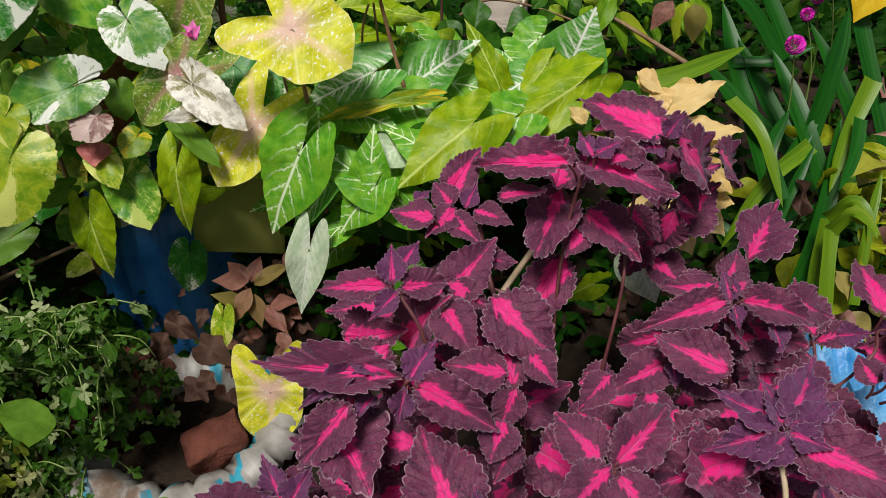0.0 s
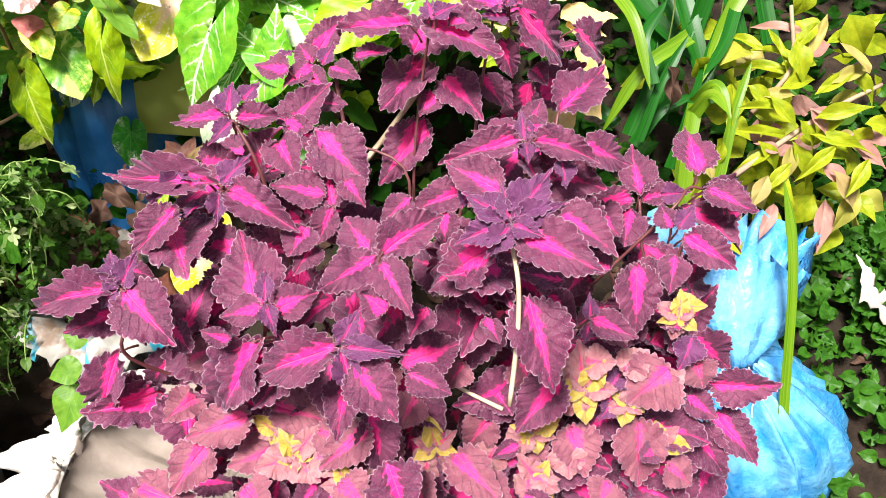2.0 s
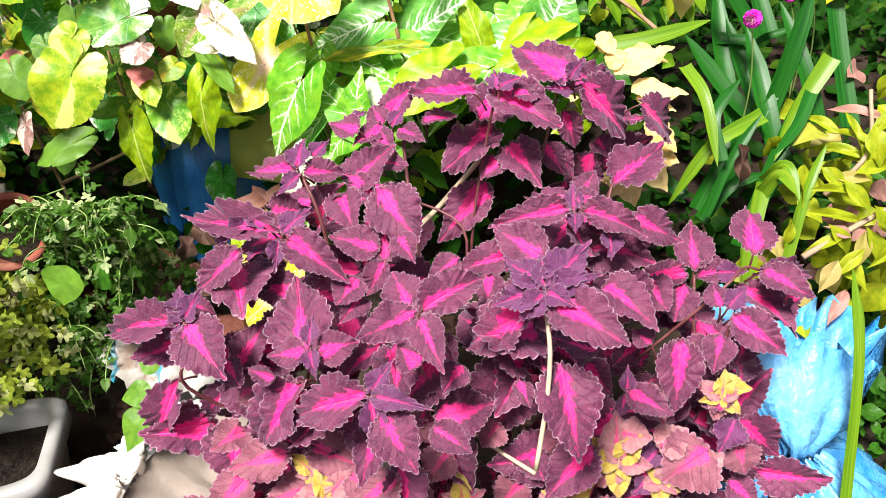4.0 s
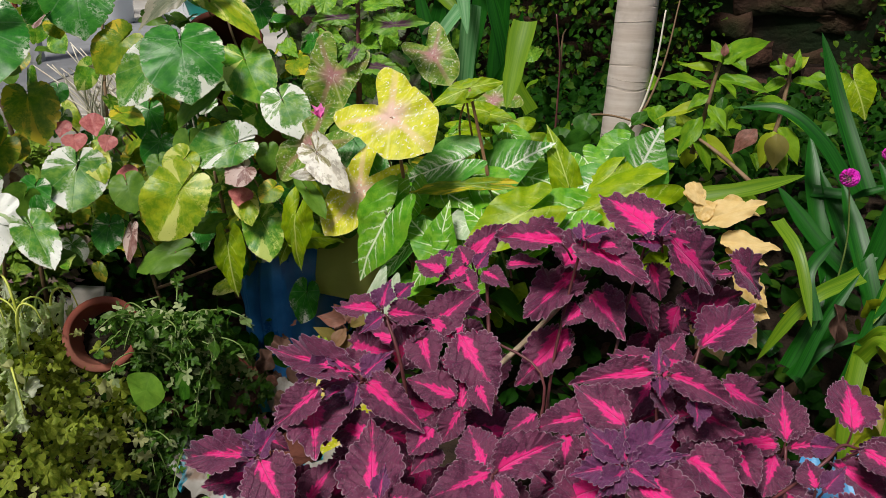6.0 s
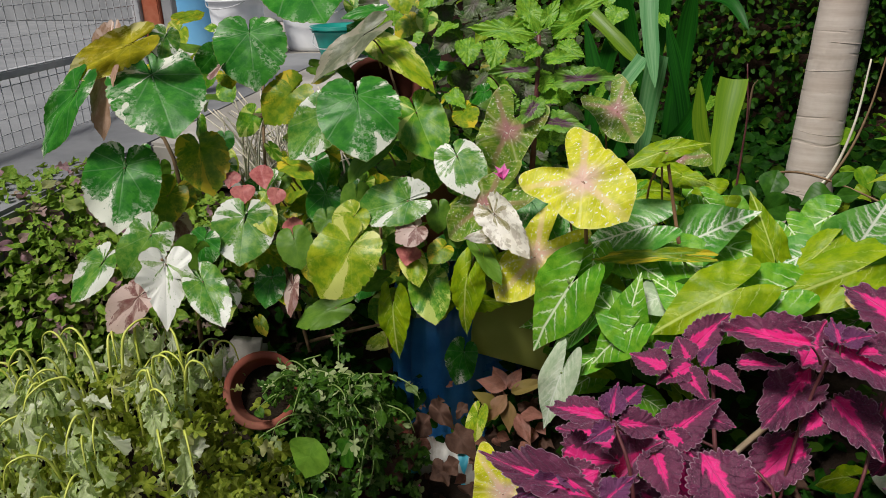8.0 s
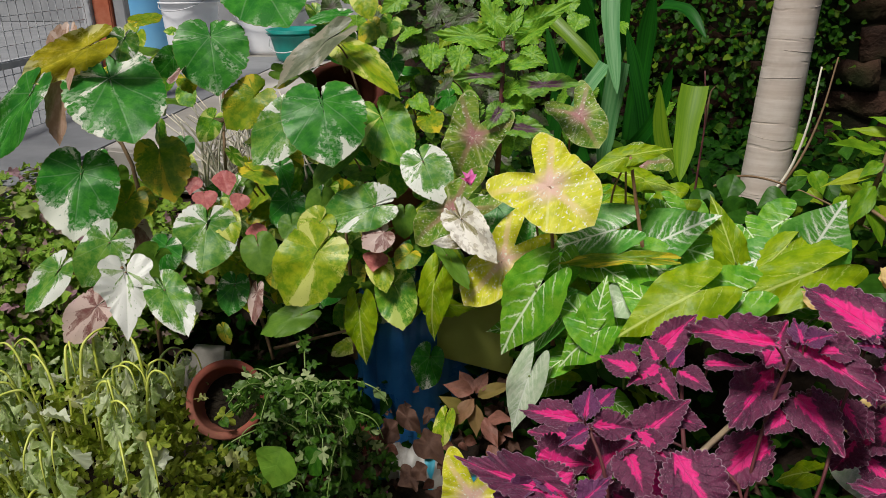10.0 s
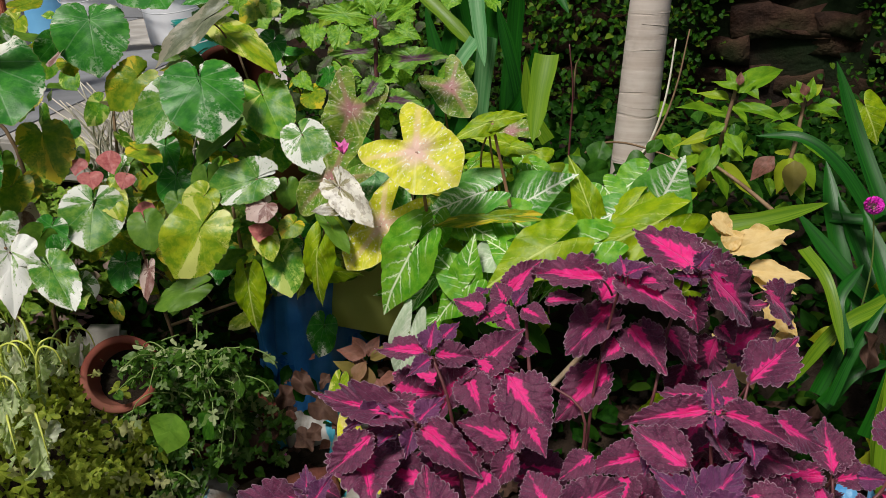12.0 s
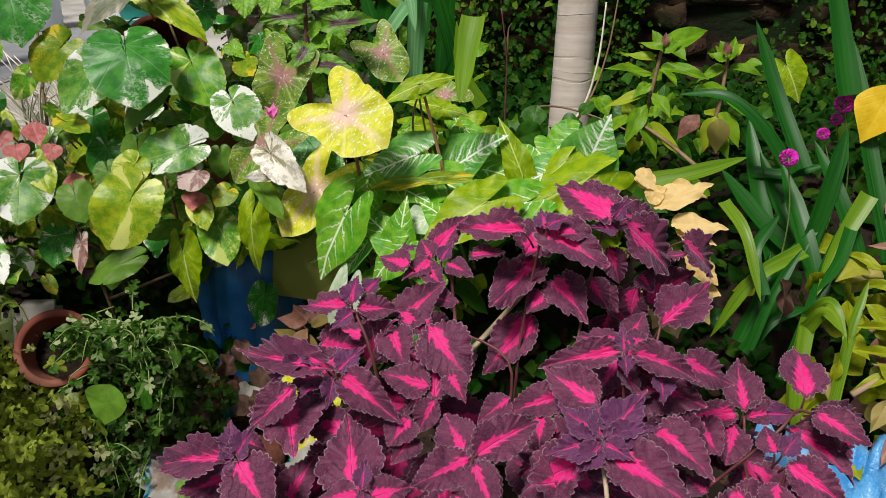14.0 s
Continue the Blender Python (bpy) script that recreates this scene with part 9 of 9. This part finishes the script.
def brick_piece():
    bm = bmesh.new()
    bmesh.ops.create_cube(bm, size=1.0, matrix=pose(-0.43, 0.92, 0.39, 14, -10, 24) @ Matrix.Diagonal((0.1, 0.07, 0.055, 1)))
    bmesh.ops.subdivide_edges(bm, edges=bm.edges[:], cuts=7, use_grid_fill=True)
    c = Vector((-0.43, 0.92, 0.39))
    for v in bm.verts:
        v.co = c + (v.co - c) * (1 - 0.9 * max(0.0, (v.co - c).length - 0.06)) + Vector((noise.noise(v.co * 30), noise.noise(v.co * 30 + Vector((3, 1, 0))), noise.noise(v.co * 30 + Vector((0, 7, 0))))) * 0.012
    tagged(part("brick", bm, BRICK, None), "broken red brick lying on the soil of the sack", "brick")


brick_piece()


def clay_pot(label, at, r, h, tilt=(0, 0), clay=None):
    t = thing("terracotta_pot", label, "pot")
    t.matrix_basis = pose(*at, tilt[0], tilt[1], 0)
    rim = 0.13 * h
    part("body", lathe([(r * 0.62, -h), (r * 0.68, -h * 0.97), (r * 0.9, -rim), (r * 0.99, -rim), (r, -rim * 0.8), (r, -0.004), (r * 0.98, 0), (r * 0.82, 0), (r * 0.8, -0.004), (r * 0.79, -rim), (r * 0.6, -h * 0.94), (0.001, -h * 0.94)]), clay or CLAY, t)
    soil_disc(t, r * 0.74, -h * 0.4, at[0] * 9)
    return t


clay_pot("red terracotta pot tipped over, creeper spilling from its mouth", (-0.78, 0.85, 0.652), 0.075, 0.15, (46, 30))
clay_pot("terracotta pot under the small-leaved creeper", (-0.66, 1.0, 0.47), 0.11, 0.2, (0, 0), CLAY_SHADED)
clay_pot("terracotta pot half hidden behind variegated leaves", (-0.57, 1.24, 1.0), 0.06, 0.18, (-8, 0))
clay_pot("large terracotta pot behind the tall shrub", (-0.8, 1.42, 1.14), 0.09, 0.24, (30, 26), CLAY_SHADED)


def grey_block():
    bm = box_bm(0.12, 0.09, 0.17, 0.03, None, pose(-0.9, 0.95, 0.6, 0, 4, 20))
    tagged(part("concrete_block", bm, DARKSTONE, None), "weathered grey concrete block behind the daisy bush", "block")


grey_block()


def planter():
    t = thing("planter_box", "long off-white plastic planter with a rolled rim", "planter")
    t.matrix_basis = pose(-0.86, 0.525, 0.225, 0, 0, 25)
    L, D, Hh = 0.25, 0.11, 0.15
    bm = bmesh.new()
    loops = []
    for k, (inset, z) in enumerate([(0.03, -Hh + 0.01), (0.0, 0.1), (-0.014, 0.1), (-0.014, 0.135), (-0.006, 0.14), (0.008, 0.14), (0.012, 0.13), (0.03, -Hh + 0.03)]):
        row = []
        for i in range(40):
            a = 6.2832 * i / 40
            c, s = math.cos(a), math.sin(a)
            row.append(bm.verts.new((math.copysign(abs(c) ** 0.25, c) * (L - inset), math.copysign(abs(s) ** 0.25, s) * (D - inset), z)))
        loops.append(row)
    for a, b in zip(loops, loops[1:]):
        for i in range(40):
            bm.faces.new((a[i], a[(i + 1) % 40], b[(i + 1) % 40], b[i]))
    bm.faces.new(loops[-1])
    part("box", bm, TRAYPLASTIC, t)
    soil = box_bm(2 * L - 0.05, 2 * D - 0.05, 0.03, 0.005, None, pose(0, 0, 0.085))
    part("soil", soil, SOIL, t)


planter()


# ---- terrace: gate, buckets ----
def gate():
    t = thing("mesh_gate", "grey wire mesh gate with a red oxide post", "gate")
    t.matrix_basis = pose(-2.27, 2.2, TERRACE, 0, 0, 17)
    part("post", box_bm(0.07, 0.05, 1.9, 0.004, None, pose(0, 0, 0.95)), RUST, t, "flaking red oxide post", False)
    part("frame", box_bm(0.045, 0.04, 1.9, 0.003, None, pose(0.062, 0.01, 0.95)), GREYPAINT, t, "grey painted frame", False)
    part("frame", box_bm(0.035, 0.04, 1.9, 0.003, None, pose(-0.054, -0.02, 0.95)), GREYPAINT, t, "grey painted frame", False)
    part("rail", box_bm(0.03, 1.7, 0.025, 0.004, None, pose(-0.05, -0.9, 0.22)), GREYPAINT, t, "grey middle rail with rust", False)
    bm = bmesh.new()
    for i in range(37):
        y = -0.06 - i * 0.045
        tube([(-0.05, y, -0.14), (-0.05 + 0.004 * noise.noise((i, 0, 0)), y, 0.4), (-0.05, y, 1.2)], [0.0018] * 3, 4, 2, bm)
    for i in range(30):
        z = -0.13 + i * 0.045
        tube([(-0.053, -0.05, z), (-0.053, -0.9, z + 0.003 * noise.noise((i, 5, 0))), (-0.053, -1.75, z)], [0.0018] * 3, 4, 2, bm)
    part("wire_mesh", bm, WIRE, t, "galvanised square wire mesh")
    tagged(part("wall_west", box_bm(9.0, 0.15, 2.6, 0.01, None, pose(-6.4, 5.4, 2.2, 0, 0, 4)), GREYWALL, None, "", False), "plain grey rendered wall behind the gate and buckets", "wall", "", "structure")


gate()


def bucket(name, label, material, at, r0, r1, h, ribs):
    t = thing(name, label, "bucket", at=at)
    prof = [(0.001, 0.0), (r0 - 0.01, 0.0), (r0, 0.012)]
    for k in range(1, 10):
        f = k / 10
        prof.append((r0 + (r1 - r0) * f, h * f))
    for k in range(ribs):
        z = h * (0.8 + 0.055 * k)
        rr = r0 + (r1 - r0) * z / h
        prof += [(rr + 0.002, z), (rr + 0.012, z + 0.003), (rr + 0.012, z + 0.009), (rr + 0.002, z + 0.012)]
    prof += [(r1 + 0.002, h - 0.02), (r1 + 0.014, h - 0.018), (r1 + 0.014, h), (r1 - 0.004, h), (r0 - 0.008, 0.02), (0.001, 0.018)]
    part("shell", lathe(sorted(prof[:-3], key=lambda q: q[1]) + prof[-3:]), material, t)
    bm = tube([(r1 + 0.012, 0, h - 0.03), (r1 * 0.7, -r1 * 0.75, h - 0.09), (0, -r1 - 0.02, h - 0.11), (-r1 * 0.7, -r1 * 0.75, h - 0.09), (-r1 - 0.012, 0, h - 0.03)], [0.003] * 5, 6, 6)
    part("handle", bm, WIRE, t, "thin wire handle")
    return t


bucket("bucket", "tall light blue plastic bucket on the terrace", BLUEPLASTIC, (-3.36, 3.62, TERRACE), 0.14, 0.175, 0.5, 0)
bucket("bucket", "white ribbed plastic paint bucket on the terrace", WHITEPLASTIC, (-2.88, 3.42, TERRACE), 0.135, 0.16, 0.38, 3)
bucket("tub", "white plastic tub on the terrace floor", WHITEPLASTIC, (-2.6, 3.86, TERRACE), 0.22, 0.25, 0.3, 0)
bucket("basin", "teal plastic basin on the terrace floor", TEAL, (-2.25, 3.5, TERRACE), 0.11, 0.15, 0.17, 1)


# ---- flowers, twigs and straw ----
def globe_flower(at, r, foot):
    t = thing("globe_amaranth", "round magenta globe flower on a thin green stem", "flower", "globe flowers")
    rng = random.Random(int(at[0] * 1000))
    poses = []
    c = Vector(at)
    for k in range(150):
        z = 1 - 2 * (k + 0.5) / 150
        a = k * 2.39996
        n = Vector((math.sqrt(1 - z * z) * math.cos(a), math.sqrt(1 - z * z) * math.sin(a), z))
        b = c + n * r * 0.7
        poses.append(leaf_pose(b, c + n * r * 0.98 + Vector((0, 0, r * 0.1)), r * 0.5, rng.uniform(0, 90)))
    scatter("bloom", SMALLS[:1], poses, GLOBE, t, "magenta bloom", "", "")
    part("stem", tube([foot, (Vector(foot) + c) / 2 + Vector((0.01, 0.0, 0.01)), c], [0.0016, 0.0014, 0.0012], 6, 5), STEM_GREEN, t)


globe_flower((0.622, 1.25, 1.06), 0.018, (0.66, 1.27, 0.8))
globe_flower((0.601, 1.27, 1.0), 0.012, (0.64, 1.28, 0.8))
globe_flower((0.513, 1.1, 1.002), 0.0155, (0.53, 1.13, 0.76))
globe_flower((0.627, 1.3, 1.02), 0.012, (0.65, 1.31, 0.8))


def pink_flower(at, face, size):
    t = thing("pink_flower", "small half-closed pink flower with pointed petals", "flower", "pink flowers")
    for k in range(5):
        a = 6.2832 * k / 5
        tip = Vector(at) + Vector((math.cos(a) * size * 0.45, face * size * 0.3 + math.sin(a) * size * 0.3, size * (0.85 + 0.2 * math.sin(a))))
        leaf(t, PETALS, at, tip, size * 0.6, 20 * k, k, "petal")


PETALS = lance_set("petal_blade", PINKFLOWER, 231, 2)
pink_flower((-0.346, 1.000, 1.069), -1.0, 0.026)
pink_flower((-0.52, 0.97, 0.4), -1.0, 0.028)


def twig(name, label, points, r0, r1, material):
    n = len(points)
    ob = part(name, tube(points, [r0 + (r1 - r0) * i / (n - 1) for i in range(n)], 6, 6), material, None)
    return tagged(ob, label, "twig")


twig("twig", "bare thin reddish twig standing among the lilies", [(-0.02, 1.5, 0.85), (-0.015, 1.5, 1.0), (-0.012, 1.49, 1.1), (-0.022, 1.48, 1.2)], 0.0028, 0.0014, STEM_RED)
twig("twig", "bare thin twig forking beside the lilies", [(-0.012, 1.5, 1.08), (-0.008, 1.49, 1.15), (0.0, 1.48, 1.17)], 0.003, 0.001, STEM_BROWN)
twig("twig", "dry grey twig leaning against the trunk", [(0.115, 1.56, 0.91), (0.16, 1.57, 0.98), (0.185, 1.58, 1.08), (0.195, 1.6, 1.2)], 0.004, 0.0018, STRAW)
twig("twig", "dry brown twig leaning beside the trunk", [(0.12, 1.57, 0.9), (0.175, 1.57, 1.0), (0.205, 1.58, 1.1), (0.222, 1.6, 1.22)], 0.0035, 0.0016, STEM_BROWN)
twig("tendril", "thin curling vine tendril in front of the trunk", [(0.02, 1.5, 0.96), (0.06, 1.5, 0.985), (0.13, 1.53, 0.975), (0.24, 1.52, 0.94), (0.32, 1.5, 0.9)], 0.003, 0.002, STEM_BROWN)


def paper_scrap():
    bm = bmesh.new()
    rows = []
    for i in range(13):
        row = []
        for j in range(9):
            u, v = i / 12 - 0.5, j / 8 - 0.5
            edge = 1 + 0.3 * noise.noise((u * 2.5, v * 2.5, 3))
            row.append(bm.verts.new((0.93 + 0.09 * u * edge, 0.93 + 0.06 * v * edge, 0.42 - 0.1 * u + 0.05 * v + 0.03 * noise.noise((u * 5, v * 5, 8)))))
        rows.append(row)
    for a, b in zip(rows, rows[1:]):
        for j in range(8):
            bm.faces.new((a[j], b[j], b[j + 1], a[j + 1]))
    ob = solid(part("paper_scrap", bm, CREAMSACK, None), 0.0015)
    tagged(ob, "crumpled scrap of white wrapping lying in the low leaves", "litter")


paper_scrap()


def straw():
    rng = random.Random(17)
    bm = bmesh.new()
    for _ in range(100):
        b = Vector((-1.15 + rng.uniform(-0.08, 0.2), 1.38 + rng.uniform(-0.06, 0.15), 0.88))
        lean = Vector((rng.uniform(-0.14, 0.1), rng.uniform(-0.06, 0.06), rng.uniform(0.1, 0.26)))
        tube([b, b + lean * 0.5, b + lean + Vector((lean.x * 0.4, 0, -0.02))], [0.0032, 0.0026, 0.0014], 4, 3, bm)
    tagged(part("dry_grass", bm, STRAW, None), "tuft of bleached dry grass stalks", "grass", "", "stuff")


straw()
